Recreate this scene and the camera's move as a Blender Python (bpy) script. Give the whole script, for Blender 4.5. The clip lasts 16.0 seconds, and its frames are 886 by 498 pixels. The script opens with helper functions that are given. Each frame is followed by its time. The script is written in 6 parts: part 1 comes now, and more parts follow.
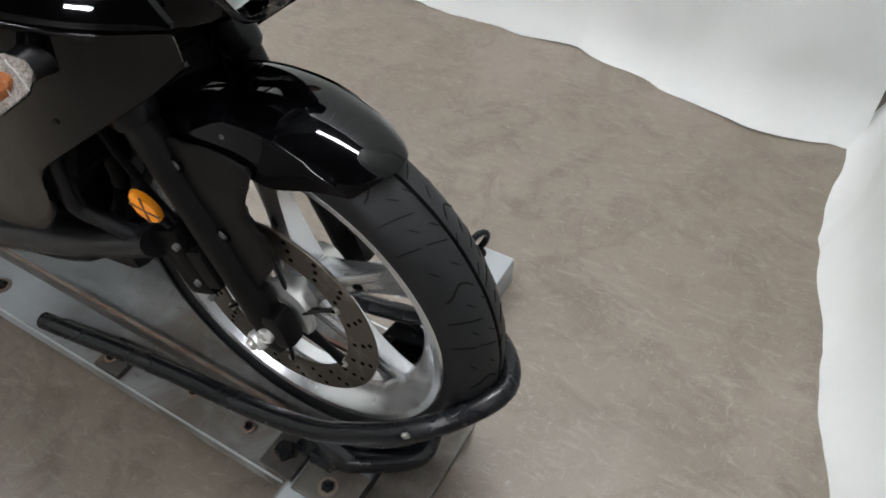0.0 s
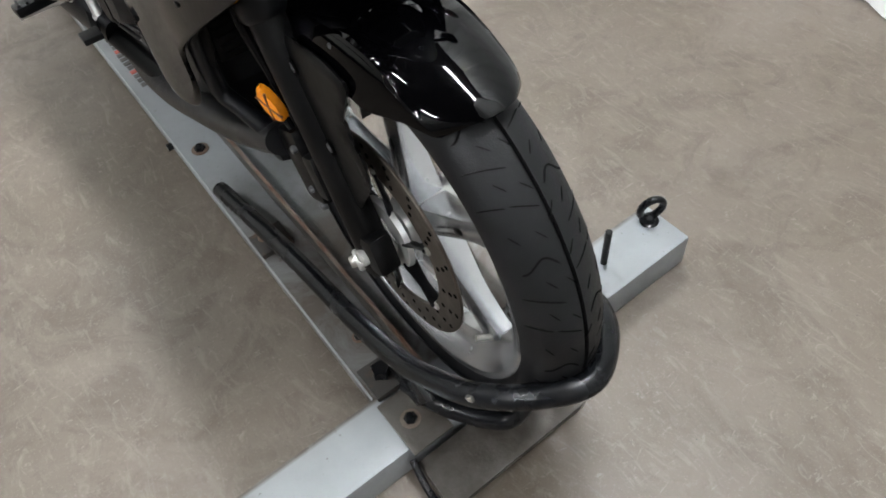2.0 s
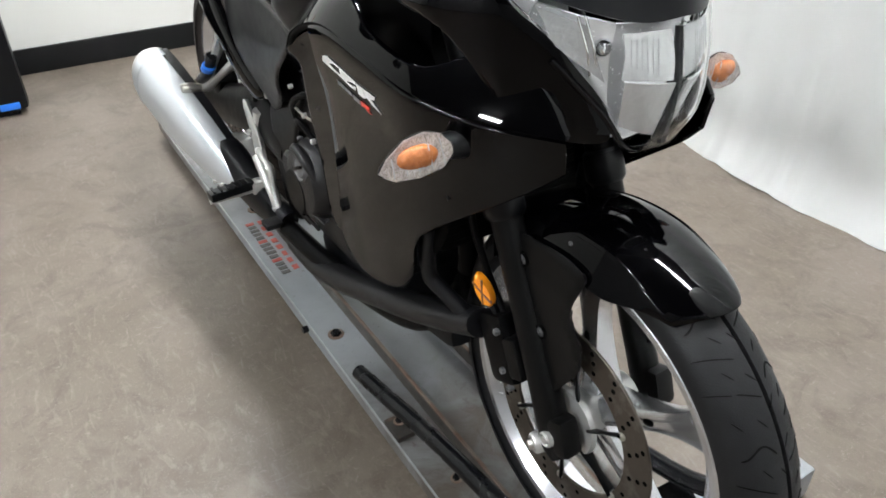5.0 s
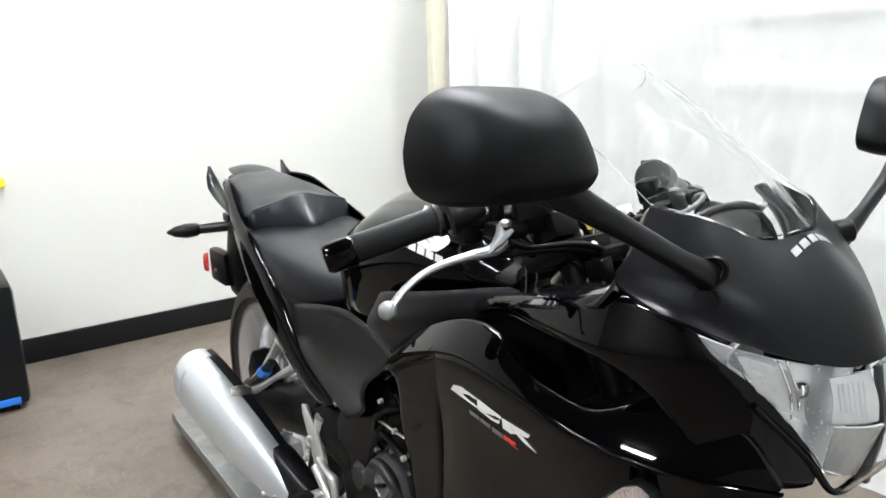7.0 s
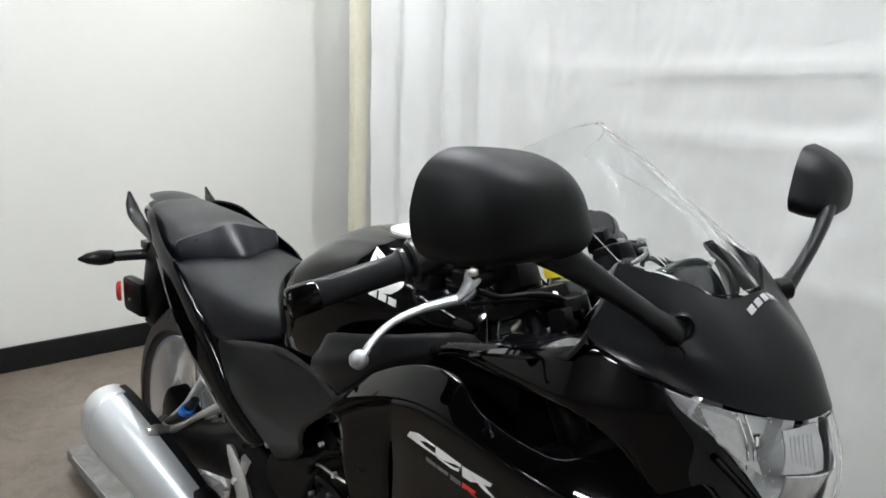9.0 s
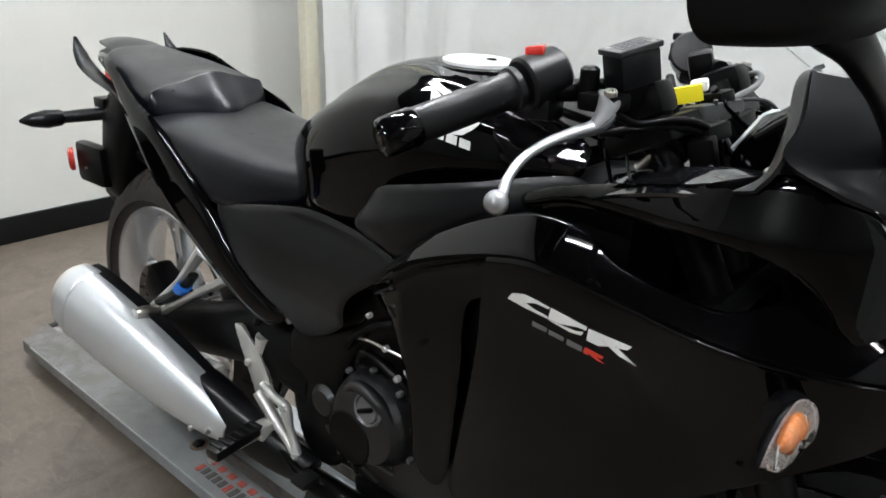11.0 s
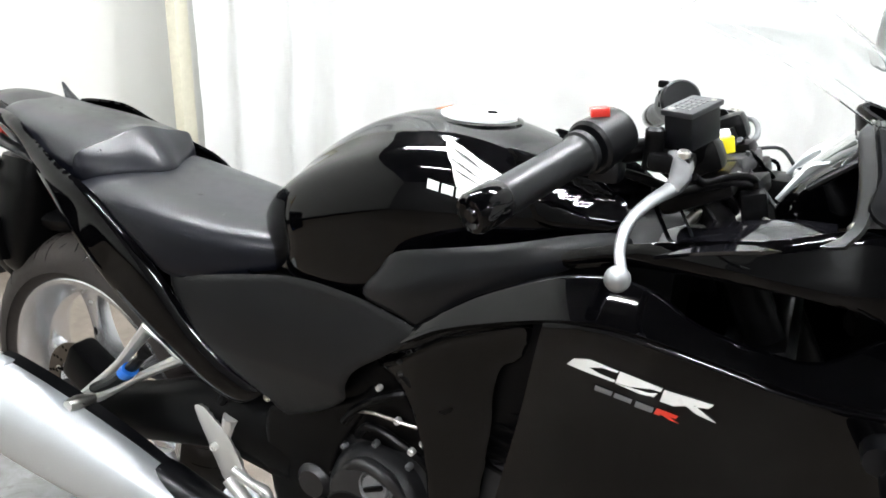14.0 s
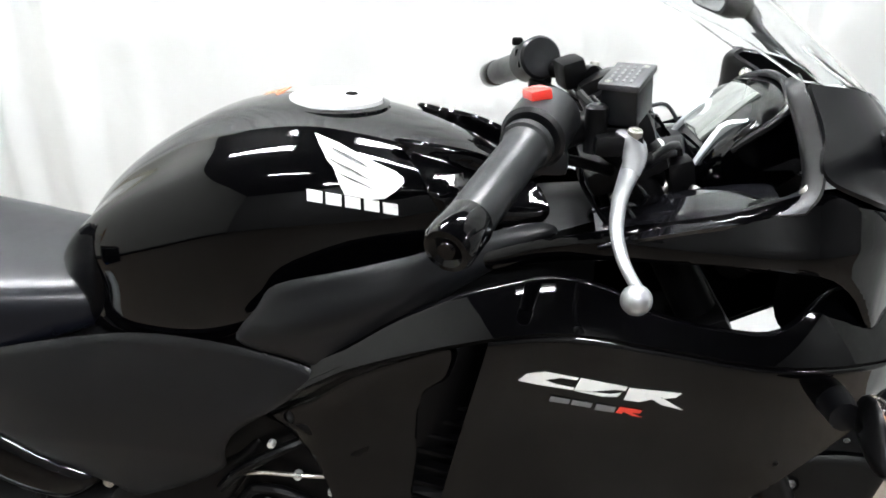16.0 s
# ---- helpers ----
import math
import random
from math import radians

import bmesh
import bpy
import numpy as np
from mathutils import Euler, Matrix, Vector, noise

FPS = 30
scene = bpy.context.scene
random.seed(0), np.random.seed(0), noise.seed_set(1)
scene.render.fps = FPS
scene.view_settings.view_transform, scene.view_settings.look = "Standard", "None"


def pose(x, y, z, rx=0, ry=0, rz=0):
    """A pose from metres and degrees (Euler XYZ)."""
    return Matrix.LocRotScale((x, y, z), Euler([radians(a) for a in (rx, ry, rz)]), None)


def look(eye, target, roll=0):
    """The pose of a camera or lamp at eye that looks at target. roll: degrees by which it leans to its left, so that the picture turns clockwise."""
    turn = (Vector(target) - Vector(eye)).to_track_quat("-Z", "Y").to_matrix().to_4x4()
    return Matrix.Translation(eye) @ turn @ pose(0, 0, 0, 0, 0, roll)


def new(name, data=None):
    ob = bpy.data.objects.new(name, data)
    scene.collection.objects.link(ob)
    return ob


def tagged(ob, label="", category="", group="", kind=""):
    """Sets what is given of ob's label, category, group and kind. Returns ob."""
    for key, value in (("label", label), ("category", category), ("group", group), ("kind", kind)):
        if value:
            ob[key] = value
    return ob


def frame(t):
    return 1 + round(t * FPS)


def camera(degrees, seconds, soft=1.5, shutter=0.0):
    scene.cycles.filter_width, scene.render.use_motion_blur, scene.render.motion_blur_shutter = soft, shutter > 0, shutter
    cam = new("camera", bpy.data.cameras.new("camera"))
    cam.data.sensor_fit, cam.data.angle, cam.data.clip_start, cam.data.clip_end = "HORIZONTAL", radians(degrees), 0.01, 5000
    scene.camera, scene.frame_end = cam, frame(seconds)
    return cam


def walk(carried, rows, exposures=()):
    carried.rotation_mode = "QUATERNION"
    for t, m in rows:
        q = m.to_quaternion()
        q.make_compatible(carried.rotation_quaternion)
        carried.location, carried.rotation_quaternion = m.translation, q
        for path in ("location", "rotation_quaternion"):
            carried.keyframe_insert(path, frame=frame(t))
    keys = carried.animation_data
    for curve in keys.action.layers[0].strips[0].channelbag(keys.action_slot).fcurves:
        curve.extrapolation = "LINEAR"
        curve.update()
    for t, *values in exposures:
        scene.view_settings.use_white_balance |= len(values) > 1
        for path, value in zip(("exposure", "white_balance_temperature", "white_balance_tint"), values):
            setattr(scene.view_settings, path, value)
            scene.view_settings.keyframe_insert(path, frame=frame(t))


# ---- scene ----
cam = camera(63.0, 16.0, soft=1.7)
PATH = [
    (0, (0.4723, -0.4748, 1.0957), (0.1350, 0.1277, 0.3724), 0.85),
    (0.5, (0.5058, -0.3850, 1.0818), (0.0544, 0.0903, 0.3265), -4.18),
    (1, (0.5339, -0.3239, 1.0595), (0.0189, 0.0475, 0.2870), -6.74),
    (1.5, (0.5412, -0.3090, 1.0520), (0.0044, 0.0283, 0.2787), -8.28),
    (2, (0.5385, -0.3113, 1.0508), (0.0055, 0.0139, 0.2698), -7.93),
    (2.5, (0.5396, -0.3238, 1.0567), (-0.0003, 0.0051, 0.2818), -7.57),
    (3, (0.5440, -0.3327, 1.0622), (-0.0028, 0.0009, 0.2943), -7.00),
    (3.5, (0.5364, -0.3443, 1.0728), (-0.0566, 0.0005, 0.3452), -7.07),
    (4, (0.5223, -0.3775, 1.0785), (-0.1410, 0.0075, 0.4367), -6.57),
    (4.2, (0.5185, -0.4058, 1.0814), (-0.1583, -0.0345, 0.4457), -6.37),
    (6.3, (0.3949, -0.7462, 1.1117), (-0.3478, -0.1783, 0.7568), 7.38),
    (6.5, (0.3673, -0.7221, 1.1299), (-0.4065, -0.1752, 0.8102), 3.03),
    (7, (0.3071, -0.7021, 1.1636), (-0.4827, -0.1348, 0.9303), -1.67),
    (7.5, (0.2682, -0.7178, 1.1785), (-0.4768, -0.0831, 0.9733), 0.03),
    (8, (0.2591, -0.7328, 1.1832), (-0.4620, -0.0733, 0.9709), 0.77),
    (8.5, (0.2553, -0.7436, 1.1895), (-0.4589, -0.0744, 0.9845), 1.15),
    (9, (0.2557, -0.7599, 1.1867), (-0.4522, -0.0814, 0.9904), 1.80),
    (9.5, (0.2270, -0.8290, 1.1576), (-0.4665, -0.1424, 0.9393), 3.81),
    (10, (0.1566, -0.8163, 1.1098), (-0.4994, -0.1121, 0.8383), 4.31),
    (10.2, (0.1125, -0.7851, 1.0960), (-0.5341, -0.0948, 0.7713), 2.46),
    (12.3, (-0.0339, -0.7962, 1.1194), (-0.5605, -0.0336, 0.7439), 3.10),
    (12.5, (-0.0477, -0.8120, 1.1246), (-0.5817, -0.0512, 0.7556), 2.68),
    (13, (-0.1051, -0.8711, 1.1319), (-0.6541, -0.1099, 0.7867), 1.89),
    (13.5, (-0.1499, -0.9127, 1.1287), (-0.6402, -0.1027, 0.8071), 2.64),
    (14, (-0.1939, -0.8533, 1.1232), (-0.6285, -0.0123, 0.8011), 1.63),
    (14.5, (-0.2436, -0.7712, 1.1336), (-0.6113, 0.0907, 0.7845), -1.34),
    (15, (-0.3102, -0.7575, 1.1337), (-0.5429, 0.1421, 0.7641), -0.85),
    (15.5, (-0.3860, -0.7666, 1.1373), (-0.5054, 0.1501, 0.7559), -0.64),
    (16, (-0.3943, -0.7606, 1.1404), (-0.4899, 0.1554, 0.7507), -0.27),
]
EXPOSURES = [(0.0, 0.22), (1.0, 0.18), (2.0, 0.34), (4.2, 0.54), (5.2, 0.54), (6.3, 0.56), (7.0, 0.50), (7.5, 0.24), (8.0, 0.16), (9.0, -0.10), (9.5, -0.26), (10.2, -0.32), (11.3, 0.2), (12.3, 0.80), (16.0, 0.74)]
walk(cam, [(t, look(eye, target, roll)) for t, eye, target, roll in PATH], EXPOSURES)

# ---- world: dim grey surroundings of a closed workshop ----
world = bpy.data.worlds.new("workshop")
scene.world = world
world.use_nodes = True
world.node_tree.nodes["Background"].inputs[0].default_value = (0.8, 0.9, 1.0, 1)
world.node_tree.nodes["Background"].inputs[1].default_value = 0.02
TUBE_POWER = 480.0


# ---- materials ----
def material(name, color, rough=0.5, metal=0.0, coat=0.0, vary=0.15, scale=12.0, bump=0.0, bump_scale=200.0, emit=0.0, rough_vary=0.08, spec=0.5):
    m = bpy.data.materials.new(name)
    m.use_nodes = True
    nt = m.node_tree
    b = nt.nodes["Principled BSDF"]
    b.inputs["Metallic"].default_value = metal
    b.inputs["Coat Weight"].default_value = coat
    b.inputs["Coat Roughness"].default_value = 0.03
    b.inputs["Specular IOR Level"].default_value = spec
    tc = nt.nodes.new("ShaderNodeTexCoord")
    n1 = nt.nodes.new("ShaderNodeTexNoise")
    n1.inputs["Scale"].default_value = scale
    n1.inputs["Detail"].default_value = 6
    nt.links.new(tc.outputs["Object"], n1.inputs["Vector"])
    ramp = nt.nodes.new("ShaderNodeMix")
    ramp.data_type = "RGBA"
    ramp.inputs["A"].default_value = (*[c * (1 - vary) for c in color], 1)
    ramp.inputs["B"].default_value = (*[min(1, c * (1 + vary)) for c in color], 1)
    nt.links.new(n1.outputs["Fac"], ramp.inputs["Factor"])
    nt.links.new(ramp.outputs["Result"], b.inputs["Base Color"])
    n2 = nt.nodes.new("ShaderNodeTexNoise")
    n2.inputs["Scale"].default_value = scale * 4
    n2.inputs["Detail"].default_value = 4
    nt.links.new(tc.outputs["Object"], n2.inputs["Vector"])
    mr = nt.nodes.new("ShaderNodeMapRange")
    mr.inputs["To Min"].default_value = max(0.0, rough - rough_vary)
    mr.inputs["To Max"].default_value = min(1.0, rough + rough_vary)
    nt.links.new(n2.outputs["Fac"], mr.inputs["Value"])
    nt.links.new(mr.outputs["Result"], b.inputs["Roughness"])
    if bump:
        n3 = nt.nodes.new("ShaderNodeTexNoise")
        n3.inputs["Scale"].default_value = bump_scale
        n3.inputs["Detail"].default_value = 3
        nt.links.new(tc.outputs["Object"], n3.inputs["Vector"])
        bp = nt.nodes.new("ShaderNodeBump")
        bp.inputs["Strength"].default_value = bump
        bp.inputs["Distance"].default_value = 0.002
        nt.links.new(n3.outputs["Fac"], bp.inputs["Height"])
        nt.links.new(bp.outputs["Normal"], b.inputs["Normal"])
    if emit:
        b.inputs["Emission Color"].default_value = (*color, 1)
        b.inputs["Emission Strength"].default_value = emit
    return m


def glass(name, color=(1, 1, 1), rough=0.02, ior=1.45):
    m = bpy.data.materials.new(name)
    m.use_nodes = True
    b = m.node_tree.nodes["Principled BSDF"]
    b.inputs["Base Color"].default_value = (*color, 1)
    b.inputs["Transmission Weight"].default_value = 1.0
    b.inputs["Roughness"].default_value = rough
    b.inputs["IOR"].default_value = ior
    return m


def stained(name, base, stain, rough, metal, scale, amount, bump=0.15, bump_scale=90.0, spec=0.5, second=None, stretch=(1, 1, 1), grainy=0.15):
    """A surface with patches of a second colour, a fine grain and a slight relief."""
    m = bpy.data.materials.new(name)
    m.use_nodes = True
    nt = m.node_tree
    b = nt.nodes["Principled BSDF"]
    b.inputs["Metallic"].default_value = metal
    b.inputs["Specular IOR Level"].default_value = spec
    tc = nt.nodes.new("ShaderNodeTexCoord")
    mp = nt.nodes.new("ShaderNodeMapping")
    mp.inputs["Scale"].default_value = stretch
    nt.links.new(tc.outputs["Object"], mp.inputs["Vector"])

    def noise_at(s, detail, rough_):
        n = nt.nodes.new("ShaderNodeTexNoise")
        n.inputs["Scale"].default_value = s
        n.inputs["Detail"].default_value = detail
        n.inputs["Roughness"].default_value = rough_
        nt.links.new(mp.outputs["Vector"], n.inputs["Vector"])
        return n

    big, grain = noise_at(scale, 8, 0.62), noise_at(scale * 14, 5, 0.7)
    cr = nt.nodes.new("ShaderNodeMapRange")
    cr.inputs["From Min"].default_value = 0.62 - amount
    cr.inputs["From Max"].default_value = 0.82 - amount * 0.6
    nt.links.new(big.outputs["Fac"], cr.inputs["Value"])
    mix = nt.nodes.new("ShaderNodeMix")
    mix.data_type = "RGBA"
    mix.inputs["A"].default_value = (*base, 1)
    mix.inputs["B"].default_value = (*stain, 1)
    nt.links.new(cr.outputs["Result"], mix.inputs["Factor"])
    out = mix.outputs["Result"]
    if second:
        n4 = noise_at(scale * 3.1, 6, 0.6)
        mix2 = nt.nodes.new("ShaderNodeMix")
        mix2.data_type = "RGBA"
        c2 = nt.nodes.new("ShaderNodeMapRange")
        c2.inputs["From Min"].default_value = 0.52
        c2.inputs["From Max"].default_value = 0.75
        nt.links.new(n4.outputs["Fac"], c2.inputs["Value"])
        nt.links.new(c2.outputs["Result"], mix2.inputs["Factor"])
        nt.links.new(out, mix2.inputs["A"])
        mix2.inputs["B"].default_value = (*second, 1)
        out = mix2.outputs["Result"]
    g = nt.nodes.new("ShaderNodeMix")
    g.data_type = "RGBA"
    g.blend_type = "MULTIPLY"
    g.inputs["Factor"].default_value = 1.0
    gr = nt.nodes.new("ShaderNodeMapRange")
    gr.inputs["To Min"].default_value = 1 - grainy
    gr.inputs["To Max"].default_value = 1 + grainy
    nt.links.new(grain.outputs["Fac"], gr.inputs["Value"])
    nt.links.new(out, g.inputs["A"])
    nt.links.new(gr.outputs["Result"], g.inputs["B"])
    nt.links.new(g.outputs["Result"], b.inputs["Base Color"])
    rr = nt.nodes.new("ShaderNodeMapRange")
    rr.inputs["To Min"].default_value = max(0, rough - 0.14)
    rr.inputs["To Max"].default_value = min(1, rough + 0.14)
    nt.links.new(big.outputs["Fac"], rr.inputs["Value"])
    nt.links.new(rr.outputs["Result"], b.inputs["Roughness"])
    if bump:
        n3 = noise_at(bump_scale, 4, 0.6)
        bp = nt.nodes.new("ShaderNodeBump")
        bp.inputs["Strength"].default_value = bump
        bp.inputs["Distance"].default_value = 0.003
        nt.links.new(n3.outputs["Fac"], bp.inputs["Height"])
        nt.links.new(bp.outputs["Normal"], b.inputs["Normal"])
    return m


def concrete(name):
    """Worn power-floated concrete: cloudy tone, trowel swirls, grain, dark specks and pale scuffs."""
    m = bpy.data.materials.new(name)
    m.use_nodes = True
    nt = m.node_tree
    b = nt.nodes["Principled BSDF"]
    tc = nt.nodes.new("ShaderNodeTexCoord")

    def noise_at(scale, detail, rough_, distort=0.0, stretch=(1, 1, 1)):
        mp = nt.nodes.new("ShaderNodeMapping")
        mp.inputs["Scale"].default_value = stretch
        n = nt.nodes.new("ShaderNodeTexNoise")
        n.inputs["Scale"].default_value = scale
        n.inputs["Detail"].default_value = detail
        n.inputs["Roughness"].default_value = rough_
        n.inputs["Distortion"].default_value = distort
        nt.links.new(tc.outputs["Object"], mp.inputs["Vector"])
        nt.links.new(mp.outputs["Vector"], n.inputs["Vector"])
        return n.outputs["Fac"]

    def layer(below, fac, lo, hi, color, amount=1.0):
        r = nt.nodes.new("ShaderNodeMapRange")
        r.inputs["From Min"].default_value = lo
        r.inputs["From Max"].default_value = hi
        r.inputs["To Max"].default_value = amount
        nt.links.new(fac, r.inputs["Value"])
        x = nt.nodes.new("ShaderNodeMix")
        x.data_type = "RGBA"
        nt.links.new(r.outputs["Result"], x.inputs["Factor"])
        if isinstance(below, tuple):
            x.inputs["A"].default_value = (*below, 1)
        else:
            nt.links.new(below, x.inputs["A"])
        x.inputs["B"].default_value = (*color, 1)
        return x.outputs["Result"]

    c = layer((0.102, 0.082, 0.062), noise_at(1.7, 8, 0.6, 0.8), 0.35, 0.72, (0.152, 0.128, 0.106))
    c = layer(c, noise_at(6.5, 9, 0.65, 1.6), 0.48, 0.66, (0.074, 0.058, 0.043), 0.75)
    c = layer(c, noise_at(9.0, 10, 0.7, 2.6, (1.0, 3.0, 1.0)), 0.53, 0.68, (0.180, 0.157, 0.136), 0.60)
    c = layer(c, noise_at(55, 5, 0.7), 0.55, 0.75, (0.068, 0.054, 0.042), 0.45)
    c = layer(c, noise_at(140, 3, 0.6), 0.70, 0.76, (0.028, 0.023, 0.019), 0.8)
    c = layer(c, noise_at(26, 8, 0.75, 3.0), 0.60, 0.67, (0.216, 0.192, 0.174), 0.55)
    c = layer(c, noise_at(14, 10, 0.78, 4.5, (2.6, 0.8, 1.0)), 0.585, 0.63, (0.208, 0.184, 0.165), 0.55)
    c = layer(c, noise_at(20, 10, 0.78, 5.0, (0.7, 2.4, 1.0)), 0.60, 0.65, (0.060, 0.047, 0.035), 0.60)
    c = layer(c, noise_at(260, 2, 0.6), 0.60, 0.72, (0.200, 0.177, 0.157), 0.45)
    nt.links.new(c, b.inputs["Base Color"])
    r = nt.nodes.new("ShaderNodeMapRange")
    r.inputs["To Min"].default_value = 0.30
    r.inputs["To Max"].default_value = 0.62
    nt.links.new(noise_at(4.0, 7, 0.6, 1.0), r.inputs["Value"])
    nt.links.new(r.outputs["Result"], b.inputs["Roughness"])
    bp = nt.nodes.new("ShaderNodeBump")
    bp.inputs["Strength"].default_value = 0.12
    bp.inputs["Distance"].default_value = 0.003
    nt.links.new(noise_at(80, 5, 0.65), bp.inputs["Height"])
    nt.links.new(bp.outputs["Normal"], b.inputs["Normal"])
    return m


def rail_paint(name):
    """Grey painted steel: oily brown grime worn in at the wheel chock, deepened for the shade there, dust and scuffs at
    the rear end, specks all over.
    """
    m = bpy.data.materials.new(name)
    m.use_nodes = True
    nt = m.node_tree
    b = nt.nodes["Principled BSDF"]
    b.inputs["Metallic"].default_value = 0.15
    tc = nt.nodes.new("ShaderNodeTexCoord")
    sep = nt.nodes.new("ShaderNodeSeparateXYZ")
    nt.links.new(tc.outputs["Object"], sep.inputs["Vector"])

    def noise_at(scale, detail, rough_, distort=0.0):
        n = nt.nodes.new("ShaderNodeTexNoise")
        n.inputs["Scale"].default_value = scale
        n.inputs["Detail"].default_value = detail
        n.inputs["Roughness"].default_value = rough_
        n.inputs["Distortion"].default_value = distort
        nt.links.new(tc.outputs["Object"], n.inputs["Vector"])
        return n.outputs["Fac"]

    def ranged(value, lo, hi, a=0.0, c=1.0):
        r = nt.nodes.new("ShaderNodeMapRange")
        for key, v in (("From Min", lo), ("From Max", hi), ("To Min", a), ("To Max", c)):
            r.inputs[key].default_value = v
        nt.links.new(value, r.inputs["Value"])
        return r.outputs["Result"]

    def calc(op, a, c):
        n = nt.nodes.new("ShaderNodeMath")
        n.operation = op
        for i, v in enumerate((a, c)):
            if isinstance(v, float):
                n.inputs[i].default_value = v
            else:
                nt.links.new(v, n.inputs[i])
        return n.outputs[0]

    def over(below, fac, color):
        x = nt.nodes.new("ShaderNodeMix")
        x.data_type = "RGBA"
        nt.links.new(fac, x.inputs["Factor"])
        if isinstance(below, tuple):
            x.inputs["A"].default_value = (*below, 1)
        else:
            nt.links.new(below, x.inputs["A"])
        x.inputs["B"].default_value = (*color, 1)
        return x.outputs["Result"]

    front = calc("MULTIPLY", ranged(sep.outputs["X"], -0.62, -0.30), ranged(sep.outputs["X"], 0.036, 0.030))
    rear = ranged(sep.outputs["X"], -1.15, -1.75)
    cloud = noise_at(9.0, 8, 0.68, 0.8)
    c = over((0.275, 0.292, 0.304), ranged(noise_at(5.0, 7, 0.6), 0.42, 0.7), (0.222, 0.235, 0.243))
    # front grime, its colour deepened to take in the shade beside the wheel
    c = over(c, calc("MULTIPLY", front, ranged(cloud, 0.34, 0.60, 0.45, 0.97)), (0.078, 0.064, 0.051))
    c = over(c, calc("MULTIPLY", rear, ranged(cloud, 0.34, 0.58, 0.40, 0.92)), (0.112, 0.102, 0.092))
    c = over(c, calc("MULTIPLY", calc("MAXIMUM", front, rear), ranged(noise_at(22.0, 8, 0.7, 1.2), 0.58, 0.70, 0.0, 0.8)), (0.060, 0.044, 0.032))
    c = over(c, ranged(noise_at(16.0, 9, 0.72, 0.5), 0.64, 0.72, 0.0, 0.7), (0.115, 0.095, 0.078))
    c = over(c, ranged(noise_at(120.0, 3, 0.6), 0.68, 0.75, 0.0, 0.7), (0.08, 0.07, 0.06))
    nt.links.new(c, b.inputs["Base Color"])
    nt.links.new(ranged(cloud, 0.3, 0.7, 0.30, 0.55), b.inputs["Roughness"])
    bp = nt.nodes.new("ShaderNodeBump")
    bp.inputs["Strength"].default_value = 0.12
    bp.inputs["Distance"].default_value = 0.002
    nt.links.new(noise_at(130.0, 4, 0.6), bp.inputs["Height"])
    nt.links.new(bp.outputs["Normal"], b.inputs["Normal"])
    return m


GLOSS = material("gloss_black_paint", (0.0006, 0.0006, 0.0008), 0.03, vary=0.3, rough_vary=0.02, spec=0.20)
SATIN = material("matt_black_plastic", (0.0036, 0.0038, 0.0046), 0.33, vary=0.3, bump=0.05, bump_scale=900, spec=0.22)
SHELLM = material("matt_black_mirror_shell", (0.0030, 0.0031, 0.0036), 0.46, vary=0.3, bump=0.04, bump_scale=900, spec=0.13)
COWLM = material("satin_black_paint", (0.0034, 0.0035, 0.0042), 0.32, vary=0.3, bump=0.03, bump_scale=600, spec=0.15)
DARK = material("black_metal", (0.0018, 0.0018, 0.0020), 0.34, vary=0.3, bump=0.05, bump_scale=300, spec=0.09)
FORKM = material("black_anodised", (0.0030, 0.0030, 0.0031), 0.38, vary=0.3, bump=0.04, spec=0.15)
ENGINE = material("grey_black_casting", (0.010, 0.010, 0.011), 0.38, metal=0.1, vary=0.35, bump=0.25, bump_scale=400)
VINYL = material("black_vinyl", (0.0030, 0.0034, 0.0058), 0.31, vary=0.25, bump=0.07, bump_scale=500, spec=0.24)
RUBBER = material("tyre_rubber", (0.0085, 0.0086, 0.0094), 0.48, vary=0.45, scale=40, bump=0.18, bump_scale=520, spec=0.20)
WORN = material("dusty_tyre_rubber", (0.017, 0.013, 0.011), 0.75, vary=0.35, scale=25, bump=0.3, bump_scale=300)
# near-black, almost no sheen: the shade of deep gaps is put into the colour
SHADEBLACK = material("shade_black_plastic", (0.0010, 0.0010, 0.0010), 0.6, spec=0.06)
# near-black for holes and recesses: their inner shade as a colour
HOLEM = material("hole_shade_black", (0.0012, 0.0012, 0.0012), 0.95, spec=0.05)
TREADCUT = material("tread_cut_rubber", (0.0035, 0.0035, 0.0035), 0.85, spec=0.08)
GRIPM = material("grip_rubber", (0.0065, 0.007, 0.008), 0.34, vary=0.2, bump=0.1, bump_scale=500, spec=0.24)
ALLOY = material("silver_alloy", (0.64, 0.65, 0.67), 0.24, metal=0.9, vary=0.06, bump=0.02)
BRUSHED = material("satin_aluminium", (0.60, 0.63, 0.65), 0.34, metal=0.6, vary=0.05, scale=5)
CAST = material("cast_aluminium", (0.62, 0.62, 0.60), 0.38, metal=0.7, vary=0.1, bump=0.1)
STEEL = material("zinc_steel", (0.55, 0.54, 0.50), 0.3, metal=1.0, vary=0.2, scale=60)
DISC = stained("brake_disc_steel", (0.10, 0.085, 0.07), (0.22, 0.2, 0.18), 0.42, 0.8, 30, 0.1, bump=0.05)
CHROME = material("chrome", (0.86, 0.87, 0.88), 0.06, metal=1.0, vary=0.03, rough_vary=0.03)
SILVERCAP = material("brushed_cap", (0.82, 0.83, 0.84), 0.34, metal=0.6, vary=0.04)
ORANGE = material("amber_reflector", (0.85, 0.28, 0.01), 0.2, coat=0.8, vary=0.15, scale=150)
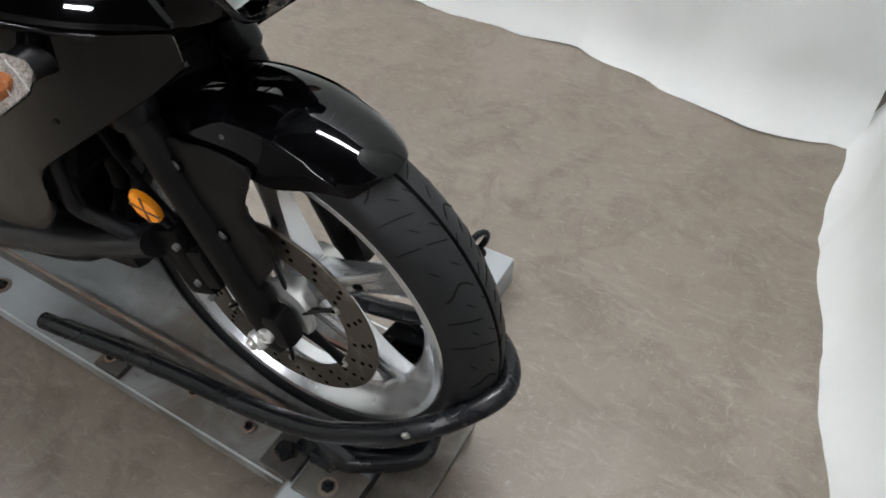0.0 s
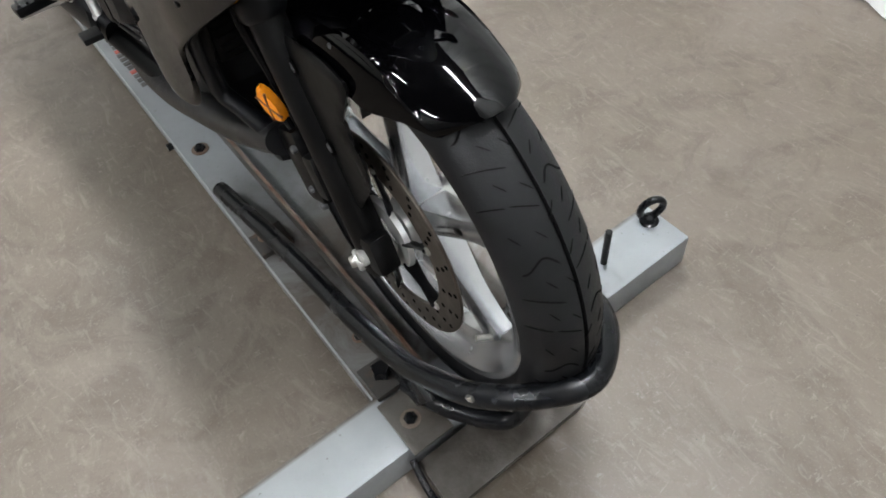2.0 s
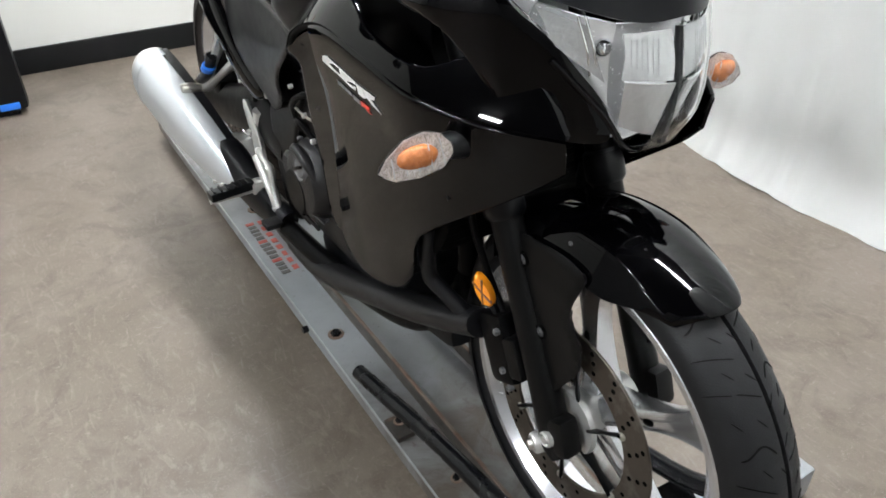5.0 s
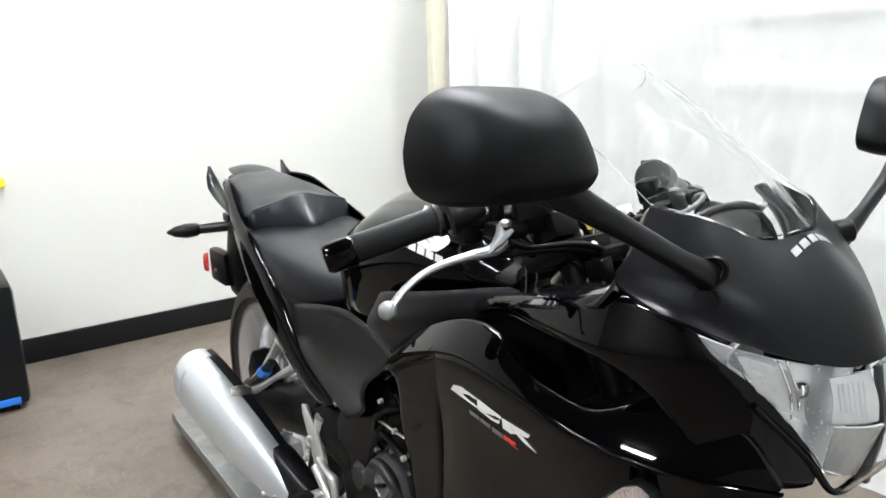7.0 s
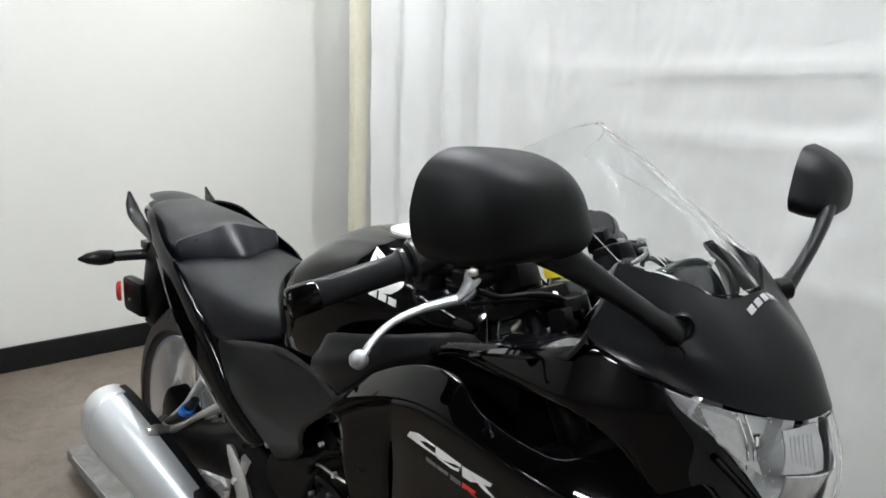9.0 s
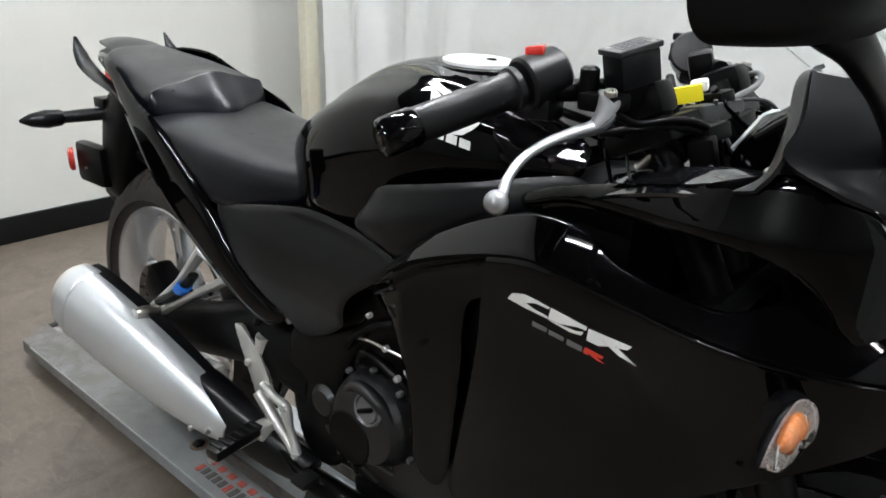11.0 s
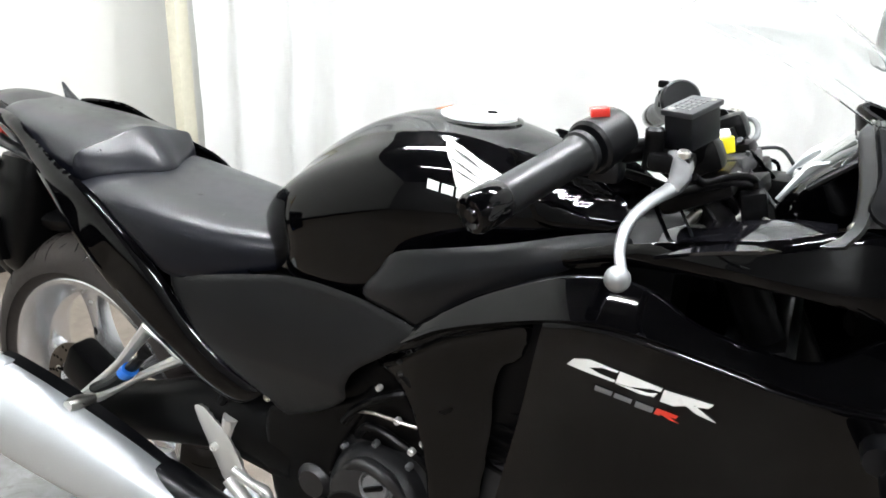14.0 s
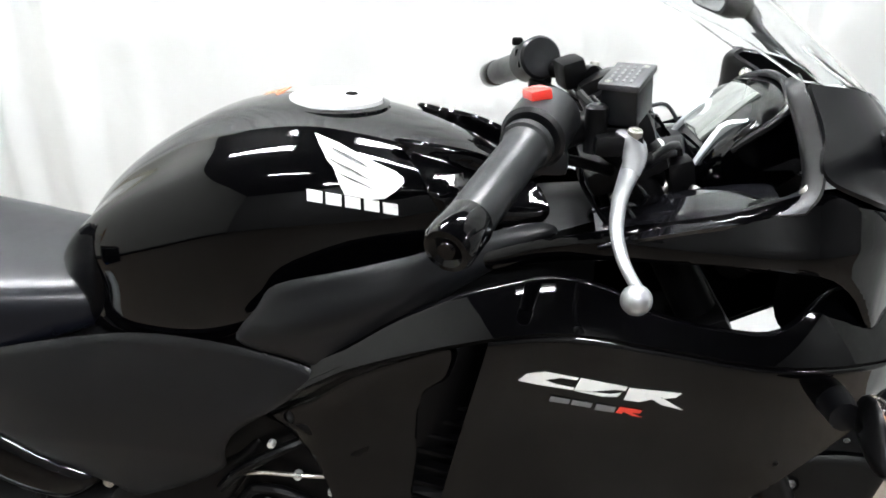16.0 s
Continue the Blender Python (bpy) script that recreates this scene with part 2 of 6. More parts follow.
AMBER = material("amber_bulb", (0.44, 0.15, 0.05), 0.25, vary=0.6, scale=190, bump=0.9, bump_scale=150)
DARKAMBER = material("dark_amber", (0.16, 0.05, 0.005), 0.3, vary=0.2)
RED = material("red_plastic", (0.62, 0.03, 0.02), 0.25, coat=0.5, vary=0.1)
YELLOW = material("yellow_label", (0.85, 0.72, 0.02), 0.4, vary=0.08)
BLUE = material("blue_tape", (0.02, 0.16, 0.62), 0.35, vary=0.15)
WHITE = material("white_sticker", (0.80, 0.80, 0.78), 0.3, vary=0.03)
GREYINK = material("grey_sticker", (0.13, 0.13, 0.135), 0.35, vary=0.05)
FADEDINK = material("faded_black_lettering", (0.085, 0.082, 0.078), 0.5, vary=0.4, scale=60)
FADEDRED = material("faded_red_lettering", (0.42, 0.085, 0.065), 0.5, vary=0.4, scale=60)
PALEINK = material("pale_grey_sticker", (0.30, 0.30, 0.31), 0.35, vary=0.05)
REDINK = material("red_sticker", (0.70, 0.05, 0.03), 0.35, vary=0.05)
BLACKINK = material("black_lettering", (0.03, 0.03, 0.03), 0.5)
CLEAR = glass("clear_plastic", (0.97, 0.98, 0.98), 0.02, 1.2)
SCREEN = glass("windscreen_plastic", (0.97, 0.98, 0.98), 0.01, 1.12)
MIRROR = material("mirror_glass", (0.9, 0.9, 0.9), 0.01, metal=1.0, vary=0.0, rough_vary=0.0)
LCD = material("display", (0.10, 0.11, 0.10), 0.08, coat=1.0, vary=0.1)
CONCRETE = concrete("worn_concrete")
WALLM = stained("painted_wall", (0.59, 0.59, 0.557), (0.56, 0.56, 0.527), 0.55, 0.0, 0.6, 0.06, bump=0.04, bump_scale=150, grainy=0.02)
FABRIC = stained("white_backdrop_cloth", (0.87, 0.88, 0.87), (0.83, 0.84, 0.83), 0.85, 0.0, 0.9, 0.08, bump=0.05, bump_scale=260, grainy=0.015)
BEIGE = stained("beige_post_paint", (0.55, 0.53, 0.42), (0.50, 0.47, 0.38), 0.5, 0.0, 3.0, 0.1)
BASEM = material("black_baseboard_rubber", (0.004, 0.004, 0.0045), 0.45, vary=0.3, spec=0.2)
DARKWALL = stained("grey_wall", (0.20, 0.20, 0.20), (0.17, 0.17, 0.165), 0.8, 0.0, 0.8, 0.12)
CEILM = stained("dark_ceiling", (0.05, 0.05, 0.05), (0.07, 0.07, 0.065), 0.9, 0.0, 0.7, 0.1)
RAILM = rail_paint("painted_steel_rail")
EDGEM = material("pale_edge_steel", (0.42, 0.44, 0.45), 0.32, metal=0.6, vary=0.3, scale=25)
DIRTYPLATE = stained("oily_black_plate", (0.030, 0.027, 0.024), (0.10, 0.055, 0.03), 0.5, 0.2, 25.0, 0.10, bump=0.25, bump_scale=200)
RUSTY = stained("rusty_steel", (0.20, 0.16, 0.13), (0.13, 0.055, 0.03), 0.6, 0.4, 18.0, 0.2, bump=0.3, bump_scale=200)
BLACKPIPE = stained("black_painted_pipe", (0.0045, 0.005, 0.006), (0.02, 0.017, 0.015), 0.26, 0.0, 16.0, 0.0, bump=0.05, spec=0.22)
LAMPM = material("lamp_tube", (0.975, 1.0, 1.03), 0.5, emit=TUBE_POWER, vary=0.0)
GREYLID = material("dull_grey_plastic", (0.018, 0.019, 0.021), 0.35, vary=0.2, bump=0.05)
GREYCAST = material("dull_grey_casting", (0.13, 0.132, 0.136), 0.42, metal=0.35, vary=0.3, scale=80)
LEVERM = material("dull_alloy", (0.34, 0.35, 0.36), 0.30, metal=0.8, vary=0.06, scale=12, rough_vary=0.02)
LENSBACK = material("dull_silver_backing", (0.52, 0.52, 0.52), 0.20, metal=0.65, vary=0.12, scale=30, rough_vary=0.03, bump=0.7, bump_scale=110)
TRIMM = material("grained_grey_black_plastic", (0.006, 0.006, 0.007), 0.36, vary=0.15, bump=0.12, bump_scale=900, spec=0.35)
REFLECTOR = material("bright_reflector", (0.90, 0.91, 0.92), 0.26, metal=0.55, vary=0.04, scale=60, rough_vary=0.04)
PLATEM = stained("bare_worn_steel", (0.098, 0.090, 0.080), (0.036, 0.027, 0.020), 0.42, 0.3, 16.0, 0.20, bump=0.2, bump_scale=160)
INNERM = material("polished_black_plastic", (0.004, 0.004, 0.005), 0.10, vary=0.2, rough_vary=0.03, spec=0.6)
INDBACK = material("pebbled_pale_reflector", (0.46, 0.40, 0.37), 0.28, metal=0.35, vary=0.6, scale=150, bump=1.0, bump_scale=170)
HOUSE = material("lamp_housing", (0.6, 0.6, 0.6), 0.5)


# ---- mesh helpers ----
def world_inverse(parent):
    return parent.matrix_basis.inverted() if parent.parent is None else Matrix()


def part(name, bm, mat, parent=None, label="", angle=38, smooth=True):
    bmesh.ops.recalc_face_normals(bm, faces=bm.faces)
    me = bpy.data.meshes.new(name)
    bm.to_mesh(me)
    bm.free()
    me.materials.append(mat)
    if smooth:
        me.shade_smooth()
        me.set_sharp_from_angle(angle=radians(angle))
    ob = new(name, me)
    if parent:
        ob.parent = parent
        ob.matrix_parent_inverse = world_inverse(parent)
    if label:
        tagged(ob, label)
    return ob


def thing(name, base, label, category, group=""):
    ob = new(name)
    ob.empty_display_size = 0.1
    ob.matrix_basis = Matrix.Translation(base)
    return tagged(ob, label, category, group)


def V(*a):
    return Vector(a)


def spline(pts, n, closed=False):
    """Points along a smooth curve through pts."""
    pts = [Vector(p) for p in pts]
    m = len(pts)
    out = []
    count = m if closed else m - 1
    for i in range(count):
        g = (lambda k: pts[k % m]) if closed else (lambda k: pts[k] if 0 <= k < m else (2 * pts[0] - pts[1] if k < 0 else 2 * pts[-1] - pts[-2]))
        a, b, c, d = g(i - 1), g(i), g(i + 1), g(i + 2)
        for s in range(n):
            t = s / n
            out.append(0.5 * ((2 * b) + (c - a) * t + (2 * a - 5 * b + 4 * c - d) * t * t + (3 * b - a - 3 * c + d) * t ** 3))
    if not closed:
        out.append(pts[-1])
    return out


def sweep(bm, pts, radius, seg=12, sub=6, caps=True, flat=1.0, closed=False):
    """A tube along a smooth curve; radius is one number or one per point; flat squeezes it along its second axis."""
    line = spline(pts, sub, closed) if sub > 1 else [Vector(p) for p in pts]
    m = len(line)
    rad = [radius] * m if isinstance(radius, (int, float)) else [float(np.interp(i / (m - 1) * (len(radius) - 1), range(len(radius)), radius)) for i in range(m)]
    up = V(0.1, 0.25, 1).normalized()
    rings = []
    for i, p in enumerate(line):
        d = (line[(i + 1) % m] - line[i - 1]) if closed else (line[min(i + 1, m - 1)] - line[max(i - 1, 0)])
        d.normalize()
        s = d.cross(up).normalized()
        u = s.cross(d)
        rings.append([bm.verts.new(p + rad[i] * (math.cos(2 * math.pi * k / seg) * s + flat * math.sin(2 * math.pi * k / seg) * u)) for k in range(seg)])
    for i in range(m if closed else m - 1):
        a, b = rings[i], rings[(i + 1) % m]
        for k in range(seg):
            bm.faces.new((a[k], a[(k + 1) % seg], b[(k + 1) % seg], b[k]))
    if caps and not closed:
        bm.faces.new(rings[0])
        bm.faces.new(rings[-1][::-1])
    return bm


def rod(bm, a, b, r, r2=None, seg=14):
    return sweep(bm, [a, b], [r, r2 if r2 is not None else r], seg, 1)


def box(bm, c, s, bevel=0.0, rot=None):
    r = bmesh.ops.create_cube(bm, size=1.0)
    vs = r["verts"]
    m = Matrix.Translation(c) @ (rot.to_4x4() if rot else Matrix()) @ Matrix.Diagonal((*s, 1))
    bmesh.ops.transform(bm, matrix=m, verts=vs)
    if bevel:
        es = {e for v in vs for e in v.link_edges}
        bmesh.ops.bevel(bm, geom=list(es), offset=bevel, segments=2, affect="EDGES", profile=0.6)
    return bm


def lathe(bm, profile, centre, axis=(0, 1, 0), seg=64, closed=False, start=0.0, sweep_angle=2 * math.pi):
    """Turns (radius, along) pairs round an axis."""
    ax = Vector(axis).normalized()
    q = ax.to_track_quat("Z", "Y")
    full = abs(sweep_angle - 2 * math.pi) < 1e-6
    n = seg if full else seg + 1
    rings = []
    for k in range(n):
        a = start + sweep_angle * k / seg
        rings.append([bm.verts.new(Vector(centre) + q @ V(r * math.cos(a), r * math.sin(a), h)) for r, h in profile])
    for k in range(n if full else n - 1):
        a, b = rings[k], rings[(k + 1) % n]
        for i in range(len(profile) if closed else len(profile) - 1):
            j = (i + 1) % len(profile)
            bm.faces.new((a[i], a[j], b[j], b[i]))
    bmesh.ops.remove_doubles(bm, verts=bm.verts, dist=1e-5)
    return bm


def ball(bm, c, s, seg=16):
    r = bmesh.ops.create_uvsphere(bm, u_segments=seg, v_segments=seg // 2 + 2, radius=1.0)
    bmesh.ops.transform(bm, matrix=Matrix.Translation(c) @ Matrix.Diagonal((*s, 1) if isinstance(s, tuple) else (s, s, s, 1)), verts=r["verts"])
    return bm


def net(rows, nu, nv, closed=False):
    """A smooth grid of points through rows of control points."""
    fine = [spline(r, nv, closed) for r in rows]
    cols = [spline([fine[i][j] for i in range(len(rows))], nu) for j in range(len(fine[0]))]
    return [[cols[j][i] for j in range(len(cols))] for i in range(len(cols[0]))]


def sheet(rows, nu=5, nv=5, thick=0.004, closed=False, caps=False):
    bm = bmesh.new()
    g = net(rows, nu, nv, closed)
    vs = [[bm.verts.new(p) for p in r] for r in g]
    w = len(vs[0])
    for i in range(len(vs) - 1):
        for j in range(w if closed else w - 1):
            bm.faces.new((vs[i][j], vs[i][(j + 1) % w], vs[i + 1][(j + 1) % w], vs[i + 1][j]))
    if caps:
        bm.faces.new(vs[0])
        bm.faces.new(vs[-1][::-1])
    bmesh.ops.remove_doubles(bm, verts=bm.verts, dist=1e-5)
    bmesh.ops.recalc_face_normals(bm, faces=bm.faces)
    if thick:
        bmesh.ops.solidify(bm, geom=bm.faces[:], thickness=thick)
    return bm


def lift(bm, off):
    """Gives flat decal faces a little depth."""
    geo = bmesh.ops.extrude_face_region(bm, geom=bm.faces[:])["geom"]
    for v in geo:
        if isinstance(v, bmesh.types.BMVert):
            v.co.y += math.copysign(off, v.co.y)
    return bm


def surface_hit(ob, origin, direction):
    """Where a straight line first meets a mesh, and the mesh's normal there."""
    me = ob.data
    me.calc_loop_triangles()
    co = np.array([v.co[:] for v in me.vertices])
    tri = np.array([t.vertices[:] for t in me.loop_triangles])
    a, b, c = co[tri[:, 0]], co[tri[:, 1]], co[tri[:, 2]]
    e1, e2 = b - a, c - a
    nrm = np.cross(e1, e2)

    def at(o, d):
        o, d = np.array(o, float), np.array(d, float)
        h = np.cross(d, e2)
        det = (e1 * h).sum(1)
        det = np.where(np.abs(det) < 1e-14, 1e-14, det)
        s = o - a
        u = (s * h).sum(1) / det
        q = np.cross(s, e1)
        v = (q @ d) / det
        t = (e2 * q).sum(1) / det
        t = np.where((u >= -1e-6) & (v >= -1e-6) & (u + v <= 1 + 1e-6) & (t > 0), t, np.inf)
        i = int(t.argmin())
        if not np.isfinite(t[i]):
            return None
        w = Vector(nrm[i]).normalized()
        return Vector(o + t[i] * d), w if w.dot(Vector(d)) < 0 else -w
    return at(origin, direction) if origin is not None else at


def stick(name, shape, ob, direction, mat, parent, label="", cuts=3, off=0.0014):
    """A thin decal: a flat outline carried along a direction onto a mesh."""
    at = surface_hit(ob, None, None)
    d = Vector(direction).normalized()
    bm = bmesh.new()
    bm.faces.new([bm.verts.new(p) for p in shape])
    bmesh.ops.triangulate(bm, faces=bm.faces[:])
    for _ in range(cuts):
        bmesh.ops.subdivide_edges(bm, edges=bm.edges[:], cuts=1, use_grid_fill=True)
    for v in bm.verts:
        r = at(v.co, d)
        if r:
            v.co = r[0] + r[1] * off
    geo = bmesh.ops.extrude_face_region(bm, geom=bm.faces[:])["geom"]
    for v in geo:
        if isinstance(v, bmesh.types.BMVert):
            v.co -= d * 0.0007
    return part(name, bm, mat, parent, label)


def mirrored(bm):
    m = bm.copy()
    bmesh.ops.scale(m, vec=(1, -1, 1), verts=m.verts)
    return m


def panel(outline, depth, thick=0.005, step=0.006, roll=0.010, smooth_outline=4, side=-1):
    """A moulded side panel: a closed outline in x and z laid on the body's half width depth(x, z), its edges rolled in."""
    pts = [(p.x, p.y) for p in spline([(x, z, 0) for x, z in outline], smooth_outline, True)] if smooth_outline > 1 else outline
    bm = bmesh.new()
    f = bm.faces.new([bm.verts.new((x, 0, z)) for x, z in pts])
    xs, zs = [p[0] for p in pts], [p[1] for p in pts]
    for lo, hi, no in ((min(xs), max(xs), 0), (min(zs), max(zs), 2)):
        k = lo + step
        while k < hi - step * 0.3:
            co = [0, 0, 0]
            nrm = [0, 0, 0]
            co[no], nrm[no] = k, 1
            bmesh.ops.bisect_plane(bm, geom=bm.verts[:] + bm.edges[:] + bm.faces[:], dist=1e-5, plane_co=co, plane_no=nrm)
            k += step
    a = np.array(pts)
    b = np.roll(a, -1, 0)
    for v in bm.verts:
        p = np.array([v.co.x, v.co.z])
        t = np.clip(((p - a) * (b - a)).sum(1) / np.maximum(((b - a) ** 2).sum(1), 1e-12), 0, 1)
        d = float(np.sqrt((((a + t[:, None] * (b - a)) - p) ** 2).sum(1)).min())
        r = 0.0
        if d < roll:
            r = roll * 0.5 * (1 - math.sqrt(max(0.0, 1 - (1 - d / roll) ** 2)))
        v.co.y = side * (depth(v.co.x, v.co.z) - r)
    bmesh.ops.recalc_face_normals(bm, faces=bm.faces)
    fs = bm.faces[:]
    if sum(fc.normal.y * fc.calc_area() for fc in fs) * side < 0:
        bmesh.ops.reverse_faces(bm, faces=fs)
    bmesh.ops.solidify(bm, geom=bm.faces[:], thickness=thick)
    return bm


def both(name, outline, depth, mat, parent, label="", **k):
    """The panel on the machine's right side and its mirror image."""
    bm = panel(outline, depth, **k)
    other = mirrored(bm)
    right = part(name, bm, mat, parent, label, angle=50)
    part(name, other, mat, parent, label, angle=50)
    return right


def blend(knots):
    """A smooth function of x through (x, value) pairs."""
    ks = sorted(knots)
    xs, ys = [k[0] for k in ks], [k[1] for k in ks]

    def at(x):
        if x <= xs[0]:
            return ys[0]
        if x >= xs[-1]:
            return ys[-1]
        i = max(j for j in range(len(xs) - 1) if xs[j] <= x)
        t = (x - xs[i]) / (xs[i + 1] - xs[i])
        m0 = (ys[i + 1] - ys[i - 1]) / (xs[i + 1] - xs[i - 1]) if i else (ys[1] - ys[0]) / (xs[1] - xs[0])
        m1 = (ys[i + 2] - ys[i]) / (xs[i + 2] - xs[i]) if i + 2 < len(xs) else (ys[-1] - ys[-2]) / (xs[-1] - xs[-2])
        h = xs[i + 1] - xs[i]
        return (2 * t ** 3 - 3 * t * t + 1) * ys[i] + (t ** 3 - 2 * t * t + t) * h * m0 + (-2 * t ** 3 + 3 * t * t) * ys[i + 1] + (t ** 3 - t * t) * h * m1
    return at


def bolt(parent, at, axis, r=0.006, h=0.005, mat=None, name="bolt"):
    bm = bmesh.new()
    ax = Vector(axis).normalized()
    c = Vector(at) - ax * 0.003
    r = r * 0.85
    lathe(bm, [(0, h), (r * 0.45, h), (r * 0.5, h * 0.55), (r * 0.62, h * 0.6), (r * 0.75, h), (r * 0.95, h * 0.8), (r, 0), (r, -0.004)], c, ax, 14)
    return part(name, bm, mat or STEEL, parent)


# ---- the room ----
def structure(name, bm, mat, label="", **k):
    return tagged(part(name, bm, mat, None, **k), label, kind="structure")


def build_room():
    bm = bmesh.new()
    box(bm, (1.0, -1.9, -0.05), (8.6, 8.6, 0.1))
    structure("floor", bm, CONCRETE, "worn brown grey concrete floor", smooth=False)
    bm = bmesh.new()
    box(bm, (-3.22, -1.9, 1.9), (0.14, 8.6, 3.8))
    structure("wall_rear", bm, WALLM, "off-white painted wall", smooth=False)
    bm = bmesh.new()
    box(bm, (1.0, 2.33, 1.9), (8.3, 0.14, 3.8))
    structure("wall_side", bm, WALLM, "off-white painted wall behind the cloth", smooth=False)
    # two unseen walls, added and kept dark to deepen reflections in the black paint
    bm = bmesh.new()
    box(bm, (1.0, -6.13, 1.9), (8.3, 0.14, 3.8))
    structure("wall_far", bm, DARKWALL, smooth=False)
    bm = bmesh.new()
    box(bm, (5.22, -1.9, 1.9), (0.14, 8.6, 3.8))
    structure("wall_front", bm, DARKWALL, smooth=False)
    bm = bmesh.new()
    box(bm, (1.0, -1.9, 3.86), (8.6, 8.6, 0.12))
    structure("ceiling", bm, CEILM, smooth=False)
    bm = bmesh.new()
    box(bm, (-3.141, -1.9, 0.055), (0.018, 8.3, 0.11), 0.004)
    structure("baseboard", bm, BASEM, "black rubber baseboard")
    bm = bmesh.new()
    box(bm, (-2.593, 1.375, 1.9), (0.052, 0.07, 3.795), 0.004)
    structure("post", bm, BEIGE, "beige painted square steel post")


def cloth(name, path, height, folds, waves, creases, seed, label):
    """A hanging backdrop cloth along a plan line: gathered folds, packing creases and a hem that lies out on the floor."""
    line = spline(path, 70)
    n = len(line)
    dist = [0.0]
    for a, b in zip(line, line[1:]):
        dist.append(dist[-1] + (b - a).length)
    zs = [0.004, 0.012, 0.03, 0.06, 0.10, 0.15] + [0.2 + (height - 0.2) * k / 140 for k in range(141)]
    bm = bmesh.new()
    grid = []

    def ridge(d, w):
        return max(0.0, 1 - abs(d) / w)

    for z in zs:
        row = []
        for i, p in enumerate(line):
            d = line[min(i + 1, n - 1)] - line[max(i - 1, 0)]
            nrm = V(d.y, -d.x, 0).normalized()
            s = dist[i]
            u = s / dist[-1]
            off = folds(u) * sum(w * math.sin(f * s + ph + 0.5 * math.sin(0.9 * z + ph)) for f, ph, w in waves)
            calm = max(0.0, 1 - folds(u) / 0.02)
            off += 0.014 * noise.noise((s * 2.2, z * 1.6, seed)) + 0.005 * noise.noise((s * 8, z * 6, seed + 5)) + 0.006 * abs(noise.noise((s * 13, z * 11, seed + 9)))
            for c in creases[0]:
                off += 0.013 * calm * ridge(z - c - 0.015 * math.sin(1.7 * s + c), 0.045) * (0.5 + 0.5 * math.sin(2.1 * s + 3 * c))
            for c in creases[1]:
                off += 0.011 * calm * ridge(s - c - 0.012 * math.sin(1.9 * z + c), 0.04) * (0.5 + 0.5 * math.sin(1.7 * z + 4 * c))
            hem = max(0.0, 1 - z / 0.16)
            off += 0.040 * hem ** 2 + 0.008 * hem * math.sin(5.5 * s + seed) + 0.003 * hem * math.sin(23 * s)
            row.append(bm.verts.new(p + nrm * off + V(0, 0, z + 0.004 * math.sin(11 * s) * hem)))
        grid.append(row)
    for a, b in zip(grid, grid[1:]):
        for i in range(n - 1):
            bm.faces.new((a[i], a[i + 1], b[i + 1], b[i]))
    bmesh.ops.solidify(bm, geom=bm.faces[:], thickness=0.004)
    return tagged(part(name, bm, FABRIC, None, angle=80), label, "backdrop")


def build_lights():
    for x, y, tubes in ((0.30, 0.55, 2), (-1.90, 0.60, 2), (-1.1, -2.3, 1), (0.9, -4.8, 2), (4.1, -1.6, 1)):
        lamp = thing("ceiling_light", (x, y, 3.79), "white ceiling batten with lit fluorescent tubes", "lamp", "ceiling lights")
        bm = bmesh.new()
        box(bm, (x, y, 3.765), (1.25, 0.22, 0.06), 0.01)
        part("housing", bm, HOUSE, lamp)
        for k in range(tubes):
            bm = bmesh.new()
            rod(bm, (x - 0.59, y + (k - 0.5 * (tubes - 1)) * 0.12, 3.715), (x + 0.59, y + (k - 0.5 * (tubes - 1)) * 0.12, 3.715), 0.014)
            part("tube", bm, LAMPM, lamp, "lit white fluorescent tube")


build_room()
GATHER = [(11.0, 0.4, 0.6), (27.0, 1.9, 0.75), (52.0, 4.0, 0.22), (5.0, 2.0, 0.5)]
LOOSE = [(3.6, 0.5, 1.0), (8.5, 2.2, 0.5), (19.0, 4.4, 0.2)]
cloth("backdrop_cloth", [(-2.535, 1.47, 0), (-1.9, 1.47, 0), (-1.27, 1.46, 0), (-0.65, 1.352, 0), (-0.33, 1.35, 0), (-0.10, 1.352, 0), (0.03, 1.315, 0), (0.22, 1.265, 0), (0.42, 1.228, 0), (0.66, 1.275, 0)], 3.45, lambda u: 0.034 * math.exp(-(max(0.0, u - 0.05) / 0.20) ** 4) + 0.006, GATHER, ((0.72, 1.12, 1.33, 1.58, 1.86, 2.3), (1.05, 1.42, 1.95, 2.4, 2.9)), 3, "white cloth backdrop hanging in folds to the floor")
# the run past x 0.88 is unseen, added as white for the paint's reflections
cloth("backdrop_cloth", [(0.70, 1.33, 0), (0.675, 0.95, 0), (0.72, 0.60, 0), (0.79, 0.30, 0), (0.88, 0.05, 0), (1.15, -0.20, 0), (1.6, -0.55, 0)], 3.45, lambda u: 0.007, LOOSE, ((0.6, 1.0, 1.4, 1.8, 2.2), (0.45, 0.9, 1.35, 1.8)), 8, "white cloth backdrop with its hem on the concrete")
build_lights()


# ---- the wheel chock stand ----
def build_stand():
    st = thing("motorcycle_stand", (-1.0, 0, 0), "long grey painted steel motorcycle stand with a black wheel chock", "stand")
    turn = Matrix.Rotation(radians(-0.55), 4, "Z")

    def put(name, bm, mat, label="", parent=None, turned=True, **k):
        if turned:
            bmesh.ops.transform(bm, matrix=turn, verts=bm.verts)
        return part(name, bm, mat, parent or st, label, **k)

    bm = bmesh.new()
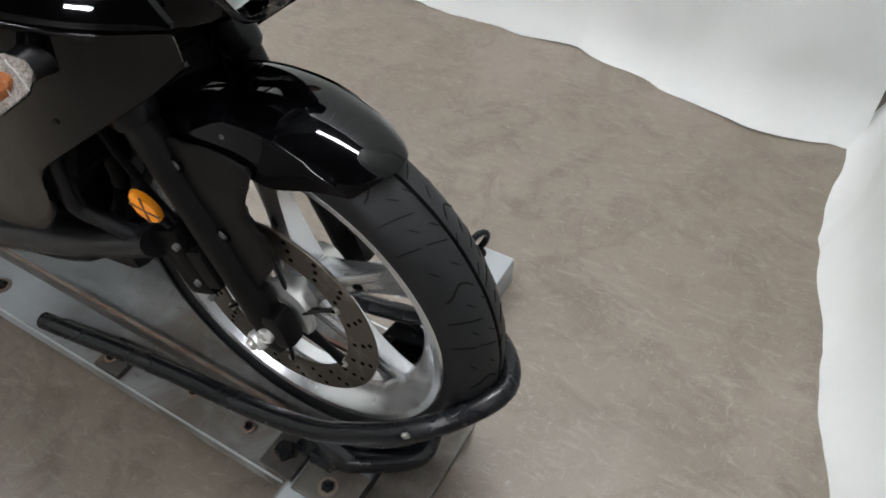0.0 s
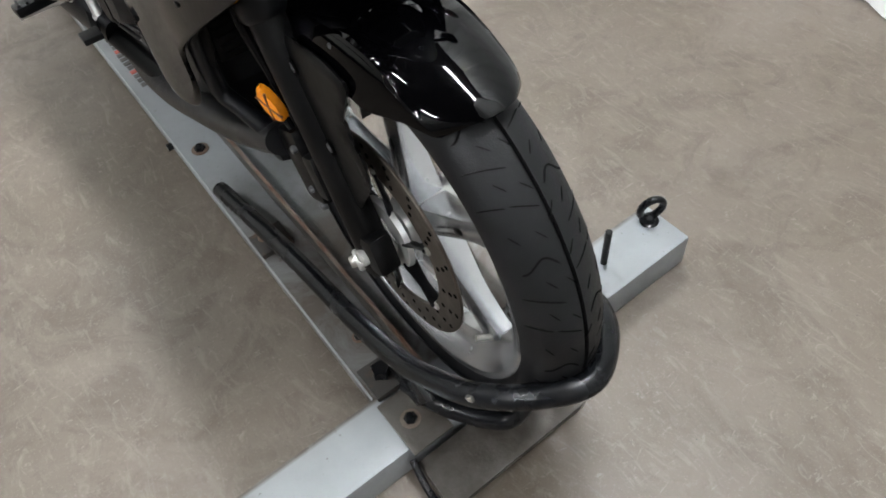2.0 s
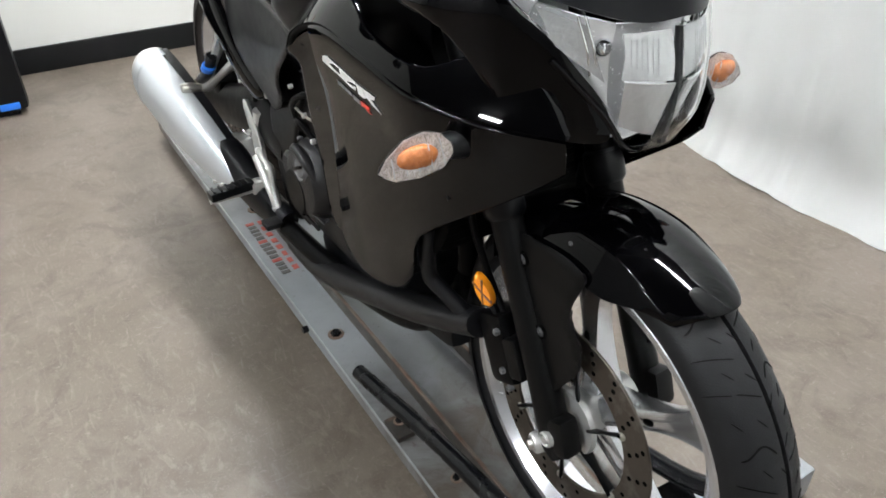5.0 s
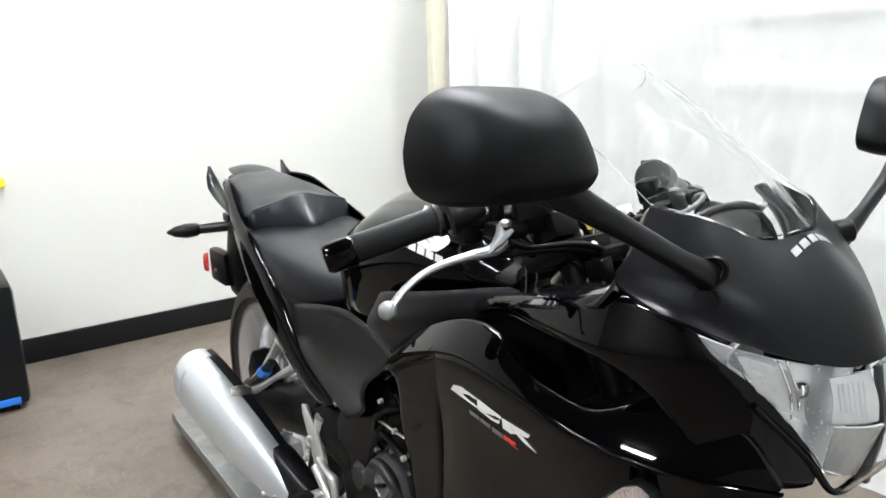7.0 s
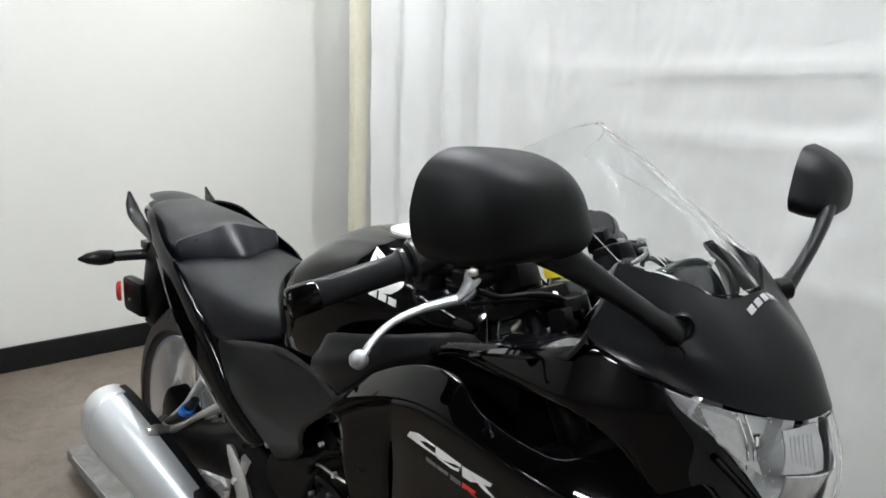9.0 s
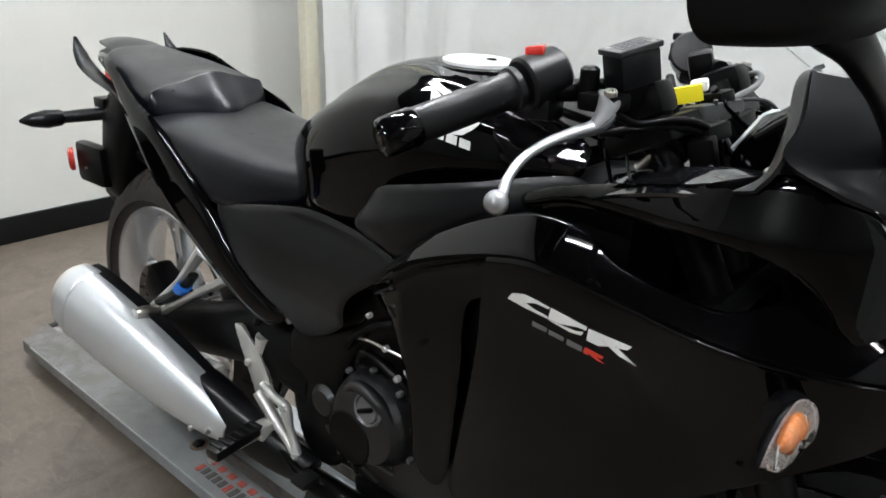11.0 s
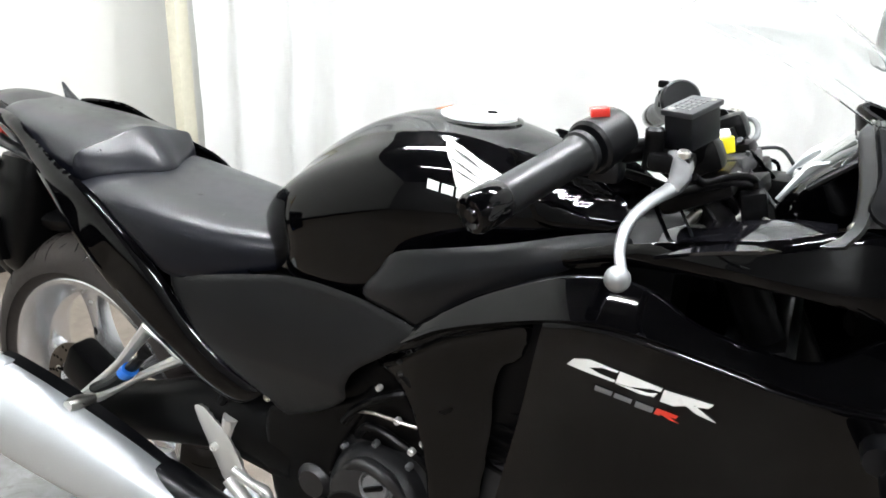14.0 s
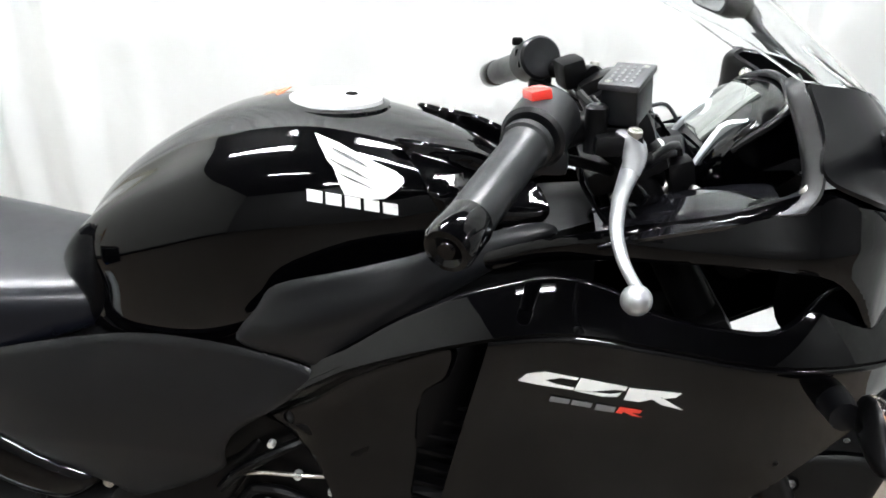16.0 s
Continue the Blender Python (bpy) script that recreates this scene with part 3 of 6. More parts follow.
    prof = [(-0.160, 0.036), (-0.160, 0.066), (-0.157, 0.07), (-0.067, 0.07), (-0.065, 0.062), (0.065, 0.062), (0.067, 0.07), (0.157, 0.07), (0.160, 0.066), (0.160, 0.036)]
    ends = [[bm.verts.new((-2.15 + 0.06 * max(0.0, abs(y + 0.02) - 0.075) / 0.065 if x < -1 else x, y, z)) for y, z in prof] for x in (-2.15, 0.03)]
    for a, b, c, d in zip(ends[0], ends[0][1:], ends[1][1:], ends[1]):
        bm.faces.new((a, b, c, d))
    bm.faces.new(ends[0])
    bm.faces.new(ends[1][::-1])
    put("rail", bm, RAILM, "scuffed grey rail with a raised wheel channel", angle=30)
    for x, w in ((-2.06, 0.30), (-1.10, 0.28)):
        bm = bmesh.new()
        box(bm, (x, 0.012, 0.018), (0.07, w, 0.036), 0.004)
        put("foot_bar", bm, BLACKPIPE, "black cross bar under the rail")
    for s in (-1, 1):
        bm = bmesh.new()
        box(bm, (-0.62, s * 0.072, 0.084), (1.28, 0.009, 0.030), 0.002)
        lip = put("channel_wall", bm, PLATEM, "grey brown stained raised wall of the wheel channel")
        bm = bmesh.new()
        box(bm, (-0.42, s * 0.072, 0.1005), (0.92, 0.0065, 0.003))
        put("bare_edge", bm, RUSTY, "rust-brown bare channel edge", parent=lip)
    bm = bmesh.new()
    box(bm, (0.076, 0.0, 0.034), (0.100, 0.86, 0.068), 0.004)
    part("cross_beam", bm, RAILM, st, "grey painted square cross beam")
    bm = bmesh.new()
    box(bm, (0.0925, -0.127, 0.0725), (0.097, 0.070, 0.006), 0.0015)
    part("corner_plate", bm, PLATEM, st, "grey brown stained steel plate")
    bm = bmesh.new()
    box(bm, (0.0925, 0.127, 0.0725), (0.097, 0.070, 0.006), 0.0015)
    part("corner_plate", bm, PLATEM, st)
    bm = bmesh.new()
    box(bm, (-0.345, -0.128, 0.078), (0.055, 0.062, 0.012), 0.002)
    put("clamp_plate", bm, DIRTYPLATE, "dark oily clamp plate")
    bm = bmesh.new()
    box(bm, (0.012, -0.122, 0.080), (0.060, 0.066, 0.012), 0.002)
    put("clamp_plate", bm, DIRTYPLATE)
    # thin strips, paler than the rail, along both outer edges
    for y in (-0.1595, 0.1595):
        bm = bmesh.new()
        box(bm, (-1.005, y, 0.0680), (2.066, 0.0034, 0.0046), 0.0010)
        put("rail_edge", bm, EDGEM, "thin pale strip along the rail edge")
    bm = bmesh.new()
    pts = [(0.010 + (0.017 if k % 2 == 0 else 0.010) * math.cos(math.pi * k / 5), -0.126 + (0.017 if k % 2 == 0 else 0.010) * math.sin(math.pi * k / 5)) for k in range(10)]
    lo, hi = [bm.verts.new((x, y, 0.086)) for x, y in pts], [bm.verts.new((x, y, 0.104)) for x, y in pts]
    bm.faces.new(hi)
    bm.faces.new(lo[::-1])
    for k in range(10):
        bm.faces.new((lo[k], lo[(k + 1) % 10], hi[(k + 1) % 10], hi[k]))
    bmesh.ops.bevel(bm, geom=bm.edges[:], offset=0.0015, segments=1, affect="EDGES")
    put("star_knob", bm, BLACKPIPE, "black star-shaped knob")
    # front tilt plate
    bm = bmesh.new()
    box(bm, (0.176, -0.03, 0.018), (0.085, 0.26, 0.022), 0.003, Euler((0, radians(10), 0)).to_matrix())
    part("tilt_plate", bm, PLATEM, st, "worn grey steel tilting plate")
    bm = bmesh.new()
    sweep(bm, [(0.135, -0.165, 0.05), (0.175, -0.17, 0.02), (0.20, -0.168, 0.008)], 0.006, 8)
    part("hook", bm, BLACKPIPE, st)
    # hoop round the front wheel
    arm = [(-0.500, -0.142, 0.100), (-0.40, -0.135, 0.112), (-0.30, -0.130, 0.130), (-0.18, -0.126, 0.150), (-0.04, -0.122, 0.168), (0.07, -0.118, 0.200), (0.14, -0.112, 0.240), (0.215, -0.096, 0.288), (0.270, -0.055, 0.316), (0.299, 0.0, 0.325)]
    full = arm + [(x, -y, z) for x, y, z in arm[-2::-1]]
    bm = bmesh.new()
    sweep(bm, full, 0.0155, 14, 6)
    part("chock_hoop", bm, BLACKPIPE, st, "shiny black bent steel pipe hoop")
    bm = bmesh.new()
    low = [(0.050, -0.106, 0.100), (0.11, -0.090, 0.102), (0.168, -0.055, 0.102), (0.190, -0.028, 0.100), (0.186, 0.0, 0.098), (0.168, 0.055, 0.102), (0.11, 0.090, 0.102), (0.050, 0.106, 0.100)]
    sweep(bm, low, 0.018, 12, 6)
    part("lower_hoop", bm, BLACKPIPE, st, "black bent pipe below the hoop")
    for x, y in ((0.075, -0.112), (0.075, 0.112)):
        bm = bmesh.new()
        box(bm, (x, y, 0.135), (0.07, 0.006, 0.13), 0.002, Euler((0, radians(28), 0)).to_matrix())
        part("upright", bm, BLACKPIPE, st)
    bm = bmesh.new()
    box(bm, (-2.140, 0.025, 0.052), (0.030, 0.20, 0.030), 0.003)
    put("end_strip", bm, BLACKPIPE, "black rubber strip at the rail's end")
    bm = bmesh.new()
    box(bm, (0.219, -0.108, 0.300), (0.009, 0.005, 0.008), 0.001, Euler((0, radians(-35), radians(20))).to_matrix())
    part("hoop_clip", bm, STEEL, st, "small bright clip on the hoop")
    # loose fasteners
    for x, y, r in ((0.092, -0.134, 0.0105), (-0.355, -0.134, 0.007), (-0.665, -0.117, 0.012), (-0.197, -0.110, 0.007), (-0.075, -0.116, 0.007), (0.092, 0.134, 0.013), (-1.29, -0.072, 0.014)):
        z = 0.074 if abs(x) < 0.13 else (0.084 if x == -0.355 else 0.07)
        bm = bmesh.new()
        lathe(bm, [(0, 0.012), (r * 0.6, 0.011), (r, 0.006), (r, 0.0)], (x, y, z), (0, 0, 1), 6)
        head = part("bolt", bm, BLACKPIPE, st, "black bolt with a rusty washer", angle=25)
        bm = bmesh.new()
        lathe(bm, [(0, 0.0025), (r * 1.5, 0.002), (r * 1.5, 0.0)], (x, y, z), (0, 0, 1), 16)
        part("washer", bm, RUSTY, head)
    bm = bmesh.new()
    rod(bm, (0.070, 0.283, 0.066), (0.072, 0.283, 0.150), 0.006)
    part("pin", bm, BLACKPIPE, st, "black upright steel pin")
    ring = [(0.057 + 0.009 * math.cos(a) + 0.004 * math.sin(a), 0.406 + 0.017 * math.cos(a), 0.101 + 0.025 * math.sin(a)) for a in [2 * math.pi * k / 12 for k in range(12)]]
    eye = part("eye_bolt", sweep(bmesh.new(), ring, 0.0068, 10, 4, closed=True), BLACKPIPE, st, "black forged lifting eye")
    bm = bmesh.new()
    lathe(bm, [(0, 0.014), (0.010, 0.012), (0.012, 0.004), (0.017, 0.002), (0.017, 0)], (0.057, 0.406, 0.068), (0, 0, 1), 16)
    part("washer", bm, BLACKPIPE, eye)
    bm = bmesh.new()
    rod(bm, (-0.74, -0.150, 0.050), (-0.74, -0.172, 0.050), 0.008)
    put("bolt", bm, BLACKPIPE)
    # faded lettering, as bars
    rnd = random.Random(4)
    for k in range(14):
        bm = bmesh.new()
        box(bm, (-1.215 + k * 0.0205, -0.126, 0.0712), (0.0130, rnd.uniform(0.020, 0.027), 0.0016))
        put("lettering_bar", bm, FADEDINK if k % 5 else FADEDRED)
    for k in range(8):
        bm = bmesh.new()
        box(bm, (-1.21 + k * 0.036, -0.098, 0.0712), (0.020, rnd.uniform(0.010, 0.016), 0.0016))
        put("lettering_bar", bm, FADEDRED)
    return st


build_stand()

# ---- the motorcycle ----
bike = thing("motorcycle", (-0.68, 0, 0.066), "black faired sport motorcycle standing on a grey steel stand", "motorcycle")
F_AXLE, R_AXLE = V(0, 0, 0.36), V(-1.367, 0, 0.384)


def build_wheel(name, c, r_out, half, rim_half, label, dusty):
    wheel_tyre = bmesh.new()
    rr = 0.2335
    crown = half * 0.97
    prof = [(rr - 0.004, -rim_half + 0.002), (rr + 0.006, -rim_half - 0.001), (rr + 0.016, -half * 0.95), (rr + 0.5 * (r_out - crown - rr) + 0.008, -half)]

    def crown_r(ang):
        return r_out - crown * 0.92 * (1 - math.cos(ang))

    for a in (80, 68, 56, 44, 32, 21, 12, 5, 3.2):
        prof.append((crown_r(radians(a)), -half * math.sin(radians(a))))
    groove = [(r_out - 0.006, -half * 0.045), (r_out - 0.006, half * 0.045)]
    left = [(r, -h) for r, h in prof[::-1]]
    tyre_ob = part(name, lathe(wheel_tyre, prof + groove + left, c, (0, 1, 0), 128), WORN if dusty else RUBBER, bike, label, angle=28)
    # tread cuts
    bm = bmesh.new()

    def on(a, h):
        ang = math.asin(min(1.0, abs(h) / half))
        r = crown_r(ang)
        return V(c.x + r * math.cos(a), h, c.z + r * math.sin(a)), V(math.cos(a) * math.cos(ang), math.copysign(math.sin(ang), h) * 0.9, math.sin(a) * math.cos(ang)).normalized()

    def cut(points, w):
        prev = None
        for i, (a, h) in enumerate(points):
            p, nn = on(a, h)
            a2, h2 = points[min(i + 1, len(points) - 1)]
            a1, h1 = points[max(i - 1, 0)]
            d = (on(a2, h2)[0] - on(a1, h1)[0]).normalized()
            s = d.cross(nn).normalized()
            k = w * (0.35 if i in (0, len(points) - 1) else 1)
            q = [bm.verts.new(p + s * k + nn * 0.0005), bm.verts.new(p - s * k + nn * 0.0005), bm.verts.new(p - s * k - nn * 0.002), bm.verts.new(p + s * k - nn * 0.002)]
            if prev:
                for j in range(4):
                    bm.faces.new((prev[j], prev[(j + 1) % 4], q[(j + 1) % 4], q[j]))
            prev = q

    n = 12
    for k in range(n):
        a0 = 2 * math.pi * k / n
        for s in (-1, 1):
            b = a0 + (0 if s < 0 else math.pi / n)
            # one wavy groove, slanting grooves, and short slanting slits between them
            cut([(b + 0.026 * math.sin(5.2 * u - 0.4) + 0.02 * u, s * half * (0.18 + 0.62 * u)) for u in [i / 14 for i in range(15)]], 0.0011)
            for d, h0, h1, slope in ((0.20, 0.10, 0.56, 0.045), (0.245, 0.62, 0.95, 0.03), (0.36, 0.30, 0.90, 0.055)):
                cut([(b + d + slope * u, s * half * (h0 + (h1 - h0) * u)) for u in [i / 8 for i in range(9)]], 0.0008)
            for d, h, run in ((0.135, 0.38, 0.16), (0.15, 0.78, 0.12), (0.30, 0.24, 0.18), (0.335, 0.62, 0.14), (0.455, 0.16, 0.16), (0.47, 0.52, 0.16)):
                cut([(b + d - 0.042 * u, s * half * (h - run * u)) for u in [i / 4 for i in range(5)]], 0.0007)
    tagged(part("tread_pattern", bm, TREADCUT, tyre_ob), kind="stuff")
    # rim
    bm = bmesh.new()
    rp = [(rr, -rim_half), (rr - 0.003, -rim_half - 0.002), (rr - 0.012, -rim_half - 0.001), (rr - 0.018, -rim_half + 0.006), (rr - 0.028, -rim_half + 0.018), (rr - 0.040, -0.012)]
    inner = [(rr - 0.046, -0.010), (rr - 0.046, 0.010)]
    lathe(bm, rp + inner + [(r, -h) for r, h in rp[::-1]], c, (0, 1, 0), 96)
    rim_ob = part("rim", bm, ALLOY, bike, "silver cast alloy rim", angle=30)
    for k in range(5):
        a = 2 * math.pi * k / 5 + 0.52
        bm = bmesh.new()
        q = Matrix.Translation(c) @ Matrix.Rotation(-a, 4, "Y")
        rows = []
        for r, w, t in ((0.030, 0.022, 0.030), (0.070, 0.018, 0.024), (0.120, 0.016, 0.018), (0.165, 0.021, 0.016), (0.192, 0.032, 0.015)):
            rows.append([q @ V(r, y * t, z * w) for y, z in ((-1, -0.45), (-0.75, -0.9), (0, -1), (0.75, -0.9), (1, -0.45), (1, 0.45), (0.75, 0.9), (0, 1), (-0.75, 0.9), (-1, 0.45))])
        part("spoke", sheet(rows, 4, 1, 0, closed=True, caps=True), ALLOY, rim_ob, angle=40)
        # black bulges stand for the spoke's slot, its shade given by colour
        for s in (-1, 1):
            bm = bmesh.new()
            p = q @ V(0.110, s * 0.0175, 0)
            r_ = bmesh.ops.create_uvsphere(bm, u_segments=10, v_segments=6, radius=1.0)
            bmesh.ops.transform(bm, matrix=Matrix.Translation(p) @ Matrix.Rotation(-a, 4, "Y") @ Matrix.Diagonal((0.011, 0.003, 0.0065, 1)), verts=r_["verts"])
            part("spoke_slot_shade", bm, DARK, rim_ob)
    bm = bmesh.new()
    lathe(bm, [(0.0, -0.052), (0.016, -0.052), (0.018, -0.046), (0.030, -0.044), (0.034, -0.03), (0.036, 0.03), (0.030, 0.044), (0.018, 0.05), (0, 0.05)], c, (0, 1, 0), 32)
    part("hub", bm, CAST, rim_ob)
    bm = bmesh.new()
    va = radians(-40)
    rod(bm, c + V(0.188 * math.cos(va), -0.012, 0.188 * math.sin(va)), c + V(0.176 * math.cos(va), -0.034, 0.176 * math.sin(va)), 0.0045, 0.004, 10)
    part("tyre_valve", bm, STEEL, rim_ob, "small steel tyre valve")
    return tyre_ob


build_wheel("front_tyre", F_AXLE, 0.2885, 0.053, 0.043, "black grooved road tyre", False)
build_wheel("rear_tyre", R_AXLE, 0.314, 0.070, 0.056, "dusty black rear road tyre", True)


def build_brake(c, y, r_out, r_in, name, holes):
    bm = bmesh.new()
    lathe(bm, [(r_in, y - 0.002), (r_out - 0.001, y - 0.002), (r_out, y - 0.001), (r_out, y + 0.001), (r_out - 0.001, y + 0.002), (r_in, y + 0.002)], (c.x, 0, c.z), (0, 1, 0), 72, closed=True)
    d = part(name, bm, DISC, bike, "dark brown steel brake disc with drilled holes", angle=30)
    # near-black discs on the faces stand for the shaded insides of the holes
    bm = bmesh.new()
    for k in range(holes):
        a = 2 * math.pi * k / holes
        for f, da in ((0.25, 0), (0.55, 0.05), (0.8, 0.1)):
            r = r_in + (r_out - r_in) * f
            for s in (-1, 1):
                lathe(bm, [(0.0, 0.0003), (0.0034, 0.0003), (0.0036, -0.001)], (c.x + r * math.cos(a + da), y + s * 0.0022, c.z + r * math.sin(a + da)), (0, s, 0), 8)
    tagged(part("drilled_pattern", bm, HOLEM, d), kind="stuff")
    for k in range(6):
        a = 2 * math.pi * k / 6 + 0.3
        bm = bmesh.new()
        p0, p1 = V(c.x + 0.045 * math.cos(a), y + 0.004, c.z + 0.045 * math.sin(a)), V(c.x + (r_in + 0.004) * math.cos(a + 0.22), y, c.z + (r_in + 0.004) * math.sin(a + 0.22))
        sweep(bm, [p0, (p0 + p1) / 2, p1], [0.011, 0.007, 0.010], 8, 3, flat=0.35)
        part("disc_carrier_arm", bm, DARK, d)
        bolt(d, (p1.x, y - 0.003, p1.z), (0, -1, 0), 0.007, 0.005)
    bm = bmesh.new()
    lathe(bm, [(0.026, y - 0.004), (0.050, y - 0.003), (0.052, y + 0.004), (0.026, y + 0.006)], (c.x, 0, c.z), (0, 1, 0), 32, closed=True)
    part("disc_hub_ring", bm, CAST, d)
    return d


build_brake(F_AXLE, -0.059, 0.150, 0.106, "front_brake_disc", 20)
build_brake(R_AXLE, -0.072, 0.110, 0.078, "rear_brake_disc", 16)


# fork
def fork_x(z):
    return 0.012 - math.tan(radians(25)) * (z - 0.36)


def build_fork():
    for s in (-1, 1):
        y = s * 0.085

        def at(z, dx=0.0):
            return V(fork_x(z) - 0.008 + dx, y, z)

        bm = bmesh.new()
        sweep(bm, [at(0.328, 0.006), at(0.345), at(0.40), at(0.52), at(0.622), at(0.632)], [0.018, 0.0225, 0.0215, 0.0205, 0.0210, 0.0210], 20, 3)
        leg = part("fork_leg", bm, FORKM, bike, "black fork lower leg")
        bm = bmesh.new()
        sweep(bm, [at(0.626), at(0.632), at(0.652), at(0.664), at(0.668)], [0.023, 0.0275, 0.0275, 0.0255, 0.020], 20, 1)
        part("dust_seal", bm, SATIN, leg, "grey black rubber dust seal")
        bm = bmesh.new()
        rod(bm, at(0.66), at(0.982, -0.02), 0.0205, seg=18)
        part("fork_tube", bm, DARK, bike)
        bm = bmesh.new()
        box(bm, (0.012, s * 0.086, 0.362), (0.056, 0.034, 0.056), 0.010, Euler((0, radians(-20), 0)).to_matrix())
        part("axle_lug", bm, FORKM, leg)
        bolt(leg, (-0.014, s * 0.106, 0.328), (-0.25, s, -0.1), 0.010, 0.011, STEEL, "pinch_bolt")
        bm = bmesh.new()
        lathe(bm, [(0, 0.003), (0.013, 0.003), (0.015, 0.0), (0.015, -0.01)], (-0.013, s * 0.104, 0.328), (-0.25, s, -0.1), 20)
        part("bolt_flange", bm, CAST, leg)
        bolt(leg, (0.012, s * 0.104, 0.36), (0, s, 0), 0.014, 0.010, CAST, "axle_end")
        # mudguard stay with its rolled upper edge
        bm = panel([(-0.150, 0.598), (-0.100, 0.614), (-0.045, 0.622), (0.000, 0.622), (0.024, 0.612), (0.015, 0.580), (0.010, 0.552), (0.030, 0.524), (0.036, 0.490), (0.015, 0.450), (-0.010, 0.415), (-0.040, 0.405), (-0.075, 0.46), (-0.110, 0.54)], lambda x, z: 0.088 - 0.10 * max(0.0, z - 0.575), 0.006, 0.008, 0.006, side=s)
        stay = part("mudguard_stay", bm, FORKM, bike, "flat black mudguard stay")
        for x, yy, z in ((-0.079, 0.088, 0.586), (-0.034, 0.0895, 0.502), (-0.036, 0.082, 0.592)):
            bolt(stay, (x, s * yy, z), (0, s, 0), 0.0075, 0.005, GREYCAST, "stay_bolt")
            # near-black ring in place of the shade round a sunken bolt
            bm = bmesh.new()
            lathe(bm, [(0.0075, 0.002), (0.0095, 0.0015), (0.0105, -0.001)], (x, s * yy, z), (0, s, 0), 18)
            part("recess_shade_ring", bm, HOLEM, stay)
        bm = bmesh.new()
        lathe(bm, [(0, 0.008), (0.018, 0.007), (0.022, 0.003), (0.023, -0.004)], (0, 0, 0), (0, s, 0), 24)
        tilt = Matrix.Translation((-0.136, s * 0.105, 0.511)) @ Matrix.Rotation(radians(s * -32), 4, "Z") @ Matrix.Rotation(radians(-25), 4, "Y")
        bmesh.ops.transform(bm, matrix=tilt @ Matrix.Diagonal((0.52, 1, 1.18, 1)), verts=bm.verts)
        refl = part("side_reflector", bm, ORANGE, bike, "oval amber reflector")
        bm = bmesh.new()
        for k in (-1, 1):
            rod(bm, tilt @ V(-0.007 * k, s * 0.0068, -0.018), tilt @ V(0.007 * k, s * 0.0068, 0.018), 0.0018, seg=6)
        part("reflector_rib", bm, DARKAMBER, refl)
        bm = bmesh.new()
        rod(bm, tilt @ V(0, -s * 0.002, -0.020), (-0.088, s * 0.094, 0.455), 0.005, seg=8)
        part("reflector_stay", bm, DARK, refl)
    # caliper on the right leg with its hose
    bm = bmesh.new()
    box(bm, (-0.105, -0.082, 0.43), (0.055, 0.052, 0.105), 0.010, Euler((0, radians(-25), 0)).to_matrix())
    cal = part("brake_caliper", bm, DARK, bike, "black brake caliper")
    bm = bmesh.new()
    box(bm, (-0.070, -0.092, 0.435), (0.03, 0.03, 0.06), 0.006, Euler((0, radians(-25), 0)).to_matrix())
    part("caliper_bracket", bm, FORKM, cal)
    for p in ((-0.10, -0.111, 0.465), (-0.082, -0.111, 0.41), (-0.07, -0.108, 0.385)):
        bolt(cal, p, (0, -1, 0), 0.006, 0.005, GREYCAST)
    bm = bmesh.new()
    sweep(bm, [(-0.108, -0.088, 0.475), (-0.158, -0.090, 0.540), (-0.176, -0.098, 0.60), (-0.178, -0.100, 0.66), (-0.22, -0.07, 0.80)], 0.0055, 8)
    part("brake_hose", bm, DARK, bike)
    # mudguard: pointed at its crown, its front edge swept back to the sides, skirts flaring to the stays
    rows = []
    for k in range(19):
        u = (k / 18) ** 1.4
        e = min(1.0, u / 0.12)
        w = 0.046 + 0.013 * math.sqrt(max(0, 1 - (1 - e) ** 2)) + 0.006 * min(1, u * 1.5)
        k2 = min(1.0, u / 0.32)
        k2 = k2 * k2 * (3 - 2 * k2)
        ring = []
        for y in (-1.0, -0.985, -0.93, -0.8, -0.55, -0.25, 0, 0.25, 0.55, 0.8, 0.93, 0.985, 1.0):
            a = radians(59 + u * (128 - 59) + 2.8 * abs(y) ** 2 * (1 - min(1, u * 2.2)))
            rr_ = 0.3045 - 0.004 * u - (0.030 - 0.012 * min(1, u * 3)) * abs(y) ** 2.4 - ((0.002 + 0.040 * k2) if abs(y) == 1.0 else 0.0)
            yy = y * w + (math.copysign(0.016 * k2, y) if abs(y) == 1.0 else 0.0)
            ring.append((rr_ * math.cos(a), yy, 0.36 + rr_ * math.sin(a)))
        rows.append(ring)
    guard = part("front_mudguard", sheet(rows, 3, 3, 0.004), GLOSS, bike, "gloss black front mudguard", angle=60)
    for s in (-1, 1):
        bolt(guard, (0.050, s * 0.0605, 0.628), (0.3, s, 0.4), 0.005, 0.004, GREYCAST)
        bolt(guard, (-0.02, s * 0.067, 0.632), (0, s, 0.1), 0.005, 0.004, GREYCAST)
    # steering head
    bm = bmesh.new()
    box(bm, (fork_x(0.952) - 0.03, 0, 0.950), (0.075, 0.255, 0.026), 0.010, Euler((0, radians(-25), 0)).to_matrix())
    part("top_clamp", bm, DARK, bike, "black top fork clamp")
    bm = bmesh.new()
    box(bm, (fork_x(0.78) - 0.03, 0, 0.78), (0.075, 0.25, 0.03), 0.010, Euler((0, radians(-25), 0)).to_matrix())
    part("lower_clamp", bm, DARK, bike)
    bm = bmesh.new()
    rod(bm, (fork_x(0.76) - 0.04, 0, 0.76), (fork_x(0.962) - 0.04, 0, 0.960), 0.028)
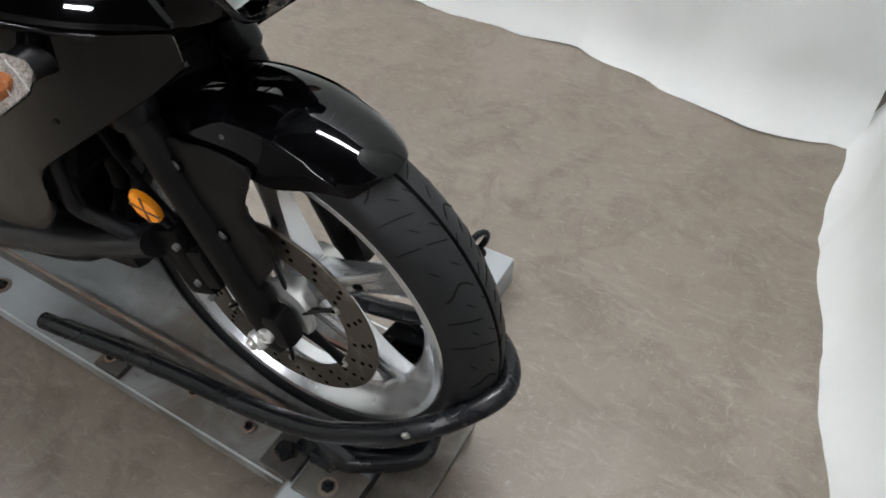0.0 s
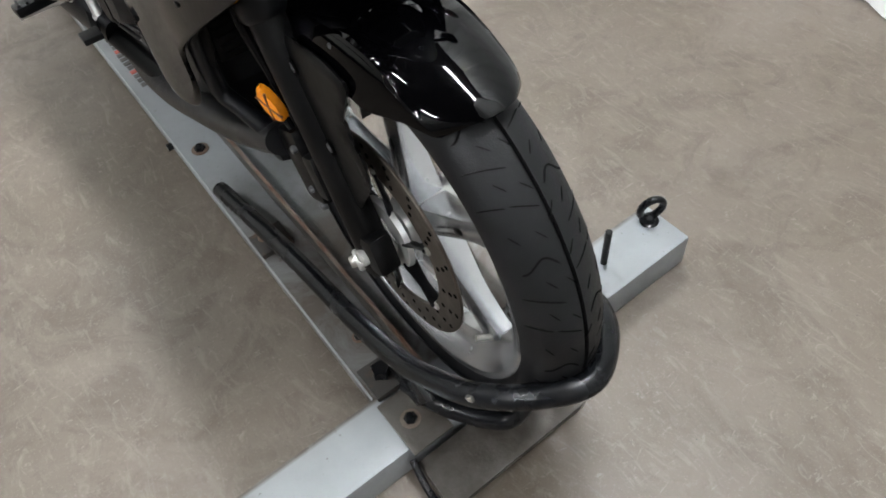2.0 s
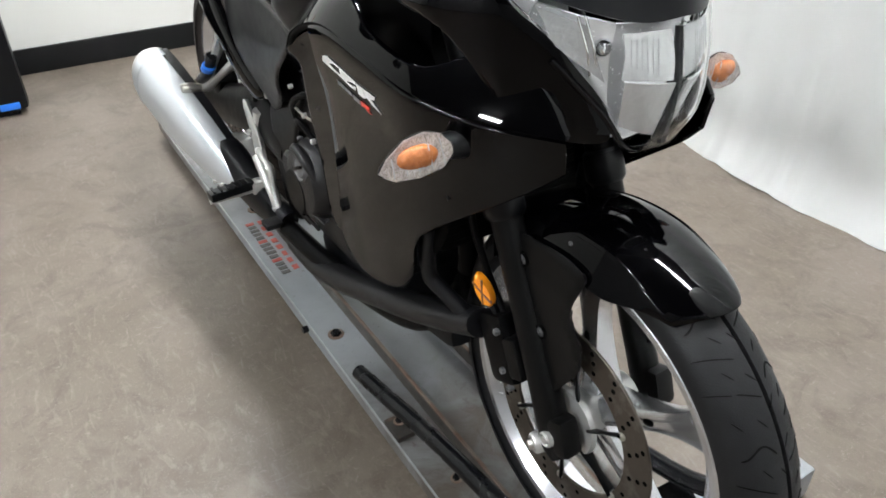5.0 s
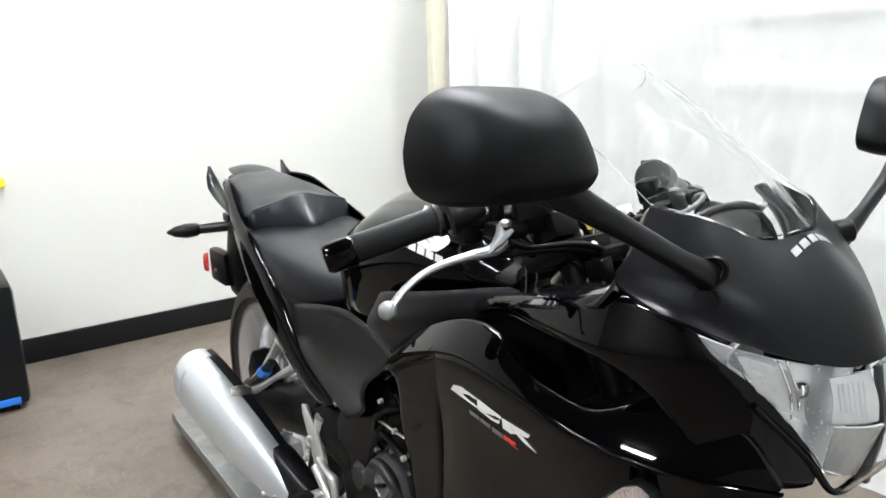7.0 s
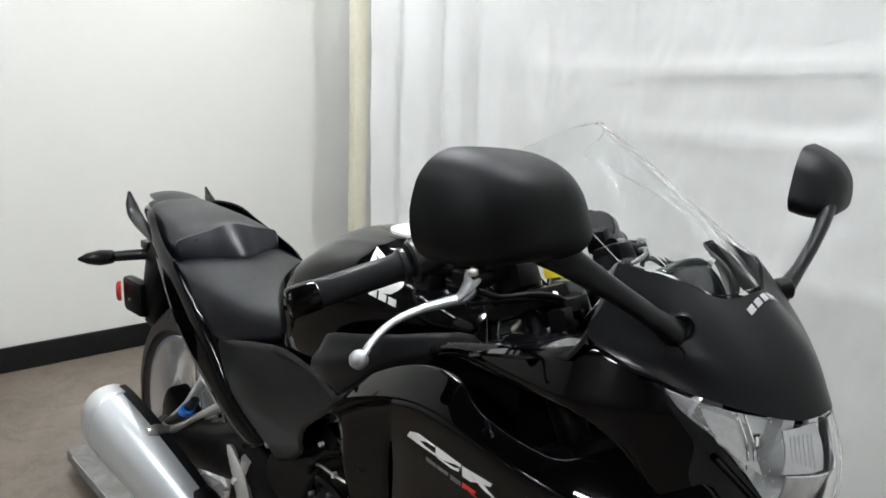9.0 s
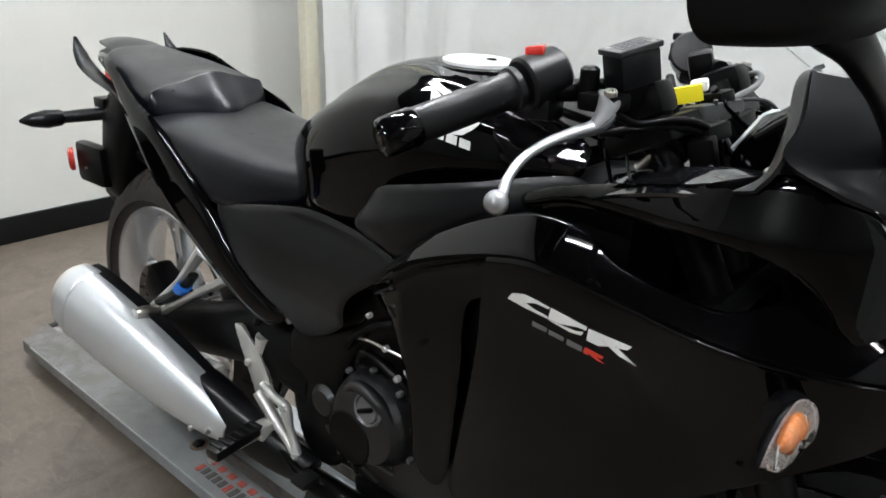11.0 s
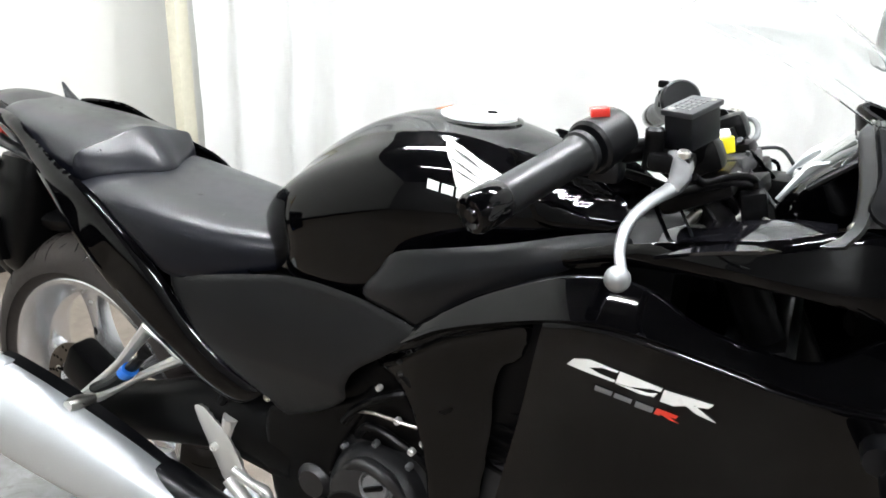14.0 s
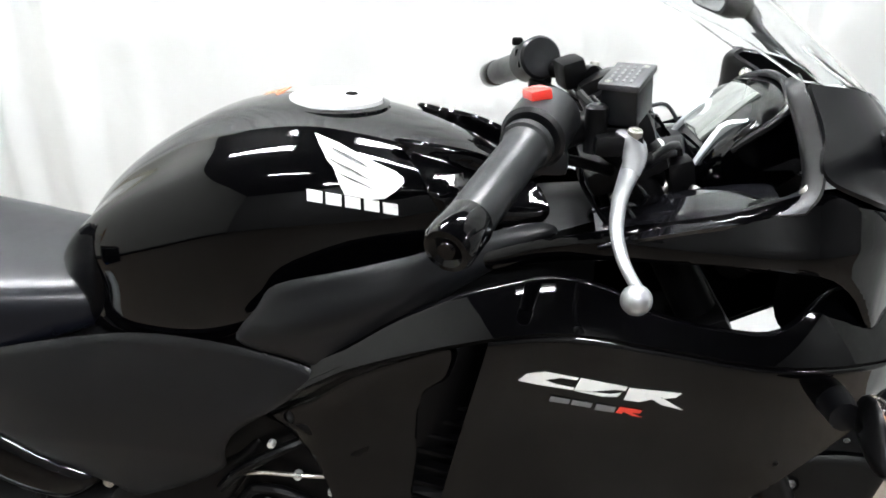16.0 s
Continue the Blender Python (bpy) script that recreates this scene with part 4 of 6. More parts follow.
    part("steering_head", bm, DARK, bike)
    bm = bmesh.new()
    lathe(bm, [(0, 0.02), (0.012, 0.02), (0.019, 0.016), (0.02, 0)], (fork_x(0.962) - 0.035, 0.0, 0.958), (-0.3, 0, 1), 24)
    part("ignition_switch", bm, CAST, bike)


build_fork()

# side fairing: a crease runs along the flank; above it the skin leans in, below it falls away
CREASE_Z = blend([(-0.67, 0.690), (-0.60, 0.730), (-0.54, 0.768), (-0.42, 0.815), (-0.35, 0.828), (-0.264, 0.818), (-0.176, 0.802), (-0.10, 0.792), (0.01, 0.780)])
CREASE_Y = blend([(-0.67, 0.150), (-0.55, 0.182), (-0.45, 0.200), (-0.376, 0.208), (-0.268, 0.207), (-0.15, 0.196), (-0.06, 0.160), (0.01, 0.105)])


def upper_flank(x, z):
    d = z - CREASE_Z(x)
    return CREASE_Y(x) - 0.62 * d - 3.2 * d * abs(d)


def lower_flank(x, z):
    d = CREASE_Z(x) - z
    return CREASE_Y(x) - 0.048 * (1 - math.exp(-d / 0.14)) + 0.004 * math.exp(-((d - 0.05) / 0.04) ** 2)


def crease_points(xs, dz=0.0):
    return [(x, CREASE_Z(x) + dz) for x in xs]


def flank(name, first, last, depth, label):
    """A smooth moulded panel between two edge lines in x and z, its rims turned in, on both sides of the machine."""
    ts = [0.0, 0.006, 0.02, 0.05] + [0.1 + 0.08 * k for k in range(11)] + [0.95, 0.98, 0.994, 1.0]
    right = None
    for s in (-1, 1):
        bm = bmesh.new()
        grid = []
        for t in ts:
            tuck = 0.006 * (max(0.0, 1 - t / 0.02) ** 2 + max(0.0, 1 - (1 - t) / 0.02) ** 2)
            row = []
            for (x0, z0), (x1, z1) in zip(first, last):
                x, z = x0 + (x1 - x0) * t, z0 + (z1 - z0) * t
                row.append(bm.verts.new((x, s * (depth(x, z) - tuck), z)))
            grid.append(row)
        for a, b in zip(grid, grid[1:]):
            for i in range(len(a) - 1):
                bm.faces.new((a[i], a[i + 1], b[i + 1], b[i]))
        bmesh.ops.recalc_face_normals(bm, faces=bm.faces)
        if sum(f.normal.y * f.calc_area() for f in bm.faces) * s < 0:
            bmesh.ops.reverse_faces(bm, faces=bm.faces[:])
        bmesh.ops.solidify(bm, geom=bm.faces[:], thickness=0.004)
        ob = part(name, bm, GLOSS, bike, label, angle=70)
        right = right or ob
    return right


def build_fairing():
    top = [(-0.665, 0.702), (-0.610, 0.744), (-0.552, 0.780), (-0.498, 0.816), (-0.421, 0.853), (-0.360, 0.868), (-0.310, 0.862), (-0.265, 0.842), (-0.20, 0.828), (-0.156, 0.826), (-0.104, 0.848), (-0.068, 0.842), (-0.03, 0.822), (0.002, 0.785)]
    f1 = flank("upper_side_fairing", [(p[0], CREASE_Z(p[0]) + 0.001) for p in spline([(x, 0, 0) for x, z in top], 4)], [(p[0], p[2]) for p in spline([(x, 0, z) for x, z in top], 4)], upper_flank, "gloss black side fairing shoulder")
    foot = [(-0.498, 0.43), (-0.470, 0.404), (-0.38, 0.412), (-0.285, 0.445), (-0.232, 0.50), (-0.212, 0.565), (-0.180, 0.598), (-0.11, 0.652), (-0.04, 0.705), (0.001, 0.742)]
    foot = [(p[0], p[2]) for p in spline([(x, 0, z) for x, z in foot], 6)]
    n = len(foot)
    head = [(-0.412 + 0.416 * (k / (n - 1)) ** 0.9, 0) for k in range(n)]
    f2 = flank("lower_side_fairing", [(x, CREASE_Z(x) - 0.0012) for x, _ in head], foot, lower_flank, "gloss black side fairing with a white and red decal")
    vent = crease_points([-0.645 + 0.023 * k for k in range(10)], -0.002) + [(-0.452, 0.742), (-0.482, 0.712), (-0.490, 0.62), (-0.502, 0.52), (-0.515, 0.43), (-0.545, 0.405), (-0.575, 0.44), (-0.578, 0.52), (-0.592, 0.60), (-0.622, 0.650), (-0.662, 0.674)]
    both("fairing_vent_panel", vent, lambda x, z: min(CREASE_Y(x), 0.172) - 0.02 - 0.05 * max(0, CREASE_Z(x) - z) + 0.02 * math.exp(-((CREASE_Z(x) - z) / 0.02) ** 2), GLOSS, bike, "gloss black inner vent panel", roll=0.006)
    arm = [(-0.43, 0.862), (-0.385, 0.884), (-0.349, 0.896), (-0.285, 0.914), (-0.214, 0.930), (-0.160, 0.948), (-0.125, 0.952), (-0.085, 0.936), (-0.060, 0.905), (-0.030, 0.868), (-0.002, 0.812), (0.004, 0.768), (-0.03, 0.772), (-0.070, 0.815), (-0.105, 0.862), (-0.15, 0.884), (-0.25, 0.884), (-0.349, 0.872), (-0.41, 0.852)]
    armd = blend([(-0.43, 0.128), (-0.35, 0.150), (-0.25, 0.176), (-0.15, 0.188), (-0.08, 0.158), (-0.03, 0.105), (0.004, 0.055)])
    both("upper_cowl_arm", arm, lambda x, z: armd(x) - 0.35 * max(0, z - 0.90), GLOSS, bike, "gloss black cowl arm under the headlight", roll=0.007)
    for s in (-1, 1):
        bolt(f1, (-0.642, s * 0.158, 0.650), (0, s, 0), 0.005, 0.004, CAST)
        bolt(f2, (-0.133, s * (lower_flank(-0.133, 0.672)), 0.672), (0, s, 0), 0.005, 0.004, DARK)
    both("vent_duct", [(-0.618, 0.668), (-0.575, 0.678), (-0.540, 0.672), (-0.532, 0.645), (-0.552, 0.628), (-0.585, 0.640)], lambda x, z: 0.146, DARK, bike, "black vent duct", roll=0.004, smooth_outline=1)
    both("inner_shield", [(-0.130, 0.800), (-0.128, 0.860), (-0.115, 0.90), (-0.08, 0.90), (-0.04, 0.87), (-0.03, 0.80), (-0.07, 0.77), (-0.11, 0.77)], lambda x, z: 0.085, DARK, bike, "black inner fairing shield", step=0.012)
    for s in (-1, 1):
        bm = bmesh.new()
        sweep(bm, [(-0.64 + 0.0475 * k, s * (CREASE_Y(-0.64 + 0.0475 * k) - 0.0095), CREASE_Z(-0.64 + 0.0475 * k)) for k in range(14)], 0.0058, 10, 5)
        part("fairing_seam", bm, SHADEBLACK, bike, "black seam behind the fairing joint")
    # decal shapes along the crease
    def decal(shapes, mat, name, label, o, du, dv):
        for sh in shapes:
            for s in (-1, 1):
                bm = bmesh.new()
                bm.faces.new([bm.verts.new((o[0] + du[0] * u + dv[0] * v, s, o[1] + du[1] * u + dv[1] * v)) for u, v in sh])
                bmesh.ops.triangulate(bm, faces=bm.faces[:])
                for _ in range(2):
                    bmesh.ops.subdivide_edges(bm, edges=bm.edges[:], cuts=1)
                for v in bm.verts:
                    v.co.y = s * (lower_flank(v.co.x, v.co.z) + 0.0008)
                lift(bm, 0.0006)
                part(name, bm, mat, f2, label)

    o, du, dv = (-0.385, 0.774), (0.001505, 0.000099), (0.0, -0.00198)
    c_shape = [(0, 0), (5, -4.3), (16, -5.7), (36, -2), (35, -0.7), (25, -2), (13, 0), (34, 4.3), (33, 5.7), (15, 3)]
    b_a = [(37, -2), (65, 3.3), (64, 5.7), (58, 5), (45, 1.4), (44, 6.5), (34, 5.7)]
    b_b = [(43.5, 7), (56, 8), (62, 7), (60, 9.7), (51, 9.8), (34, 6.2)]
    r_a = [(66, 4), (97, 7.3), (94, 10), (87, 10.7), (84, 8), (77, 6.7), (73, 13), (64, 11.7), (67, 5.2)]
    r_b = [(76, 8.7), (87, 10.8), (100, 18.3), (87, 15)]
    decal([c_shape, b_a, b_b, r_a, r_b], WHITE, "decal_shape", "white slanted decal shape", o, du, dv)
    decal([[(20.5, 10.3), (32.5, 12.3), (31.5, 15.3), (19.5, 13.7)], [(34, 12.7), (46, 14.7), (45, 17.7), (33, 15.7)], [(48.5, 15), (60.5, 17), (59.5, 20.5), (47.5, 19)]], GREYINK, "decal_shape", "grey decal bar", o, du, dv)
    decal([[(62.5, 16.7), (76.5, 19), (75, 21), (70, 20.7), (77, 23.7), (71, 22.7), (65, 20), (64.5, 21.3), (60.5, 20.7)]], REDINK, "decal_shape", "red decal shape", o, du, dv)


build_fairing()


# upper cowl, headlight and windscreen
def full_rows(half):
    return [[(x, -y, z) for x, y, z in r[::-1]] + [(x, y, z) for x, y, z in r[1:]] for r in half]


COWL = [
    [(-0.050, 0, 1.003), (-0.066, 0.050, 0.999), (-0.095, 0.095, 1.020), (-0.150, 0.118, 1.030)],
    [(-0.020, 0, 0.975), (-0.036, 0.055, 0.972), (-0.078, 0.112, 0.990), (-0.142, 0.147, 0.996)],
    [(0.010, 0, 0.940), (-0.006, 0.055, 0.938), (-0.060, 0.122, 0.956), (-0.144, 0.173, 0.966)],
    [(0.033, 0, 0.895), (0.016, 0.050, 0.893), (-0.036, 0.115, 0.914), (-0.095, 0.166, 0.942)],
]


def build_front():
    nose = part("nose_cowl", sheet(full_rows(COWL), 6, 6, 0.004), COWLM, bike, "satin black nose cowl above the headlight", angle=60)
    # decal on the cowl, a row of plain bars
    for k in range(5):
        y = -0.036 + 0.0140 * k
        stick("cowl_decal", [(-0.0465, y, 1.2), (-0.0465, y + 0.0105, 1.2), (-0.0405, y + 0.0105, 1.2), (-0.0405, y, 1.2)], nose, (0, 0, -1), PALEINK, nose, "small white decal bar", 1)
    lens = [
        [(0.034, 0, 0.890), (0.018, 0.048, 0.888), (-0.032, 0.112, 0.909), (-0.074, 0.156, 0.934)],
        [(0.050, 0, 0.845), (0.034, 0.046, 0.845), (-0.008, 0.092, 0.872), (-0.058, 0.142, 0.914)],
        [(0.049, 0, 0.795), (0.036, 0.042, 0.798), (0.008, 0.070, 0.835), (-0.036, 0.118, 0.885)],
        [(0.022, 0, 0.755), (0.018, 0.036, 0.760), (0.003, 0.055, 0.800), (-0.022, 0.098, 0.862)],
    ]
    hl = part("headlight_lens", sheet(full_rows(lens), 5, 5, 0.003), CLEAR, bike, "clear headlight lens", angle=60)
    hl.visible_shadow = False
    back = [[(x - 0.012 - 0.055 * math.sin(math.pi * min(1, (i + 0.5) / 4)) * (1 - y / 0.2), y * 0.97, 0.84 + (z - 0.84) * 0.96) for x, y, z in r] for i, r in enumerate(lens)]
    part("headlight_reflector", sheet(full_rows(back), 2, 2, 0.003), REFLECTOR, hl, "bright faceted headlight reflector", angle=3)
    for s in (-1, 1):
        bm = bmesh.new()
        ball(bm, (-0.016, s * 0.055, 0.862), (0.009, 0.010, 0.010), 14)
        part("bulb_shield", bm, CHROME, hl)
        rows = [[(-0.046 + 0.010 * k, s * (0.118 - 0.013 * k), 0.905 - 0.006 * k), (-0.030 + 0.010 * k, s * (0.104 - 0.014 * k), 0.868 - 0.012 * k)] for k in range(4)]
        part("side_reflector_bowl", sheet(rows, 2, 2, 0.002), LENSBACK, hl, "silver inner bezel", angle=10)
    for s in (-1, 1):
        bm = bmesh.new()
        ax = V(0.93, s * 0.30, -0.10)
        lathe(bm, [(0.004, -0.022), (0.011, -0.017), (0.016, -0.009), (0.019, 0.0), (0.0205, 0.001), (0.0205, -0.002)], (-0.046, s * 0.102, 0.894), ax, 28)
        bowl = part("lamp_bowl", bm, REFLECTOR, hl, "bright round reflector bowl", angle=40)
        bm = bmesh.new()
        lathe(bm, [(0, -0.002), (0.005, -0.004), (0.006, -0.010), (0.004, -0.022)], (-0.046, s * 0.102, 0.894), ax, 16)
        part("bulb_cap", bm, DARK, bowl)
        for k in range(2):
            bm = bmesh.new()
            sweep(bm, [(-0.022 + 0.004 * k, s * (0.086 - 0.006 * k), 0.896), (-0.012 + 0.004 * k, s * (0.080 - 0.006 * k), 0.866), (-0.012 + 0.004 * k, s * (0.072 - 0.006 * k), 0.838)], [0.0014, 0.0016, 0.0012], 8, 4)
            part("chrome_ridge", bm, CHROME, hl, "chrome ridge inside the headlight")
        bm = bmesh.new()
        for k in range(6):
            rod(bm, (0.0165 + 0.0021 * k, s * (0.050 - 0.005 * k), 0.876), (0.0225 + 0.0026 * k, s * (0.051 - 0.005 * k), 0.852 - 0.002 * k), 0.0006, seg=5)
        tagged(part("reflector_flutes", bm, LENSBACK, hl), kind="stuff")
        rows = [[(0.011, s * 0.056, 0.882), (0.020, s * 0.030, 0.882), (0.024, s * 0.006, 0.882)], [(0.017, s * 0.056, 0.860), (0.029, s * 0.030, 0.858), (0.034, s * 0.006, 0.857)], [(0.017, s * 0.057, 0.838), (0.032, s * 0.030, 0.836), (0.037, s * 0.006, 0.834)]]
        part("upper_facet", sheet(rows, 3, 3, 0.002), LENSBACK, hl, "dull silver upper facet", angle=40)
        rows = [[(0.020, s * 0.056, 0.838), (0.036, s * 0.030, 0.836), (0.041, s * 0.008, 0.834)], [(0.008, s * 0.044, 0.786), (0.018, s * 0.026, 0.778), (0.022, s * 0.008, 0.772)]]
        part("lower_facet", sheet(rows, 3, 3, 0.002), LENSBACK, hl, "dull silver lower facet", angle=10)
    bm = bmesh.new()
    sweep(bm, [(0.028, 0, 0.885), (0.035, 0, 0.83), (0.025, 0, 0.765)], [0.004, 0.006, 0.008], 8, 4)
    part("headlight_divider", bm, SATIN, hl)
    bm = bmesh.new()
    sweep(bm, [(-0.030, -0.108, 0.855), (0.0, -0.06, 0.798), (0.015, -0.038, 0.762), (0.018, 0, 0.756), (0.015, 0.038, 0.762), (0.0, 0.06, 0.798), (-0.030, 0.108, 0.855)], 0.004, 10, 6)
    part("headlight_surround", bm, GLOSS, bike)
    # clear screen
    glass_rows = [
        [(-0.054, 0, 1.006), (-0.070, 0.050, 1.002), (-0.099, 0.093, 1.022), (-0.154, 0.112, 1.032)],
        [(-0.130, 0, 1.070), (-0.144, 0.052, 1.066), (-0.176, 0.090, 1.070), (-0.216, 0.106, 1.070)],
        [(-0.205, 0, 1.128), (-0.218, 0.048, 1.122), (-0.246, 0.080, 1.112), (-0.280, 0.094, 1.098)],
        [(-0.268, 0, 1.170), (-0.280, 0.034, 1.164), (-0.305, 0.060, 1.148), (-0.338, 0.076, 1.124)],
    ]
    ws = part("windscreen", sheet(full_rows(glass_rows), 6, 6, 0.003), SCREEN, bike, "clear tall plastic windscreen", angle=60)
    ws.visible_shadow = False
    bm = bmesh.new()
    edge = [r[-1] for r in glass_rows[::1]]
    rim_line = [(x, -y, z) for x, y, z in edge] + [(x, -y, z) for x, y, z in glass_rows[-1][2:0:-1]] + list(glass_rows[-1][:1]) + [p for p in glass_rows[-1][1:3]] + edge[::-1]
    sweep(bm, rim_line, 0.0006, 6, 5)
    part("screen_edge", bm, CLEAR, ws, "bright screen edge")
    # inner cockpit trim, cluster
    for s in (-1, 1):
        rows = [[(-0.150, s * 0.088, 1.034), (-0.153, s * 0.114, 1.028), (-0.145, s * 0.149, 0.992), (-0.148, s * 0.177, 0.958), (-0.160, s * 0.185, 0.938)],
                [(-0.158, s * 0.084, 1.024), (-0.163, s * 0.106, 1.016), (-0.157, s * 0.137, 0.981), (-0.159, s * 0.164, 0.949), (-0.182, s * 0.175, 0.932)],
                [(-0.120, s * 0.078, 1.000), (-0.128, s * 0.088, 0.990), (-0.132, s * 0.110, 0.965), (-0.150, s * 0.135, 0.940), (-0.215, s * 0.150, 0.928)],
                [(-0.105, s * 0.074, 0.965), (-0.110, s * 0.078, 0.955), (-0.120, s * 0.090, 0.935), (-0.150, s * 0.108, 0.920), (-0.235, s * 0.125, 0.918)]]
        trim = part("cockpit_trim", sheet(rows, 5, 5, 0.004), TRIMM, bike, "matt black cockpit trim", angle=60)
        bolt(trim, (-0.156, s * 0.163, 0.952), (-0.6, -s * 0.5, 0.5), 0.007, 0.004)
        bolt(trim, (-0.148, s * 0.080, 1.008), (-0.8, -s * 0.3, 0.4), 0.007, 0.004)
    rows = []
    for y, x0, z0, x1, z1 in ((-0.084, -0.205, 0.945, -0.152, 0.992), (-0.066, -0.222, 0.932, -0.148, 1.006), (0.0, -0.224, 0.928, -0.138, 1.014), (0.066, -0.222, 0.932, -0.148, 1.006), (0.084, -0.205, 0.945, -0.152, 0.992)):
        rows.append([(x0, y, z0), ((x0 + x1) / 2 - 0.006, y, (z0 + z1) / 2 + 0.010), (x1, y, z1), (x1 + 0.035, y * 0.8, z1 - 0.02), (x1 + 0.035, y * 0.8, 0.945), (x0 + 0.03, y * 0.8, 0.905)])
    cl = part("instrument_panel", sheet(rows, 4, 3, 0, closed=True, caps=True), GLOSS, bike, "black instrument cluster under a clear cover", angle=50)
    bm = bmesh.new()
    box(bm, (-0.186, 0.012, 0.9805), (0.070, 0.085, 0.006), 0.003, Euler((0, radians(-43), 0)).to_matrix())
    part("display", bm, LCD, cl, "dark glossy display")
    bm = bmesh.new()
    sweep(bm, [(-0.196, -0.082, 0.962), (-0.154, -0.083, 0.997), (-0.141, -0.04, 1.013), (-0.138, 0.0, 1.017), (-0.141, 0.04, 1.013), (-0.154, 0.083, 0.997), (-0.196, 0.082, 0.962)], 0.004, 8, 6)
    part("cluster_bezel", bm, TRIMM, cl, "dark cluster hood rim")
    for s in (-1, 1):
        bm = bmesh.new()
        sweep(bm, [(-0.222, s * 0.060, 0.942), (-0.198, s * 0.054, 0.975), (-0.180, s * 0.070, 0.986)], [0.003, 0.006, 0.003], 6, 4)
        part("cluster_trim", bm, BRUSHED, cl, "silver trim strip")
    for s in (-1, 1):
        rows = [[(x, s * y, z + 0.010 * math.sin(math.pi * k / 4)) for k, (y, z) in enumerate(((y0, z0), (y0 - 0.03, z0 + 0.004), (y0 - 0.06, z0 + 0.004), (y0 - 0.09, z0 - 0.004), (y0 - 0.12, z0 - 0.02)))] for x, y0, z0 in ((-0.320, 0.160, 0.892), (-0.285, 0.172, 0.906), (-0.240, 0.178, 0.918), (-0.200, 0.176, 0.924), (-0.165, 0.170, 0.924))]
        part("inner_fairing", sheet(rows, 4, 4, 0.004), INNERM, bike, "gloss black inner fairing shelf", angle=60)
    bm = bmesh.new()
    box(bm, (-0.230, 0.045, 0.925), (0.055, 0.06, 0.045), 0.006)
    part("relay_box", bm, DARK, bike, "black relay box")
    bm = bmesh.new()
    box(bm, (-0.240, 0, 0.905), (0.12, 0.20, 0.03), 0.010, Euler((0, radians(8), 0)).to_matrix())
    part("head_cover", bm, DARK, bike, "black steering head cover")
    # mirrors
    for s in (-1, 1):
        cx, cy, cz = -0.108, s * (0.345 if s < 0 else 0.338), 1.106 if s < 0 else 1.098
        rows = []
        for u, k in [(math.sin(radians(a)), max(0.01, math.cos(radians(a)) ** 0.7)) for a in (0, 16, 32, 47, 60, 71, 80, 86, 90)]:
            ring = []
            for j in range(28):
                a = 2 * math.pi * j / 28
                ca, sa = math.cos(a), math.sin(a)
                hn = math.copysign(abs(sa) ** 0.55, sa)
                if ca > 0:
                    w = 0.066 * ca ** 0.50 * (1 - 0.24 * max(0.0, hn) ** 1.6 - 0.08 * max(0.0, -hn) ** 2)
                else:
                    w = -0.090 * (-ca) ** 0.42 * (1 - 0.38 * max(0.0, (hn + 0.45) / 1.45) ** 1.3)
                h = (0.049 if sa > 0 else 0.043) * hn
                ring.append((cx - 0.030 + (0.075 if s < 0 else 0.060) * u - 0.12 * w * k, cy + s * w * k, cz + h * k + 0.04 * w * k - (0.0 if s < 0 else 0.018) * u))
            rows.append(ring)
        shell = part("mirror", sheet(rows, 4, 2, 0, closed=True, caps=True), SHELLM, bike, "matt black rear-view mirror", angle=55)
        bm = bmesh.new()
        g = [bm.verts.new(Vector(p) * 1.0 + V(-0.0015, 0, 0)) for p in [(cx + (x - cx) * 1.0, cy + (y - cy) * 0.92, cz + (z - cz) * 0.9) for x, y, z in rows[0]]]
        bm.faces.new(g)
        bmesh.ops.solidify(bm, geom=bm.faces[:], thickness=0.001)
        part("mirror_glass", bm, MIRROR, shell, "mirror glass")
        bm = bmesh.new()
        sweep(bm, [(-0.100, s * 0.306, 1.078), (-0.088, s * 0.284, 1.062), (-0.078, s * 0.230, 1.031), (-0.074, s * 0.172, 0.999), (-0.074, s * 0.124, 0.974)], [0.014, 0.0105, 0.0082, 0.0080, 0.011], 14, 6, flat=1.25)
        part("mirror_stem", bm, COWLM, shell, "black mirror stem")
        bm = bmesh.new()
        box(bm, (-0.078, s * 0.114, 0.970), (0.020, 0.016, 0.044), 0.007, Euler((radians(s * -12), 0, 0)).to_matrix())
        foot = part("mirror_foot", bm, DARK, bike)
        for dx, dy, z in ((-0.070, 0.124, 0.982), (-0.074, 0.128, 0.952)):
            bm = bmesh.new()
            lathe(bm, [(0, 0.004), (0.005, 0.004), (0.0065, 0.001), (0.0095, 0.002), (0.0115, 0.006), (0.0135, 0.004), (0.014, -0.012)], (dx, s * dy, z), (0.55, s * 0.8, 0.2), 22)
            part("bolt_boss", bm, DARK, foot, "round black bolt boss")
        # indicators: a six-cornered lens in a black shell
        bm = bmesh.new()
        sweep(bm, [(-0.105, s * 0.140, 0.752), (-0.100, s * 0.172, 0.756), (-0.100, s * 0.205, 0.758)], [0.024, 0.016, 0.014], 12, 4)
        part("indicator_stalk", bm, SATIN, bike, "black rubber stalk")
        hexa = [(0.273, 0.745), (0.264, 0.760), (0.244, 0.777), (0.222, 0.782), (0.204, 0.777), (0.193, 0.766), (0.191, 0.752), (0.202, 0.740), (0.228, 0.734), (0.257, 0.735)]

